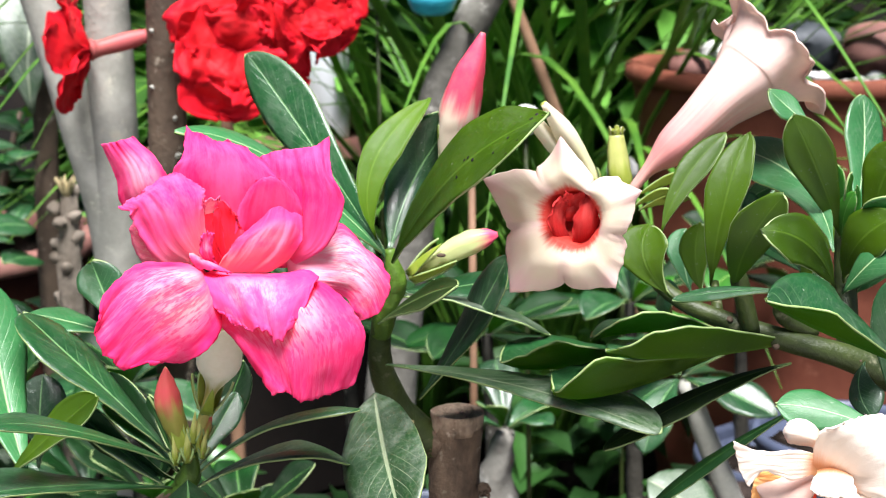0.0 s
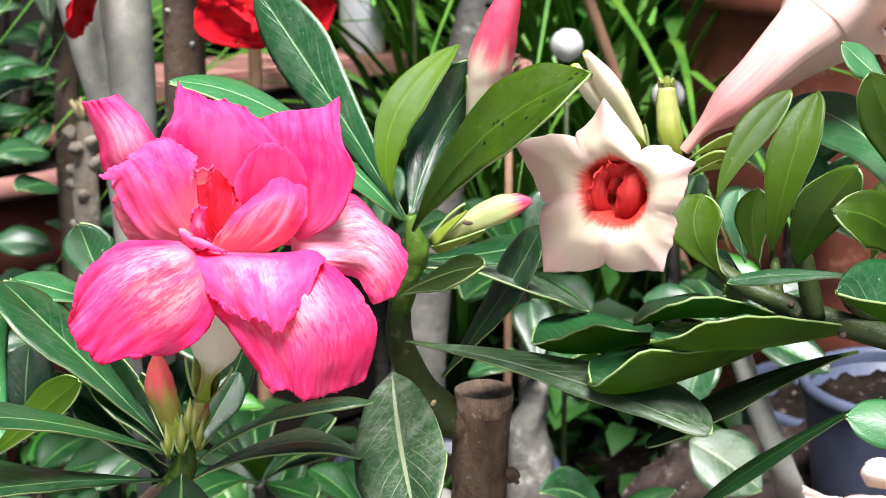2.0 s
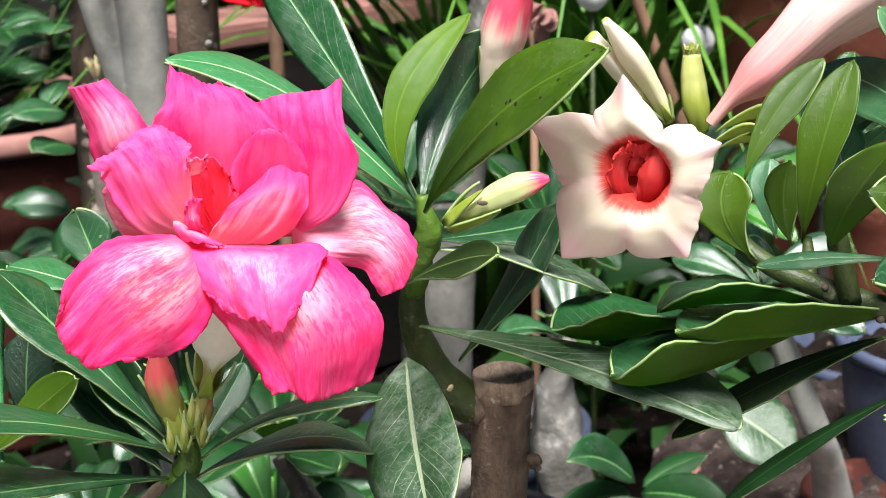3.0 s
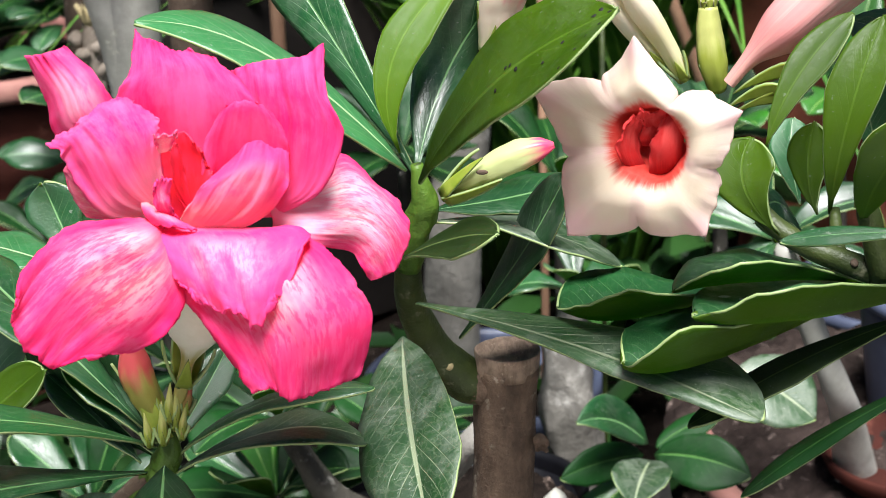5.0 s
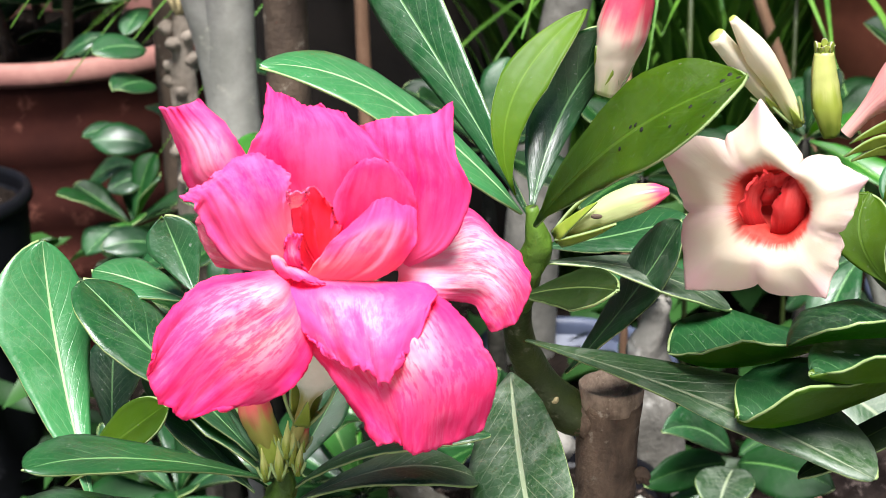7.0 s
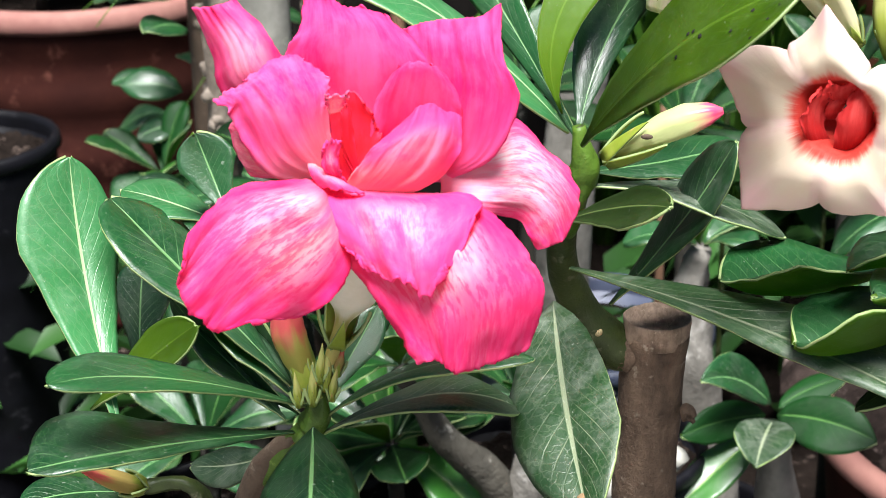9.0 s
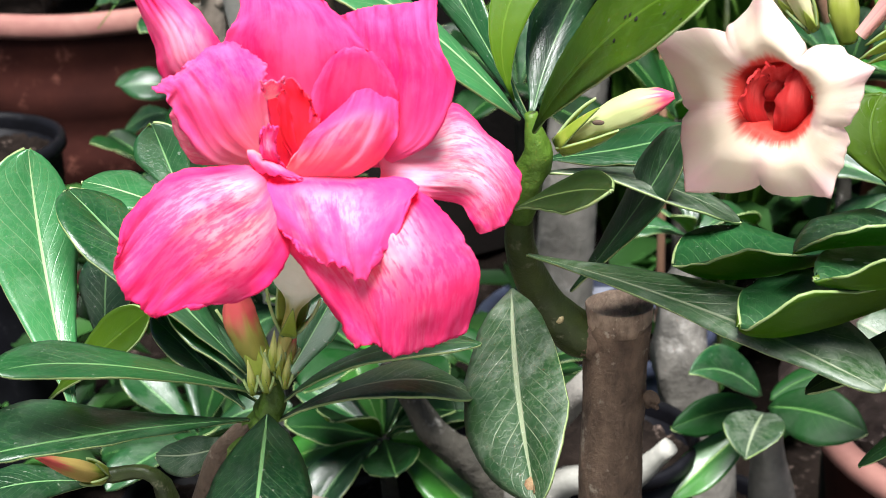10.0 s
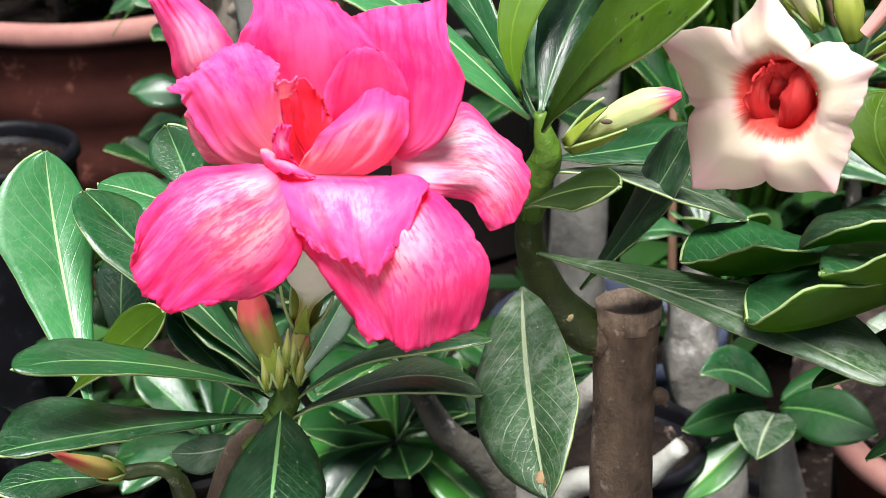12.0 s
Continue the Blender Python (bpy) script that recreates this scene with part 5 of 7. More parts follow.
# ---- plant with the sawn stem ----
sawn = thing("desert_rose_plant", (0.85, 1.80, 0), "desert rose with a sawn-off brown stem and a leafy side branch", "plant")
stem(sawn, [(0.80, 1.95, 0), (0.80, 1.93, 1.2), (0.81, 1.90, 2.2), (0.825, 1.85, 2.9), (0.838, 1.81, 3.35), STUMP[3], STUMP[2], STUMP[1], Vector(STUMP[0]) - Vector((0, 0, 0.032))], [0.22, 0.16, 0.12, 0.094, 0.085, 0.081, 0.078, 0.078, 0.079], BARK, "stem", 0.07, 22)
top = Vector(STUMP[0])
bm = lathe(top, [(0.076, -0.060), (0.0785, -0.040), (0.0790, -0.020), (0.0800, -0.004), (0.0790, 0.001), (0.077, 0.0025), (0.075, 0.002), (0.072, -0.001), (0.067, 0.003), (0.062, -0.004), (0.057, 0.004), (0.051, -0.005), (0.045, 0.004), (0.038, -0.006), (0.031, 0.003), (0.024, -0.008), (0.016, 0.001), (0.009, -0.006), (0.003, -0.002)], 72)
for v in bm.verts:
    # torn fibres
    q = v.co - top * D
    inside = max(0.0, 1 - q.xy.length / (0.078 * D))
    rough = noise.noise(v.co * 700) * 0.0003 + noise.noise(Vector((v.co.x * 1500, v.co.y * 500, 2))) * 0.0003
    v.co.z += (rough * min(1.0, 0.2 + 4 * inside) + inside * 0.0003) * min(1.0, max(0.0, q.z / D + 0.03) / 0.02)
    v.co += Vector((noise.noise(v.co * 260), noise.noise(v.co * 260 + Vector((3, 0, 0))), 0)) * 0.0004
part("cut_end", bm, CUT, sawn, "rough dried saw cut")
part("collar", tube([BRANCH[0], Vector(BRANCH[0]) * 0.5 + Vector(BRANCH[1]) * 0.5, BRANCH[1]], [0.064, 0.062, 0.056], 20, 6, 0.16), BARK, sawn)
stem(sawn, BRANCH, [0.050, 0.056, 0.050, 0.042, 0.036, 0.031, 0.029, 0.026, 0.012], GREEN_STEM, "branch", 0.08, 16)
for i, (dx, dz, r) in enumerate([(0.088, -0.235, 0.018), (0.088, -0.25, 0.012), (-0.02, -0.3, 0.014)]):
    a = top + Vector((dx * 0.8, -0.03, dz))
    part("knot", tube([a, a + Vector((0.014, -0.008, 0.006)), a + Vector((0.024, -0.014, -0.006))], [r, r * 0.9, r * 0.35], 9, 3, 0.4), BARK, sawn)


def sepals(parent, points, calyx_radius, flare, reach=3.2):
    pts = [Vector(q) for q in points]
    d = (pts[1] - pts[0]).normalized()
    x = d.orthogonal().normalized()
    y = d.cross(x)
    for a in range(5):
        g = a * 1.2566 + 0.3
        o = x * math.cos(g) + y * math.sin(g)
        s = d.cross(o) * calyx_radius * 0.62
        b0 = pts[0] + o * calyx_radius * 0.6
        bm = blade(b0, b0 + d * calyx_radius * reach * 0.55 + o * calyx_radius * flare, b0 + d * calyx_radius * (reach + 0.3 * (a % 3)) + o * calyx_radius * (flare * 1.2 + 0.2 * (a % 3)), -s, s, lambda q: max(0.04, (1 - q) ** 0.7), 8, 6, 0.006)
        part("sepal", bm, [SEPAL, SEPAL, RIM], parent)


def bud(parent, points, radii, calyx_radius, label, body=SPOT_BUD_SKIN, flare=0.7, ends=True, reach=3.2):
    """A furled bud: a twisted spindle with five pointed sepals at its foot."""
    ob = part("bud", tube(points, radii, 20, 7, 0.06, 5, radii[1] * 100, ends), body, parent, label)
    sepals(ob, points, calyx_radius, flare, reach)
    return ob


part("shoot", tube(BRANCH[5:], [0.033, 0.034, 0.031, 0.013], 22, 8, 0.22, 0, 3), YOUNG_STEM, sawn, "bright green shoot tip")
bud(sawn, SPOT_BUD, [0.012, 0.020, 0.030, 0.034, 0.025, 0.007], 0.028, "pale green bud with a pink tip", SPOT_BUD_SKIN, 0.9, True, 4.6)
bm = bmesh.new()
bmesh.ops.create_uvsphere(bm, u_segments=12, v_segments=8, radius=0.010 * D)
for v in bm.verts:
    v.co = Vector((v.co.x * 1.3, v.co.y * 0.4, v.co.z * 0.6)) + V(SPOT[0])
part("dark_spot", bm, BROWN_BARK, sawn, "small dark blemish")
bud(sawn, TOP_BUD, [0.030, 0.046, 0.056, 0.046, 0.029, 0.007], 0.03, "cream bud with a furled crimson tip", TOP_BUD_SKIN)

# ---- plant with the pink bloom ----
pink = thing("desert_rose_plant", (-0.1, 1.35, 0), "desert rose with a large pink double bloom", "plant")
stem(pink, [(-0.1, 1.4, 0), (-0.1, 1.4, 2.0), (-0.12, 1.36, 3.4), PINK_STEM[2], PINK_STEM[1]], [0.22, 0.12, 0.06, 0.030, 0.025], BROWN_BARK, "stem", 0.3, 18)
stem(pink, [PINK_STEM[2], PINK_STEM[1], (0.146, 1.210, 4.135), PINK_STEM[0], (0.163, 1.195, 4.225)], [0.026, 0.028, 0.031, 0.027, 0.016], YOUNG_STEM, "shoot", 0.2, 18, "yellow-green shoot tip")
stem(pink, [(-0.14, 1.38, 3.5), PINK_STEM[3], LOW_BUD[0], LOW_BUD[1]], [0.036, 0.020, 0.015, 0.011], GREEN_STEM, "branch", 0.45, 12)
bud(pink, LOW_BUD, [0.014, 0.022, 0.004], 0.022, "small pale bud with a dull red tip", LOW_BUD_SKIN)
pink_bloom = part("flower", tube(WHITE_TUBE, [0.014, 0.014, 0.014, 0.015, 0.030, 0.054, 0.059, 0.054, 0.042], 22, 6, 0.02), PEDICEL_SKIN, pink, "large ruffled hot-pink double bloom")
bud(pink, RED_BUD, [0.016, 0.023, 0.031, 0.035, 0.024, 0.003], 0.040, "green bud with a dull crimson tip", RED_BUD_SKIN, 0.10, True, 4.2)
sepals(pink_bloom, CALYX, 0.030, 0.9, 3.4)
for dx, dy, dz, ln, r in [(0.014, -0.040, 0.05, 0.10, 0.009), (0.040, -0.03, 0.08, 0.10, 0.010), (-0.018, -0.030, 0.04, 0.08, 0.008), (0.062, -0.02, 0.11, 0.07, 0.009), (0.030, -0.035, 0.10, 0.09, 0.009), (0.052, -0.035, 0.06, 0.08, 0.008)]:
    a = Vector(WHORL) + Vector((dx, dy, 0.02 + dz))
    bud(pink, [a, a + Vector((dx * 0.1, 0, ln * 0.45)), a + Vector((dx * 0.3, 0, ln))], [r * 0.9, r, 0.001], r * 1.15, "tiny yellow-green bud", LOW_BUD_SKIN if dx > 0.06 else CALYX_SKIN, 0.9, True, 3.6)

# ---- plant with the cream blooms ----
cream = thing("desert_rose_plant", (2.3, 1.5, 0), "desert rose with cream blooms and dense dark leaves", "plant")
stem(cream, [(2.4, 1.6, 0), (2.35, 1.55, 2.2), (2.15, 1.35, 3.6), CREAM_STEM[0]], [0.25, 0.17, 0.1, 0.06], BARK, "stem", 0.1, 18)
stem(cream, CREAM_STEM, [0.044, 0.037, 0.03, 0.026, 0.022, 0.018, 0.014], GREEN_STEM, "branch", 0.1, 16)
for pts, rad in zip(SIDE_STEMS, (0.024, 0.03, 0.018, 0.02)):
    stem(cream, pts, [rad] * (len(pts) - 1) + [rad * 0.6], GREEN_STEM, "branch", 0.1, 12)
cream_bloom = part("flower", corolla((1.152, 1.099, 4.859), (-0.466, -0.884, 0.016), (0.908, -0.418, 0.0), CREAM_RIM, 0.076, 0.11, 0.020, 0.028), [PETALS["cream"], PETALS["cream"]], cream, "open cream star-shaped bloom with a red throat")
trumpet = part("flower", flared_tube(TRUMPET, [0.014, 0.021, 0.054, 0.064, 0.076, 0.096, 0.112], 0.062, 0.046, -0.855), TRUMPET_SKIN, cream, "blush trumpet bloom seen from its side")
bud(cream, CREAM_BUD, [0.016, 0.024, 0.029, 0.009], 0.020, "wilted cream bloom", WILTED_SKIN)
bud(cream, CREAM_BUD2, [0.014, 0.024, 0.020], 0.018, "wilted cream bloom", WILTED_SKIN)
bud(cream, GREEN_BUD, [0.02, 0.033, 0.03, 0.022], 0.02, "pale green calyx left by a fallen bloom", CALYX_SKIN)

for a in (1, 2, 2, 3, 3):
    COUNT[0] += 1
    c = Vector(CREAM_STEM[a]) + Vector((0.05 * math.sin(COUNT[0]), -0.034 + 0.003 * a, 0.012 * math.cos(COUNT[0] * 2)))
    part("leaf_scar", tube([c + Vector((0, 0.012, 0)), c, c + Vector((0, -0.005, 0.001))], [0.009, 0.008, 0.003], 10, 3, 0.1), BROWN_BARK, cream)

# ---- peach bloom in front ----
peach = thing("desert_rose_plant", (1.75, 0.1, 0), "desert rose branch with a peach bloom near the camera", "plant")
stem(peach, [(1.9, 0.4, 0), (1.85, 0.3, 2.5), (1.6, 0.15, 4.0), (1.5, 0.08, 4.42)], [0.18, 0.1, 0.05, 0.03], GREEN_STEM)
peach_bloom = part("flower", tube([(1.5, 0.14, 4.40), (1.49, 0.10, 4.5), (1.48, 0.06, 4.56)], [0.03, 0.045, 0.06], 18, 5), BLUSH_TUBE, peach, "peach bloom with an orange throat")

# torn rim of the calyx left by the fallen bloom
rim_at = Vector(GREEN_BUD[3])
for k in range(9):
    g = k * 0.698
    o = Vector((math.cos(g), math.sin(g), 0))
    c = rim_at + o * 0.020
    s = Vector((-o.y, o.x, 0)) * 0.008
    part("torn_edge", blade(c - Vector((0, 0, 0.01)), c + Vector((0, 0, 0.012)) + o * 0.002, c + Vector((0, 0, 0.014 + 0.007 * (k % 3))) + o * 0.003, -s, s, leaf_profile, 5, 4, 0.004), [SEPAL, SEPAL, CREAM_TUBE], cream)
# slim green sepals and stalks at the foot of the trumpet
for dx, dz, ln in ((0.03, -0.02, 0.17), (0.0, -0.05, 0.13), (0.05, -0.06, 0.15)):
    c = Vector(TRUMPET[0]) + Vector((dx * 0.3, 0.0, dz))
    o = Vector((0.75 + dx * 4, -0.2, 0.45 + dz * 3)).normalized()
    s = o.cross(Vector((0, 1, 0.3))).normalized() * 0.018
    part("sepal", blade(c, c + o * ln * 0.5 + Vector((0, 0, 0.012)), c + o * ln, -s, s, leaf_profile, 8, 6, 0.006), [SEPAL, SEPAL, RIM], cream)

# leaves and branches of the plant with the sawn stem
leaf(sawn, (0.691, 1.500, 4.660), (0.858, 1.150, 4.959), (1.091, 1.030, 5.127), (0.060, -0.150, 0.012), (-0.049, 0.100, 0.035))
leaf(sawn, (0.644, 1.550, 4.714), (0.635, 1.600, 4.912), (0.792, 1.750, 5.080), (0.062, 0.000, 0.003), (-0.048, 0.000, 0.002), kind='young')
leaf(sawn, (0.679, 1.550, 4.668), (0.749, 1.750, 4.855), (0.890, 1.750, 5.049), (-0.100, -0.020, 0.010), (0.074, 0.050, 0.033))
leaf(sawn, (0.676, 1.580, 4.647), (0.426, 1.950, 4.940), (0.231, 2.120, 5.178), (-0.052, 0.010, -0.054), (0.060, -0.011, 0.062))
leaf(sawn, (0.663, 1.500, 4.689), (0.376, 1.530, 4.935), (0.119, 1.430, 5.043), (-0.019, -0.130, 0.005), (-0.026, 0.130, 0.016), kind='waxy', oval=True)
leaf(sawn, (0.649, 1.500, 4.485), (0.766, 1.250, 4.617), (0.864, 1.050, 4.698), (0.008, -0.100, -0.001), (0.011, 0.050, 0.020), kind='dusty')
leaf(sawn, (0.685, 1.550, 4.553), (0.919, 1.620, 4.510), (1.127, 1.600, 4.425), (0.016, 0.130, -0.024), (-0.015, -0.120, 0.024), kind='dusty')
leaf(sawn, (0.685, 1.700, 4.528), (0.877, 1.850, 4.507), (1.043, 1.950, 4.515), (0.015, 0.150, 0.003), (-0.014, -0.100, -0.019))
leaf(sawn, (0.752, 1.720, 4.198), (0.895, 1.600, 4.438), (1.005, 1.500, 4.674), (-0.036, 0.080, 0.008), (0.042, -0.080, 0.029))
leaf(sawn, (0.663, 1.590, 4.344), (1.037, 1.240, 4.379), (1.363, 1.000, 4.334), (0.077, 0.180, -0.014), (-0.025, -0.040, -0.002), kind='dusty')
leaf(sawn, (0.628, 1.600, 4.256), (0.676, 1.200, 4.199), (0.732, 0.930, 4.102), (0.099, -0.150, 0.038), (-0.110, 0.020, -0.027), kind='dusty', oval=True)
# leaves of the plant with the pink bloom
leaf(pink, (0.138, 1.200, 4.183), (-0.080, 0.950, 4.367), (-0.236, 0.765, 4.441), (0.016, -0.050, -0.001), (-0.044, 0.100, -0.006))
leaf(pink, (0.114, 1.180, 4.132), (-0.107, 0.900, 4.242), (-0.288, 0.750, 4.273), (0.011, -0.050, -0.000), (-0.093, 0.200, -0.029))
leaf(pink, (0.160, 1.150, 4.163), (0.202, 0.900, 4.157), (0.216, 0.780, 4.124), (0.080, 0.050, -0.039), (-0.106, 0.020, -0.048), oval=True)
leaf(pink, (0.170, 1.200, 4.123), (0.398, 1.200, 4.219), (0.573, 1.250, 4.170), (-0.017, 0.100, -0.011), (0.028, -0.100, 0.018), kind='dusty')
leaf(pink, (0.179, 1.200, 4.164), (0.385, 1.100, 4.330), (0.618, 1.050, 4.385), (-0.003, 0.080, -0.019), (0.003, -0.050, -0.000))
leaf(pink, (0.098, 1.250, 4.205), (-0.139, 1.350, 4.404), (-0.324, 1.450, 4.536), (-0.037, -0.100, 0.015), (0.021, 0.150, -0.020))
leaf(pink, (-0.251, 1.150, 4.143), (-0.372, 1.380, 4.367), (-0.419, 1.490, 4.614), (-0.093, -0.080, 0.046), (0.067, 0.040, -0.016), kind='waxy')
leaf(pink, (-0.065, 1.450, 4.503), (-0.108, 1.500, 4.577), (-0.143, 1.520, 4.664), (-0.057, -0.020, 0.007), (0.057, 0.000, 0.020))
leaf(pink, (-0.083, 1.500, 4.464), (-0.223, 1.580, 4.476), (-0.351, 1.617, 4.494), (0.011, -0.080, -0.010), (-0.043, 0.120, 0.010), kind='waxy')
leaf(pink, (-0.323, 1.200, 4.155), (-0.177, 1.150, 4.297), (-0.051, 1.100, 4.409), (0.053, -0.050, 0.007), (-0.052, 0.050, 0.007))
leaf(pink, (-0.348, 1.600, 4.036), (-0.348, 1.650, 4.177), (-0.344, 1.700, 4.288), (-0.061, 0.000, -0.001), (0.067, 0.000, 0.001))
leaf(pink, (0.155, 1.250, 4.157), (0.212, 1.330, 4.240), (0.262, 1.400, 4.323), (-0.030, 0.000, 0.019), (0.043, 0.000, -0.006))
leaf(pink, (0.118, 1.250, 4.156), (0.025, 1.300, 4.236), (-0.095, 1.350, 4.305), (-0.011, -0.050, 0.004), (0.013, 0.050, 0.003))
leaf(pink, (0.070, 1.300, 4.094), (-0.048, 1.400, 4.144), (-0.181, 1.500, 4.213), (-0.018, -0.050, 0.004), (0.013, 0.050, 0.004))
leaf(pink, (-0.274, 1.300, 3.889), (-0.369, 1.200, 3.951), (-0.469, 1.100, 3.974), (0.016, -0.050, -0.016), (-0.022, 0.050, 0.017))
leaf(pink, (0.051, 1.300, 4.023), (-0.069, 1.400, 3.920), (-0.212, 1.500, 3.850), (0.018, -0.050, -0.022), (-0.012, 0.050, 0.016), kind='dusty')
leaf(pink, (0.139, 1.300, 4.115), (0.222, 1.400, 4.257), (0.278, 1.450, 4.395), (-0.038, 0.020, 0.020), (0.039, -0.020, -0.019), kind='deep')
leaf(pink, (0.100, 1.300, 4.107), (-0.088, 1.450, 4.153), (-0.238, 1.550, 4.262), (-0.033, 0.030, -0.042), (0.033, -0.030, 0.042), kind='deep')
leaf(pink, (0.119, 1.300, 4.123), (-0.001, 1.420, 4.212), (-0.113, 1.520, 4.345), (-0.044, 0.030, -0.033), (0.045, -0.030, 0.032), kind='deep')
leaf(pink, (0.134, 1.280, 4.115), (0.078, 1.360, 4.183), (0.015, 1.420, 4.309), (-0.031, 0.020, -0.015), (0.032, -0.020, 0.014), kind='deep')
# leaves of the plant with the cream blooms
leaf(cream, (1.412, 1.400, 4.755), (1.479, 1.450, 4.891), (1.596, 1.510, 5.008), (0.037, -0.020, -0.004), (-0.034, 0.020, 0.009))
leaf(cream, (1.548, 1.400, 4.614), (1.569, 1.360, 4.830), (1.645, 1.440, 5.018), (0.051, -0.010, 0.024), (-0.058, 0.010, -0.009))
leaf(cream, (1.432, 1.300, 4.605), (1.362, 1.330, 4.701), (1.382, 1.385, 4.781), (0.055, -0.030, 0.021), (-0.068, 0.030, -0.003))
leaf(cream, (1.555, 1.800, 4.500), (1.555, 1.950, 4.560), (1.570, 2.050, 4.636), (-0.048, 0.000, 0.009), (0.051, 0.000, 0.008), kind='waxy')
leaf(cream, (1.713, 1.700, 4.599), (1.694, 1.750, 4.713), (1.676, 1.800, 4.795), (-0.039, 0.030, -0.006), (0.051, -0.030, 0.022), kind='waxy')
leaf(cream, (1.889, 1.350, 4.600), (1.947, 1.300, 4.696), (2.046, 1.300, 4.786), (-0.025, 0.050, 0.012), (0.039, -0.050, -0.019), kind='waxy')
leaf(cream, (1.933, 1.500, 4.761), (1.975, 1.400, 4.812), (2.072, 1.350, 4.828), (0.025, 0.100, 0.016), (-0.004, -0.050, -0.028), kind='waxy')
leaf(cream, (1.554, 1.700, 4.449), (1.494, 1.750, 4.521), (1.453, 1.800, 4.449), (0.011, -0.050, -0.072), (-0.002, 0.050, 0.005))
leaf(cream, (1.866, 1.000, 4.515), (1.842, 0.950, 4.458), (1.867, 0.900, 4.402), (0.050, -0.020, 0.006), (-0.022, 0.020, -0.006))
leaf(cream, (1.585, 1.250, 4.647), (1.600, 1.150, 4.783), (1.674, 1.100, 4.915), (0.064, -0.030, 0.020), (-0.063, 0.030, -0.006))
leaf(cream, (1.912, 1.500, 4.730), (1.832, 1.420, 4.909), (1.750, 1.400, 5.071), (0.050, 0.000, 0.030), (-0.063, 0.000, -0.007))
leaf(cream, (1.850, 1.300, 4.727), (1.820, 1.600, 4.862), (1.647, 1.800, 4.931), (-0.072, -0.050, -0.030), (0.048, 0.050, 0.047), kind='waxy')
leaf(cream, (1.830, 1.200, 4.649), (1.727, 1.050, 4.797), (1.598, 0.980, 4.848), (0.045, 0.050, 0.032), (-0.051, -0.050, -0.031))
leaf(cream, (1.921, 0.900, 4.543), (1.740, 0.880, 4.623), (1.589, 0.850, 4.711), (-0.014, -0.120, 0.076), (0.035, 0.120, 0.075), dip="left")
leaf(cream, (1.700, 1.100, 4.670), (1.561, 1.150, 4.659), (1.418, 1.200, 4.626), (0.004, -0.020, -0.011), (-0.004, 0.020, 0.008))
leaf(cream, (1.749, 1.300, 4.485), (1.454, 1.120, 4.497), (1.236, 1.040, 4.532), (-0.031, -0.100, 0.112), (-0.005, 0.300, -0.041), dip="left")
leaf(cream, (1.615, 1.350, 4.481), (1.388, 1.220, 4.539), (1.210, 1.200, 4.522), (-0.039, -0.100, 0.080), (-0.013, 0.200, -0.014), dip="left")
leaf(cream, (1.558, 1.300, 4.452), (1.254, 1.120, 4.400), (1.104, 1.070, 4.421), (-0.031, -0.120, 0.116), (-0.010, 0.240, 0.019), dip="left")
leaf(cream, (1.344, 1.450, 4.418), (1.122, 1.360, 4.399), (0.985, 1.420, 4.399), (-0.005, -0.080, 0.091), (0.005, 0.220, 0.022), dip="left")
leaf(cream, (1.761, 1.350, 4.406), (1.510, 1.280, 4.342), (1.246, 1.200, 4.219), (-0.009, 0.040, 0.006), (0.011, -0.030, -0.019), kind='dusty')
leaf(cream, (1.972, 1.000, 4.339), (1.927, 1.000, 4.543), (1.925, 1.000, 4.721), (-0.042, 0.000, 0.015), (0.062, 0.000, 0.014))
leaf(cream, (1.785, 1.200, 4.351), (1.569, 1.250, 4.193), (1.366, 1.250, 4.030), (0.007, -0.020, -0.010), (-0.001, 0.040, 0.001), kind='deep')
leaf(cream, (1.960, 1.600, 4.692), (2.041, 1.650, 4.763), (2.171, 1.700, 4.826), (0.012, -0.050, -0.031), (-0.004, 0.050, 0.015))
leaf(cream, (1.990, 1.600, 4.570), (2.049, 1.600, 4.659), (2.148, 1.600, 4.731), (-0.020, 0.050, 0.014), (0.020, -0.050, -0.029))
leaf(cream, (2.009, 1.900, 4.463), (1.889, 2.000, 4.573), (1.731, 2.100, 4.660), (-0.024, 0.000, -0.044), (0.033, 0.000, 0.026))
leaf(cream, (1.882, 1.800, 4.557), (1.781, 1.900, 4.673), (1.712, 2.000, 4.741), (-0.041, 0.000, -0.034), (0.024, 0.000, 0.043))
# upright shoot of the same plant and leaves deeper in the clump
leaf(cream, (1.982, 1.620, 4.729), (2.032, 1.750, 4.908), (2.048, 1.850, 5.069), (-0.058, -0.030, 0.004), (0.058, 0.030, -0.004), kind='waxy')
leaf(cream, (1.993, 1.550, 4.679), (2.021, 1.500, 4.862), (2.070, 1.480, 4.989), (0.043, -0.050, -0.017), (-0.044, 0.050, 0.017), kind='leaf')
leaf(cream, (1.951, 1.500, 4.706), (1.975, 1.400, 4.796), (2.042, 1.350, 4.844), (-0.031, -0.050, 0.039), (0.032, 0.050, -0.039), kind='waxy')
leaf(cream, (1.920, 1.450, 4.607), (1.928, 1.350, 4.738), (2.015, 1.300, 4.816), (0.036, -0.050, -0.029), (-0.036, 0.050, 0.030), kind='leaf')
leaf(cream, (1.961, 1.500, 4.562), (2.003, 1.450, 4.653), (2.064, 1.420, 4.776), (-0.034, 0.030, 0.024), (0.033, -0.030, -0.023), kind='waxy')
leaf(cream, (1.913, 1.500, 4.722), (1.895, 1.470, 4.838), (1.890, 1.450, 4.926), (-0.014, 0.020, 0.000), (0.014, -0.020, 0.000), kind='young')
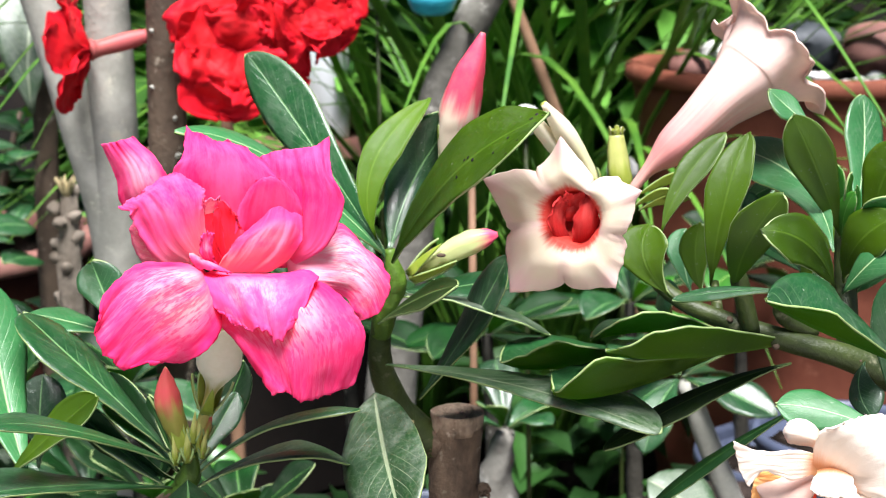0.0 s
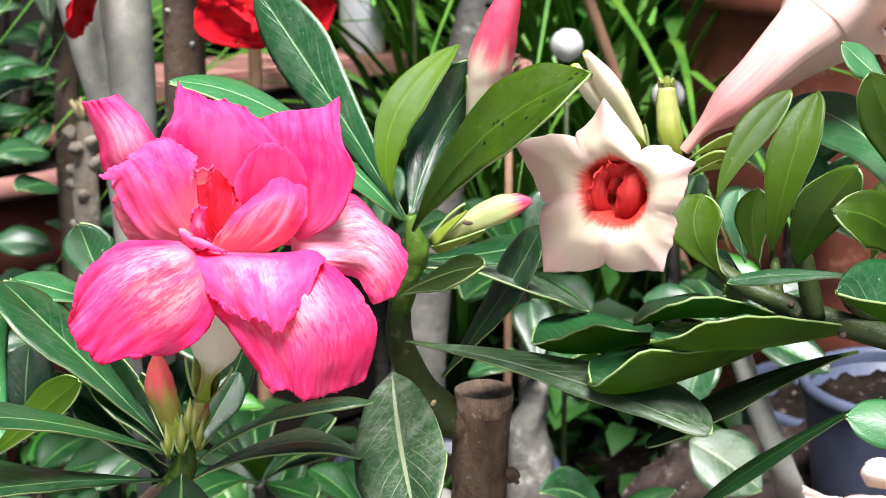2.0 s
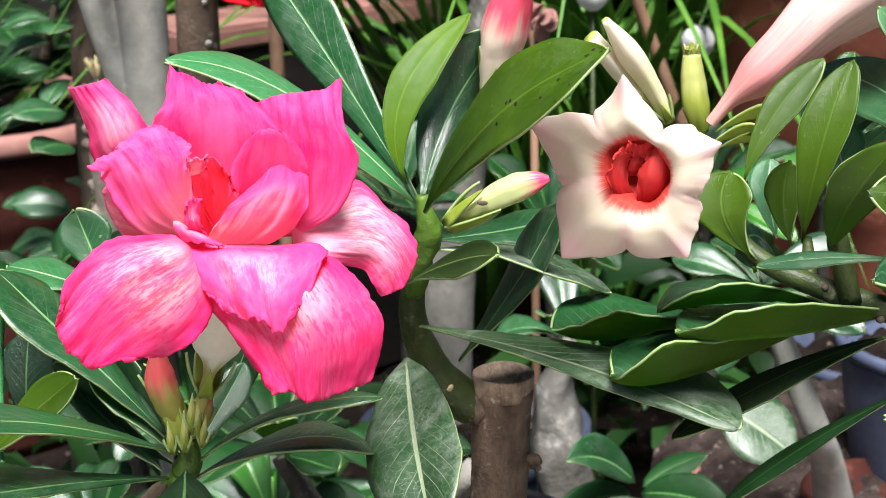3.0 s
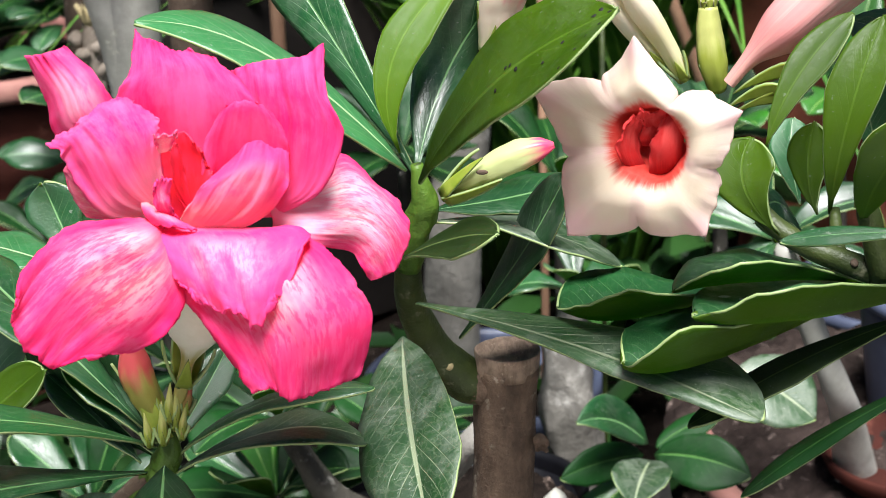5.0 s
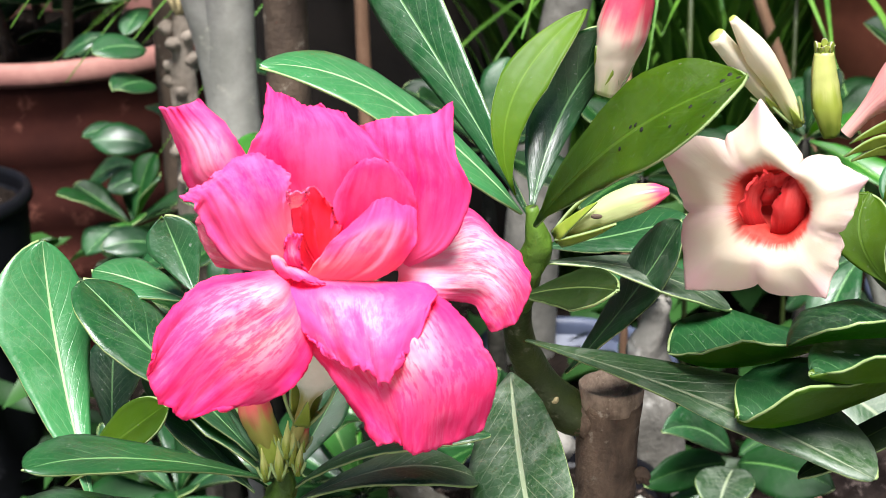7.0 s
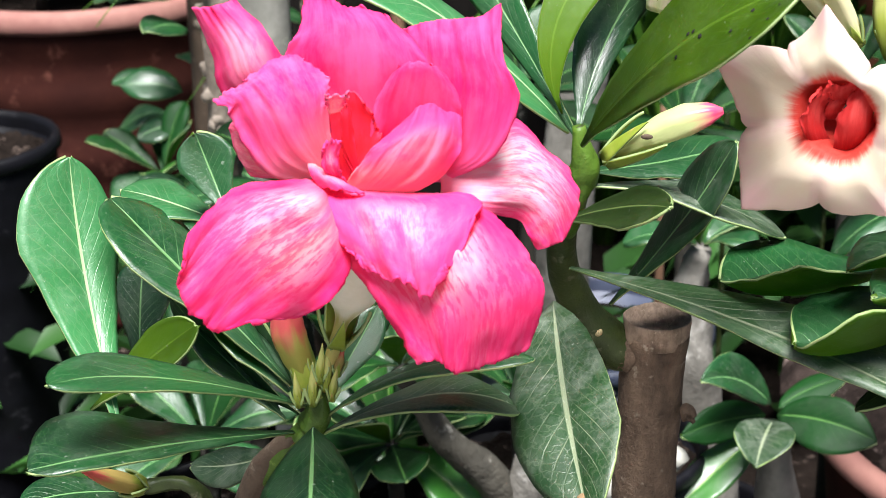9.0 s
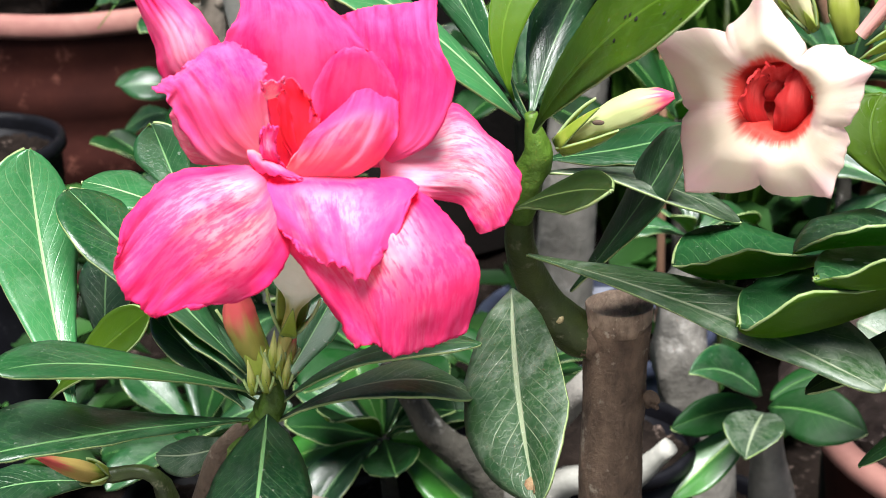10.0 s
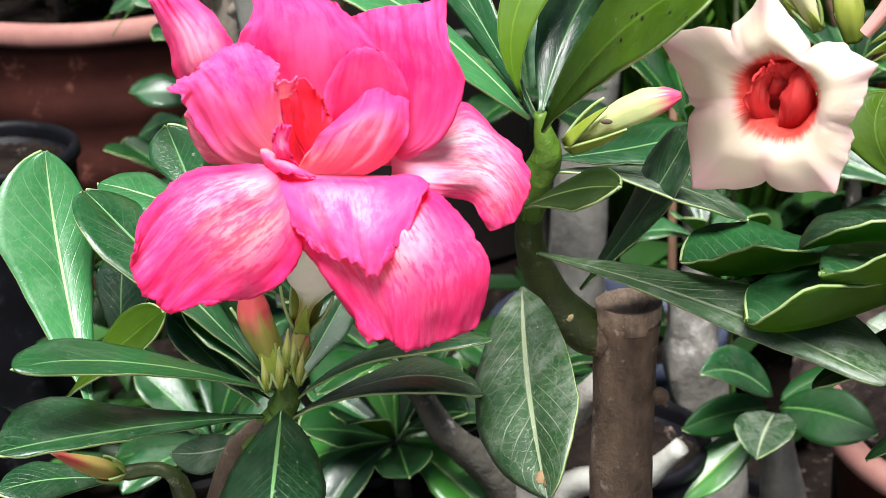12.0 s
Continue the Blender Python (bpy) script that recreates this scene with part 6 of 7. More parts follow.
leaf(cream, (1.926, 1.500, 4.722), (1.920, 1.460, 4.832), (1.920, 1.430, 4.909), (-0.012, -0.020, 0.001), (0.013, 0.020, -0.002), kind='young')
leaf(cream, (1.920, 1.500, 4.706), (1.911, 1.450, 4.795), (1.928, 1.420, 4.862), (-0.015, 0.020, 0.004), (0.014, -0.020, -0.004), kind='young')
leaf(cream, (1.936, 1.500, 4.706), (1.943, 1.470, 4.783), (1.941, 1.440, 4.874), (-0.012, 0.000, 0.002), (0.012, 0.000, -0.003), kind='young')
leaf(cream, (1.800, 1.420, 5.042), (1.763, 1.440, 5.073), (1.700, 1.460, 5.131), (-0.020, -0.030, -0.023), (0.019, 0.030, 0.022), kind='waxy')
leaf(cream, (1.676, 1.750, 4.503), (1.721, 1.800, 4.660), (1.837, 1.850, 4.776), (-0.033, -0.040, 0.018), (0.033, 0.040, -0.017), kind='waxy')
leaf(cream, (1.561, 1.600, 4.541), (1.546, 1.650, 4.628), (1.564, 1.700, 4.724), (0.038, -0.030, 0.001), (-0.039, 0.030, -0.002), kind='leaf')
leaf(cream, (1.862, 1.700, 4.514), (1.901, 1.720, 4.659), (1.958, 1.750, 4.752), (0.037, -0.040, -0.014), (-0.037, 0.040, 0.015), kind='leaf')
leaf(cream, (1.685, 1.750, 4.738), (1.725, 1.800, 4.778), (1.803, 1.850, 4.802), (-0.019, -0.030, 0.024), (0.020, 0.030, -0.024), kind='waxy')
# leaf beside the peach bloom
leaf(peach, (1.803, 0.500, 4.496), (1.679, 0.580, 4.524), (1.575, 0.620, 4.528), (-0.005, -0.030, -0.038), (0.008, 0.040, 0.026), kind='waxy')
# petals of the pink bloom: rows of five across, from the foot to the tip
cage_petal(pink_bloom, 'upper', [((0.165, 1.000, 4.883), (0.177, 1.000, 4.891), (0.188, 1.000, 4.898), (0.197, 1.000, 4.906), (0.205, 1.000, 4.914)), ((0.056, 1.020, 4.911), (0.098, 0.985, 4.940), (0.129, 0.975, 4.960), (0.153, 0.985, 4.973), (0.173, 1.010, 4.976)), ((0.039, 1.030, 4.981), (0.076, 0.990, 5.004), (0.106, 0.980, 5.019), (0.128, 0.990, 5.030), (0.142, 1.020, 5.030)), ((0.003, 1.050, 5.061), (0.031, 1.020, 5.068), (0.056, 1.010, 5.076), (0.074, 1.020, 5.080), (0.087, 1.040, 5.081))])
cage_petal(pink_bloom, 'top', [((0.276, 0.970, 4.772), (0.292, 0.970, 4.777), (0.308, 0.970, 4.780), (0.324, 0.970, 4.780), (0.339, 0.970, 4.776)), ((0.206, 0.985, 4.887), (0.253, 0.985, 4.886), (0.305, 0.980, 4.887), (0.362, 0.980, 4.886), (0.407, 0.985, 4.884)), ((0.181, 0.985, 4.988), (0.244, 0.980, 4.988), (0.305, 0.975, 4.983), (0.370, 0.980, 4.981), (0.438, 0.990, 4.966)), ((0.207, 1.005, 5.041), (0.250, 1.000, 5.045), (0.301, 1.000, 5.044), (0.350, 1.005, 5.036), (0.404, 1.015, 5.017)), ((0.208, 1.060, 5.106), (0.237, 1.050, 5.087), (0.274, 1.040, 5.076), (0.314, 1.045, 5.068), (0.359, 1.050, 5.047))])
cage_petal(pink_bloom, 'top', [((0.379, 0.970, 4.760), (0.395, 0.970, 4.761), (0.411, 0.970, 4.765), (0.432, 0.970, 4.768), (0.453, 0.970, 4.769)), ((0.385, 0.985, 4.863), (0.426, 0.980, 4.853), (0.469, 0.970, 4.850), (0.516, 0.955, 4.833), (0.553, 0.955, 4.827)), ((0.384, 1.000, 4.943), (0.431, 0.995, 4.944), (0.484, 0.980, 4.942), (0.542, 0.965, 4.940), (0.598, 0.955, 4.934)), ((0.384, 1.025, 4.999), (0.427, 1.015, 5.001), (0.474, 1.005, 5.003), (0.528, 0.990, 5.006), (0.566, 0.985, 5.001)), ((0.382, 1.060, 5.022), (0.421, 1.050, 5.041), (0.466, 1.045, 5.046), (0.519, 1.035, 5.054), (0.559, 1.045, 5.078))])
cage_petal(pink_bloom, 'fringe', [((0.216, 0.955, 4.762), (0.222, 0.955, 4.772), (0.228, 0.955, 4.780), (0.234, 0.955, 4.789), (0.238, 0.955, 4.797)), ((0.166, 0.950, 4.775), (0.158, 0.935, 4.802), (0.157, 0.930, 4.831), (0.164, 0.935, 4.856), (0.177, 0.950, 4.872)), ((0.120, 0.950, 4.778), (0.106, 0.940, 4.812), (0.101, 0.935, 4.846), (0.107, 0.940, 4.871), (0.122, 0.950, 4.889)), ((0.101, 0.960, 4.797), (0.089, 0.950, 4.827), (0.084, 0.945, 4.857), (0.082, 0.950, 4.873), (0.090, 0.955, 4.890))])
cage_petal(pink_bloom, 'white', [((0.441, 0.960, 4.806), (0.451, 0.960, 4.793), (0.455, 0.960, 4.778), (0.456, 0.960, 4.762), (0.452, 0.960, 4.746)), ((0.525, 1.040, 4.832), (0.539, 1.000, 4.807), (0.544, 0.985, 4.779), (0.535, 0.960, 4.750), (0.505, 0.930, 4.729)), ((0.579, 1.080, 4.855), (0.602, 1.040, 4.809), (0.614, 1.020, 4.766), (0.606, 1.010, 4.725), (0.586, 1.010, 4.687)), ((0.632, 1.100, 4.796), (0.655, 1.060, 4.762), (0.661, 1.035, 4.721), (0.645, 1.020, 4.688), (0.609, 1.015, 4.651)), ((0.679, 1.110, 4.748), (0.699, 1.070, 4.702), (0.688, 1.050, 4.659), (0.666, 1.030, 4.635), (0.628, 1.020, 4.621))])
cage_petal(pink_bloom, 'lower', [((0.246, 0.930, 4.781), (0.254, 0.930, 4.774), (0.261, 0.930, 4.765), (0.266, 0.930, 4.754), (0.272, 0.930, 4.743)), ((0.205, 0.870, 4.802), (0.236, 0.840, 4.790), (0.261, 0.827, 4.766), (0.282, 0.830, 4.730), (0.307, 0.850, 4.674)), ((0.131, 0.780, 4.820), (0.175, 0.756, 4.792), (0.211, 0.744, 4.755), (0.238, 0.756, 4.695), (0.291, 0.790, 4.626)), ((0.080, 0.720, 4.789), (0.115, 0.708, 4.754), (0.150, 0.702, 4.716), (0.181, 0.717, 4.661), (0.230, 0.760, 4.595)), ((0.056, 0.660, 4.726), (0.052, 0.659, 4.690), (0.077, 0.661, 4.637), (0.115, 0.673, 4.607), (0.163, 0.700, 4.610))], ripple=0.07, crimp=0.032, fold=0.035, crease=0.012, valleys=((-0.25, 0.06, 0.2),))
cage_petal(pink_bloom, 'lower', [((0.364, 0.930, 4.742), (0.391, 0.930, 4.747), (0.417, 0.930, 4.750), (0.442, 0.930, 4.752), (0.468, 0.930, 4.751)), ((0.307, 0.850, 4.678), (0.377, 0.825, 4.717), (0.440, 0.822, 4.736), (0.496, 0.835, 4.743), (0.550, 0.870, 4.753)), ((0.345, 0.800, 4.634), (0.416, 0.776, 4.667), (0.478, 0.772, 4.681), (0.540, 0.781, 4.695), (0.618, 0.810, 4.705)), ((0.401, 0.775, 4.562), (0.453, 0.757, 4.599), (0.508, 0.756, 4.615), (0.566, 0.766, 4.625), (0.646, 0.790, 4.650)), ((0.434, 0.760, 4.517), (0.472, 0.758, 4.520), (0.501, 0.761, 4.498), (0.551, 0.776, 4.506), (0.618, 0.790, 4.528))], ripple=0.07, crimp=0.032, fold=0.035, crease=0.012, valleys=((0.3, 0.06, 0.2),))
cage_petal(pink_bloom, 'lilac', [((0.277, 0.920, 4.774), (0.317, 0.920, 4.766), (0.358, 0.920, 4.765), (0.399, 0.920, 4.764), (0.440, 0.920, 4.764)), ((0.253, 0.890, 4.753), (0.321, 0.866, 4.762), (0.385, 0.855, 4.765), (0.442, 0.859, 4.762), (0.508, 0.885, 4.779)), ((0.290, 0.840, 4.723), (0.347, 0.809, 4.740), (0.400, 0.795, 4.745), (0.452, 0.797, 4.740), (0.540, 0.850, 4.774)), ((0.316, 0.800, 4.702), (0.366, 0.772, 4.709), (0.413, 0.758, 4.707), (0.456, 0.757, 4.704), (0.502, 0.770, 4.712)), ((0.343, 0.785, 4.676), (0.384, 0.756, 4.677), (0.423, 0.741, 4.668), (0.454, 0.740, 4.649), (0.485, 0.750, 4.697))], ripple=0.08, crimp=0.040, fold=0.05, crease=0.016, valleys=((-0.3, 0.05, 0.16), (0.3, 0.06, 0.16)))
cage_petal(pink_bloom, 'heart', [((0.269, 0.955, 4.777), (0.279, 0.955, 4.773), (0.287, 0.955, 4.771), (0.296, 0.955, 4.773), (0.305, 0.955, 4.777)), ((0.264, 0.950, 4.833), (0.284, 0.960, 4.829), (0.303, 0.965, 4.827), (0.327, 0.955, 4.836), (0.349, 0.945, 4.853)), ((0.263, 0.950, 4.886), (0.283, 0.965, 4.887), (0.306, 0.970, 4.890), (0.328, 0.960, 4.888), (0.349, 0.950, 4.869)), ((0.264, 0.950, 4.922), (0.283, 0.960, 4.929), (0.304, 0.962, 4.935), (0.322, 0.955, 4.918), (0.341, 0.950, 4.896))], crimp=0.04)
cage_petal(pink_bloom, 'red_pink', [((0.327, 0.965, 4.811), (0.338, 0.965, 4.811), (0.348, 0.965, 4.811), (0.363, 0.965, 4.807), (0.379, 0.965, 4.805)), ((0.333, 0.955, 4.873), (0.367, 0.950, 4.874), (0.404, 0.945, 4.875), (0.444, 0.945, 4.875), (0.480, 0.945, 4.874)), ((0.345, 0.955, 4.926), (0.380, 0.947, 4.933), (0.417, 0.943, 4.939), (0.457, 0.945, 4.932), (0.495, 0.947, 4.915)), ((0.368, 0.960, 4.966), (0.393, 0.950, 4.976), (0.422, 0.948, 4.980), (0.456, 0.950, 4.971), (0.490, 0.952, 4.940)), ((0.382, 0.970, 4.979), (0.402, 0.960, 4.991), (0.423, 0.958, 4.995), (0.445, 0.960, 4.989), (0.469, 0.962, 4.971))])
cage_petal(pink_bloom, 'ear', [((0.288, 0.920, 4.779), (0.312, 0.920, 4.770), (0.338, 0.920, 4.765), (0.368, 0.920, 4.763), (0.399, 0.920, 4.761)), ((0.312, 0.905, 4.808), (0.347, 0.895, 4.814), (0.383, 0.890, 4.815), (0.422, 0.895, 4.805), (0.460, 0.905, 4.798)), ((0.339, 0.900, 4.849), (0.375, 0.885, 4.856), (0.414, 0.880, 4.860), (0.455, 0.885, 4.852), (0.490, 0.905, 4.835)), ((0.366, 0.905, 4.872), (0.405, 0.890, 4.888), (0.438, 0.885, 4.899), (0.474, 0.895, 4.896), (0.501, 0.920, 4.871)), ((0.407, 0.940, 4.904), (0.422, 0.935, 4.921), (0.442, 0.935, 4.926), (0.471, 0.950, 4.912), (0.495, 0.960, 4.915))], valleys=((0.35, 0.1, 0.08),))
cage_petal(pink_bloom, 'magenta', [((0.237, 0.940, 4.778), (0.248, 0.940, 4.785), (0.256, 0.940, 4.792), (0.262, 0.940, 4.798), (0.269, 0.940, 4.804)), ((0.156, 0.900, 4.801), (0.192, 0.895, 4.837), (0.222, 0.895, 4.863), (0.246, 0.905, 4.891), (0.261, 0.925, 4.913)), ((0.106, 0.900, 4.884), (0.158, 0.885, 4.914), (0.198, 0.885, 4.934), (0.236, 0.900, 4.949), (0.271, 0.930, 4.947)), ((0.095, 0.905, 4.920), (0.132, 0.895, 4.953), (0.171, 0.900, 4.974), (0.214, 0.915, 4.986), (0.262, 0.945, 4.969)), ((0.065, 0.920, 4.930), (0.114, 0.915, 4.956), (0.146, 0.925, 4.988), (0.198, 0.945, 5.010), (0.234, 0.965, 4.985))], crimp=0.05, ripple=0.07, crease=0.03, valleys=((0.1, 0.05, 0.12), (-0.4, 0.04, 0.1)))
cage_petal(pink_bloom, 'ear', [((0.225, 0.925, 4.821), (0.233, 0.925, 4.815), (0.238, 0.925, 4.810), (0.244, 0.925, 4.806), (0.250, 0.925, 4.801)), ((0.236, 0.900, 4.806), (0.253, 0.890, 4.808), (0.269, 0.885, 4.805), (0.285, 0.885, 4.798), (0.300, 0.890, 4.790)), ((0.256, 0.890, 4.786), (0.280, 0.875, 4.788), (0.299, 0.870, 4.786), (0.316, 0.875, 4.780), (0.330, 0.885, 4.774))])
cage_petal(pink_bloom, 'fringe', [((0.270, 0.905, 4.915), (0.274, 0.905, 4.915), (0.279, 0.905, 4.916), (0.284, 0.905, 4.917), (0.290, 0.905, 4.919)), ((0.271, 0.885, 4.938), (0.277, 0.890, 4.937), (0.287, 0.885, 4.940), (0.294, 0.890, 4.940), (0.303, 0.895, 4.943)), ((0.270, 0.875, 4.955), (0.278, 0.885, 4.949), (0.291, 0.875, 4.956), (0.299, 0.885, 4.954), (0.312, 0.890, 4.959))], crimp=0.12, nu=20, nv=24)
petal(pink_bloom, 'lilac', (0.289, 0.915, 4.780), [((0.262, 0.885, 4.812), (0.276, 0.880, 4.823), (0.289, 0.890, 4.817)), ((0.260, 0.880, 4.840), (0.273, 0.875, 4.853), (0.287, 0.885, 4.845)), ((0.265, 0.875, 4.867), (0.279, 0.872, 4.879), (0.293, 0.880, 4.869))], crimp=0.16, ripple=0.25, nu=24, nv=20)
petal(pink_bloom, 'heart', (0.312, 0.940, 4.790), [((0.287, 0.930, 4.839), (0.299, 0.925, 4.852), (0.309, 0.940, 4.841)), ((0.286, 0.925, 4.883), (0.299, 0.920, 4.894), (0.307, 0.935, 4.879)), ((0.285, 0.920, 4.918), (0.297, 0.918, 4.929), (0.306, 0.930, 4.912))], crimp=0.12, ripple=0.2, nu=24, nv=20)
# crumpled petals inside the cream bloom
cage_petal(cream_bloom, 'throat', [((1.158, 1.121, 4.786), (1.173, 1.121, 4.783), (1.188, 1.121, 4.783), (1.203, 1.121, 4.786), (1.217, 1.121, 4.794)), ((1.152, 1.111, 4.834), (1.169, 1.091, 4.839), (1.187, 1.086, 4.841), (1.203, 1.091, 4.844), (1.220, 1.111, 4.846)), ((1.162, 1.101, 4.877), (1.174, 1.086, 4.888), (1.189, 1.081, 4.896), (1.204, 1.086, 4.894), (1.217, 1.101, 4.884)), ((1.177, 1.096, 4.905), (1.187, 1.096, 4.913), (1.195, 1.096, 4.918), (1.204, 1.096, 4.916), (1.211, 1.096, 4.906))], crimp=0.09, ripple=0.16, crease=0.05, nu=24, nv=24)
cage_petal(cream_bloom, 'throat', [((1.118, 1.141, 4.790), (1.127, 1.141, 4.783), (1.138, 1.141, 4.780), (1.147, 1.141, 4.783), (1.155, 1.141, 4.788)), ((1.096, 1.101, 4.846), (1.107, 1.111, 4.845), (1.119, 1.126, 4.837), (1.129, 1.136, 4.834), (1.138, 1.146, 4.835)), ((1.098, 1.096, 4.884), (1.109, 1.106, 4.883), (1.121, 1.121, 4.876), (1.133, 1.131, 4.870), (1.143, 1.141, 4.867)), ((1.114, 1.101, 4.908), (1.123, 1.111, 4.909), (1.133, 1.121, 4.903), (1.143, 1.131, 4.895), (1.150, 1.141, 4.885))], crimp=0.1, ripple=0.16, crease=0.05, nu=24, nv=24)
cage_petal(cream_bloom, 'throat', [((1.142, 1.136, 4.880), (1.153, 1.136, 4.875), (1.163, 1.136, 4.873), (1.174, 1.136, 4.875), (1.182, 1.136, 4.882)), ((1.132, 1.111, 4.907), (1.146, 1.121, 4.896), (1.159, 1.126, 4.893), (1.171, 1.121, 4.897), (1.185, 1.111, 4.909)), ((1.134, 1.096, 4.927), (1.145, 1.101, 4.921), (1.158, 1.101, 4.920), (1.170, 1.101, 4.924), (1.184, 1.096, 4.930))], crimp=0.12, ripple=0.16, crease=0.05, nu=20, nv=24)
cage_petal(cream_bloom, 'throat', [((1.136, 1.146, 4.842), (1.144, 1.146, 4.842), (1.153, 1.146, 4.842), (1.159, 1.146, 4.844), (1.166, 1.146, 4.849)), ((1.136, 1.141, 4.864), (1.144, 1.131, 4.870), (1.152, 1.126, 4.874), (1.161, 1.131, 4.873), (1.168, 1.136, 4.871)), ((1.143, 1.131, 4.886), (1.151, 1.131, 4.890), (1.159, 1.131, 4.891), (1.165, 1.131, 4.889), (1.171, 1.131, 4.884))], crimp=0.1, ripple=0.16, crease=0.05, nu=20, nv=20)
# petals of the peach bloom
cage_petal(peach_bloom, 'orange', [((1.538, 0.060, 4.558), (1.538, 0.060, 4.547), (1.539, 0.060, 4.530), (1.539, 0.060, 4.513), (1.540, 0.060, 4.496)), ((1.491, 0.070, 4.564), (1.487, 0.070, 4.543), (1.488, 0.070, 4.521), (1.489, 0.070, 4.498), (1.490, 0.070, 4.469)), ((1.430, 0.060, 4.581), (1.420, 0.060, 4.559), (1.414, 0.060, 4.525), (1.411, 0.060, 4.497), (1.418, 0.060, 4.462))])
cage_petal(peach_bloom, 'peach', [((1.544, 0.050, 4.612), (1.541, 0.050, 4.601), (1.539, 0.050, 4.590), (1.538, 0.050, 4.582), (1.536, 0.050, 4.573)), ((1.479, 0.020, 4.632), (1.481, 0.020, 4.615), (1.482, 0.020, 4.601), (1.481, 0.020, 4.589), (1.481, 0.020, 4.577)), ((1.422, 0.000, 4.636), (1.423, 0.000, 4.623), (1.423, 0.000, 4.614), (1.423, 0.000, 4.606), (1.423, 0.000, 4.599)), ((1.367, 0.000, 4.658), (1.372, 0.000, 4.637), (1.377, 0.000, 4.615), (1.384, 0.000, 4.592), (1.399, 0.000, 4.568))], crease=0.004, fold=0.01)
cage_petal(peach_bloom, 'peach', [((1.548, 0.060, 4.642), (1.548, 0.060, 4.636), (1.548, 0.060, 4.631), (1.549, 0.060, 4.625), (1.549, 0.060, 4.620)), ((1.519, 0.060, 4.672), (1.515, 0.050, 4.660), (1.515, 0.045, 4.651), (1.516, 0.050, 4.640), (1.519, 0.060, 4.629)), ((1.491, 0.060, 4.677), (1.486, 0.050, 4.668), (1.483, 0.045, 4.659), (1.484, 0.050, 4.646), (1.489, 0.060, 4.632)), ((1.478, 0.060, 4.668), (1.475, 0.060, 4.659), (1.474, 0.060, 4.653), (1.477, 0.060, 4.646), (1.481, 0.060, 4.639))])
cage_petal(peach_bloom, 'peach', [((1.529, 0.050, 4.573), (1.546, 0.050, 4.567), (1.562, 0.050, 4.562), (1.578, 0.050, 4.556), (1.589, 0.050, 4.550)), ((1.520, 0.000, 4.663), (1.552, 0.000, 4.641), (1.584, 0.000, 4.619), (1.612, 0.000, 4.585), (1.630, 0.000, 4.546)), ((1.540, -0.020, 4.688), (1.587, -0.020, 4.675), (1.625, -0.020, 4.653), (1.658, -0.020, 4.609), (1.671, -0.020, 4.543)), ((1.596, 0.000, 4.704), (1.637, 0.000, 4.708), (1.680, 0.000, 4.689), (1.719, 0.000, 4.634), (1.735, 0.000, 4.535))], crease=0.004, fold=0.01)
cage_petal(peach_bloom, 'peach', [((1.533, 0.030, 4.585), (1.546, 0.030, 4.589), (1.561, 0.030, 4.591), (1.577, 0.030, 4.589), (1.593, 0.030, 4.584)), ((1.508, -0.020, 4.581), (1.524, -0.020, 4.579), (1.545, -0.020, 4.577), (1.566, -0.020, 4.574), (1.592, -0.020, 4.568)), ((1.512, -0.030, 4.565), (1.528, -0.030, 4.558), (1.549, -0.030, 4.554), (1.570, -0.030, 4.556), (1.596, -0.030, 4.549))], crease=0.004, fold=0.01)
cage_petal(peach_bloom, 'peach', [((1.567, 0.050, 4.561), (1.578, 0.050, 4.561), (1.588, 0.050, 4.561), (1.599, 0.050, 4.561), (1.610, 0.050, 4.561)), ((1.551, 0.000, 4.536), (1.573, 0.000, 4.525), (1.594, 0.000, 4.519), (1.615, 0.000, 4.524), (1.635, 0.000, 4.535)), ((1.559, -0.020, 4.499), (1.581, -0.020, 4.477), (1.602, -0.020, 4.471), (1.622, -0.020, 4.482), (1.637, -0.020, 4.499))])
# leaves of the seedling and of the pale-stemmed plant behind
leaf(seedling, (1.392, 4.200, 2.642), (1.239, 4.050, 2.824), (1.089, 3.900, 2.887), (-0.033, -0.100, 0.001), (0.010, 0.050, 0.075), kind='leaf', oval=True)
leaf(seedling, (1.372, 4.200, 2.590), (1.197, 4.100, 2.611), (1.027, 4.000, 2.589), (-0.026, -0.050, -0.071), (0.022, 0.050, 0.059), kind='deep', oval=True)
leaf(seedling, (1.398, 4.150, 2.592), (1.343, 3.950, 2.606), (1.309, 3.800, 2.575), (0.102, -0.050, 0.043), (-0.108, -0.050, 0.058), kind='dusty', oval=True)
leaf(seedling, (1.417, 4.200, 2.592), (1.596, 4.100, 2.628), (1.787, 4.000, 2.598), (0.026, 0.050, 0.073), (-0.016, -0.100, -0.077), kind='deep', oval=True)
leaf(seedling, (1.427, 4.250, 2.599), (1.546, 4.300, 2.661), (1.703, 4.300, 2.729), (-0.013, 0.050, 0.020), (0.024, -0.050, -0.030), kind='deep', oval=True)
leaf(seedling, (1.365, 4.200, 2.524), (1.171, 4.050, 2.404), (1.033, 3.950, 2.300), (0.070, -0.050, -0.011), (-0.060, 0.050, 0.028), kind='young', oval=True)
leaf(pale, (1.691, 3.800, 3.168), (1.835, 3.750, 3.097), (1.972, 3.700, 2.998), (0.075, 0.100, 0.066), (-0.074, -0.100, -0.063), kind='dusty', oval=True)

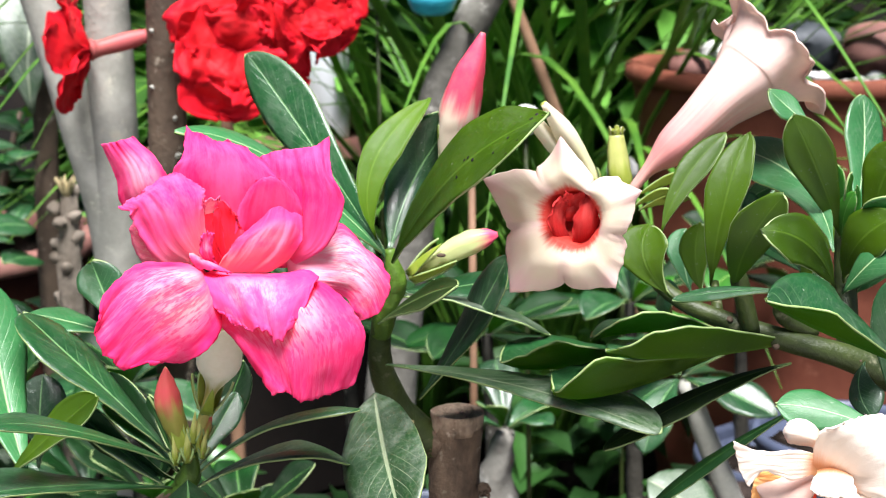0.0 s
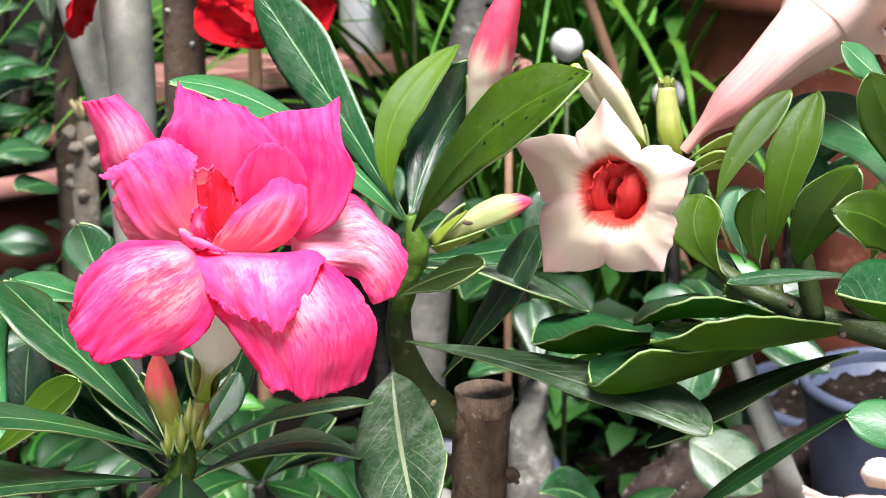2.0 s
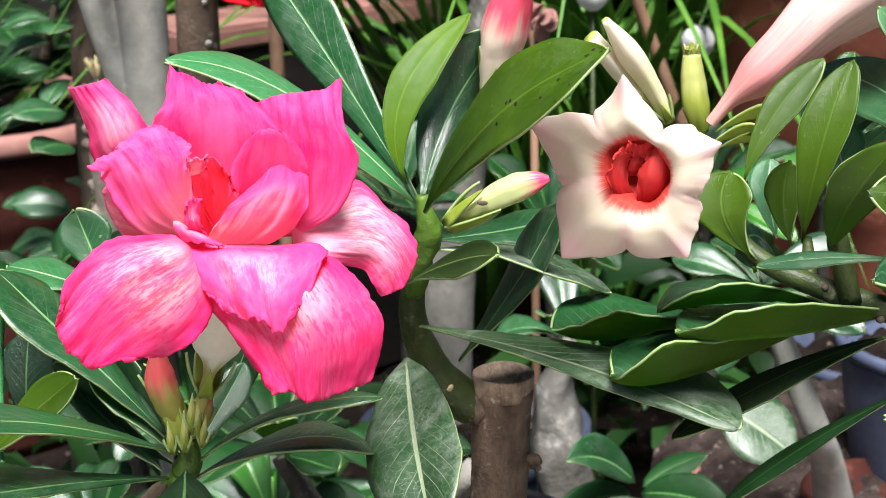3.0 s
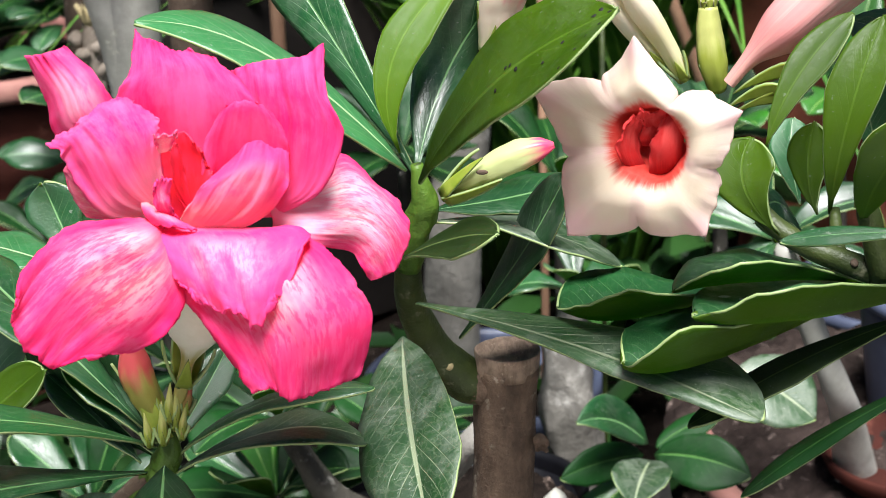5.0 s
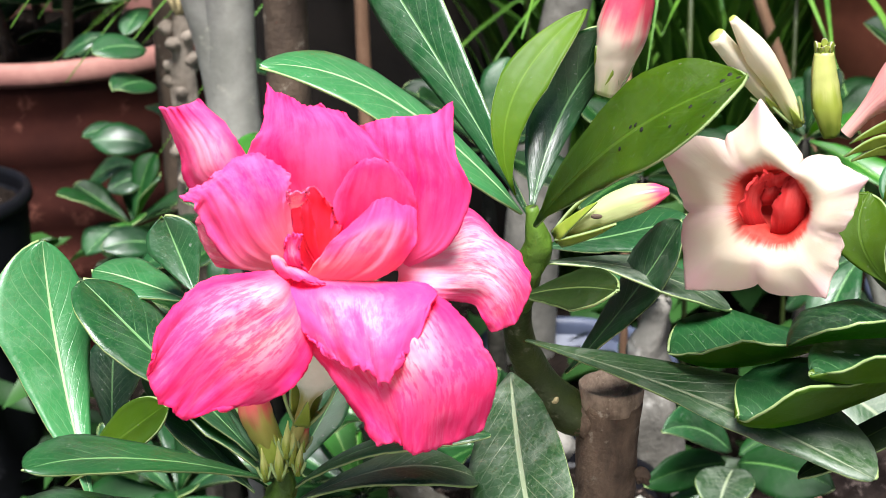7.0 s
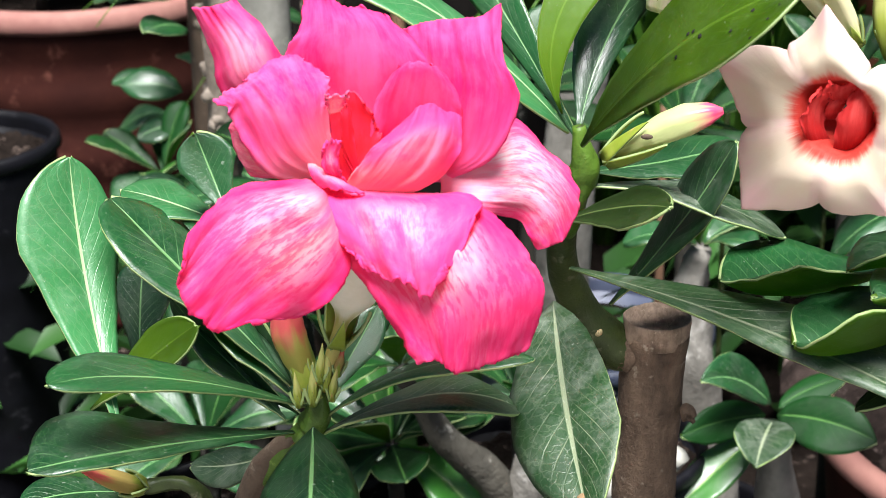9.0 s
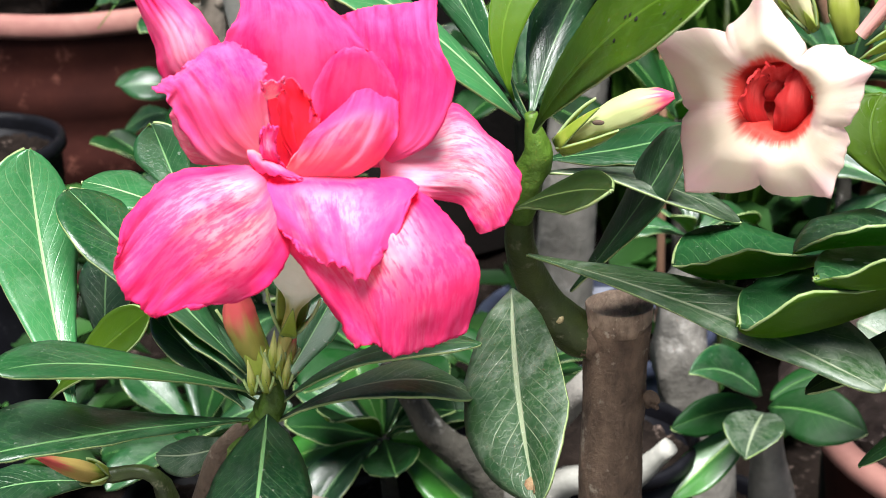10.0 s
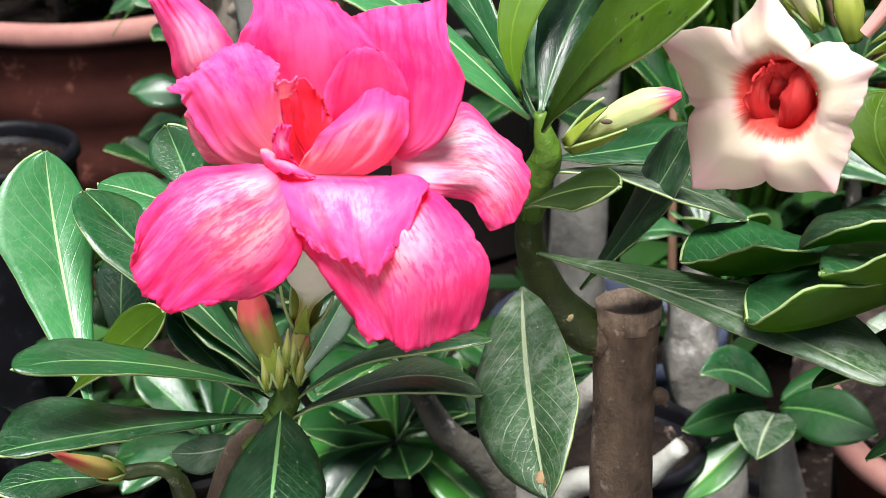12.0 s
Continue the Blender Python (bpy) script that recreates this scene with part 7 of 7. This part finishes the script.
# ---- marks on the leaves ----
def fleck(leaf_ob, along, across, size, material, under=True, seed=0, nu=18, nv=12):
    """A small flat blemish that lies on a leaf, along and across running from 0 to 1."""
    me = leaf_ob.data
    i, j = 1 - (1 - along) ** (1 / 1.6), across
    a, b = min(int(i * nu), nu - 1), min(int(j * nv), nv - 1)
    fa, fb = i * nu - a, j * nv - b
    off = (nu + 1) * (nv + 1) if under else 0
    co = [me.vertices[off + (a + k) * (nv + 1) + b + l].co for k, l in ((0, 0), (1, 0), (0, 1))]
    p = co[0] + (co[1] - co[0]) * fa + (co[2] - co[0]) * fb
    x = (co[1] - co[0]).normalized()
    n = x.cross(co[2] - co[0]).normalized() * (1 if under else -1)
    y = n.cross(x)
    bm = bmesh.new()
    rng = random.Random(seed)
    rings = []
    for r, h in ((1.0, 0.0), (0.7, 0.12), (0.25, 0.16)):
        rings.append([bm.verts.new(p + ROOTS[leaf_ob.parent] + (x * math.cos(k * 0.785) * (1 + 0.3 * rng.random()) + y * math.sin(k * 0.785)) * size * r * D + n * (h * size + 0.0008) * D) for k in range(8)])
    for q0, q1 in zip(rings, rings[1:]):
        for k in range(8):
            bm.faces.new([q0[k], q0[(k + 1) % 8], q1[(k + 1) % 8], q1[k]])
    bm.faces.new(rings[-1])
    return part("fleck", bm, material, leaf_ob)


def leaves_of(plant):
    return [c for c in plant.children if c.name.split(".")[0] == "leaf"]


FLECK = plain_material("black_fleck", (0.006, 0.007, 0.004), (0.015, 0.015, 0.008), 200, 0.7)
SCAB = plain_material("brown_scab", (0.10, 0.05, 0.02), (0.30, 0.20, 0.10), 300, 0.8, 0.8)
CHALK = plain_material("white_scar", (0.6, 0.62, 0.56), (0.8, 0.82, 0.78), 300, 0.7)
broad = leaves_of(sawn)[0]
rng = random.Random(12)
for k, (al, ac) in enumerate(((0.97, 0.55), (0.93, 0.30), (0.92, 0.62), (0.88, 0.22), (0.84, 0.12), (0.80, 0.40), (0.72, 0.30), (0.62, 0.45), (0.60, 0.56), (0.58, 0.58), (0.52, 0.40), (0.95, 0.75), (0.78, 0.06))):
    fleck(broad, al, ac, rng.uniform(0.003, 0.0052), FLECK, True, k)
hanging = leaves_of(sawn)[-1]
fleck(hanging, 0.90, 0.52, 0.014, SCAB, False, 3)
fleck(hanging, 0.93, 0.46, 0.009, SCAB, False, 4)
folded = leaves_of(cream)[15]
fleck(folded, 0.80, 0.78, 0.012, CHALK, False, 5)
fleck(folded, 0.72, 0.72, 0.007, CHALK, False, 6)
# leaf scars on the green branch of the sawn plant
for k, (a, r) in enumerate(((1, 0.017), (2, 0.02), (3, 0.016), (4, 0.014))):
    c = Vector(BRANCH[a]) + Vector((-0.01 + 0.02 * (k % 2), -0.05 + 0.006 * k, 0.01))
    part("leaf_scar", tube([c + Vector((0, 0.014, 0)), c, c + Vector((0, -0.006, 0.001))], [r * 0.7, r * 0.65, r * 0.3], 12, 3, 0.1), DRY, sawn)
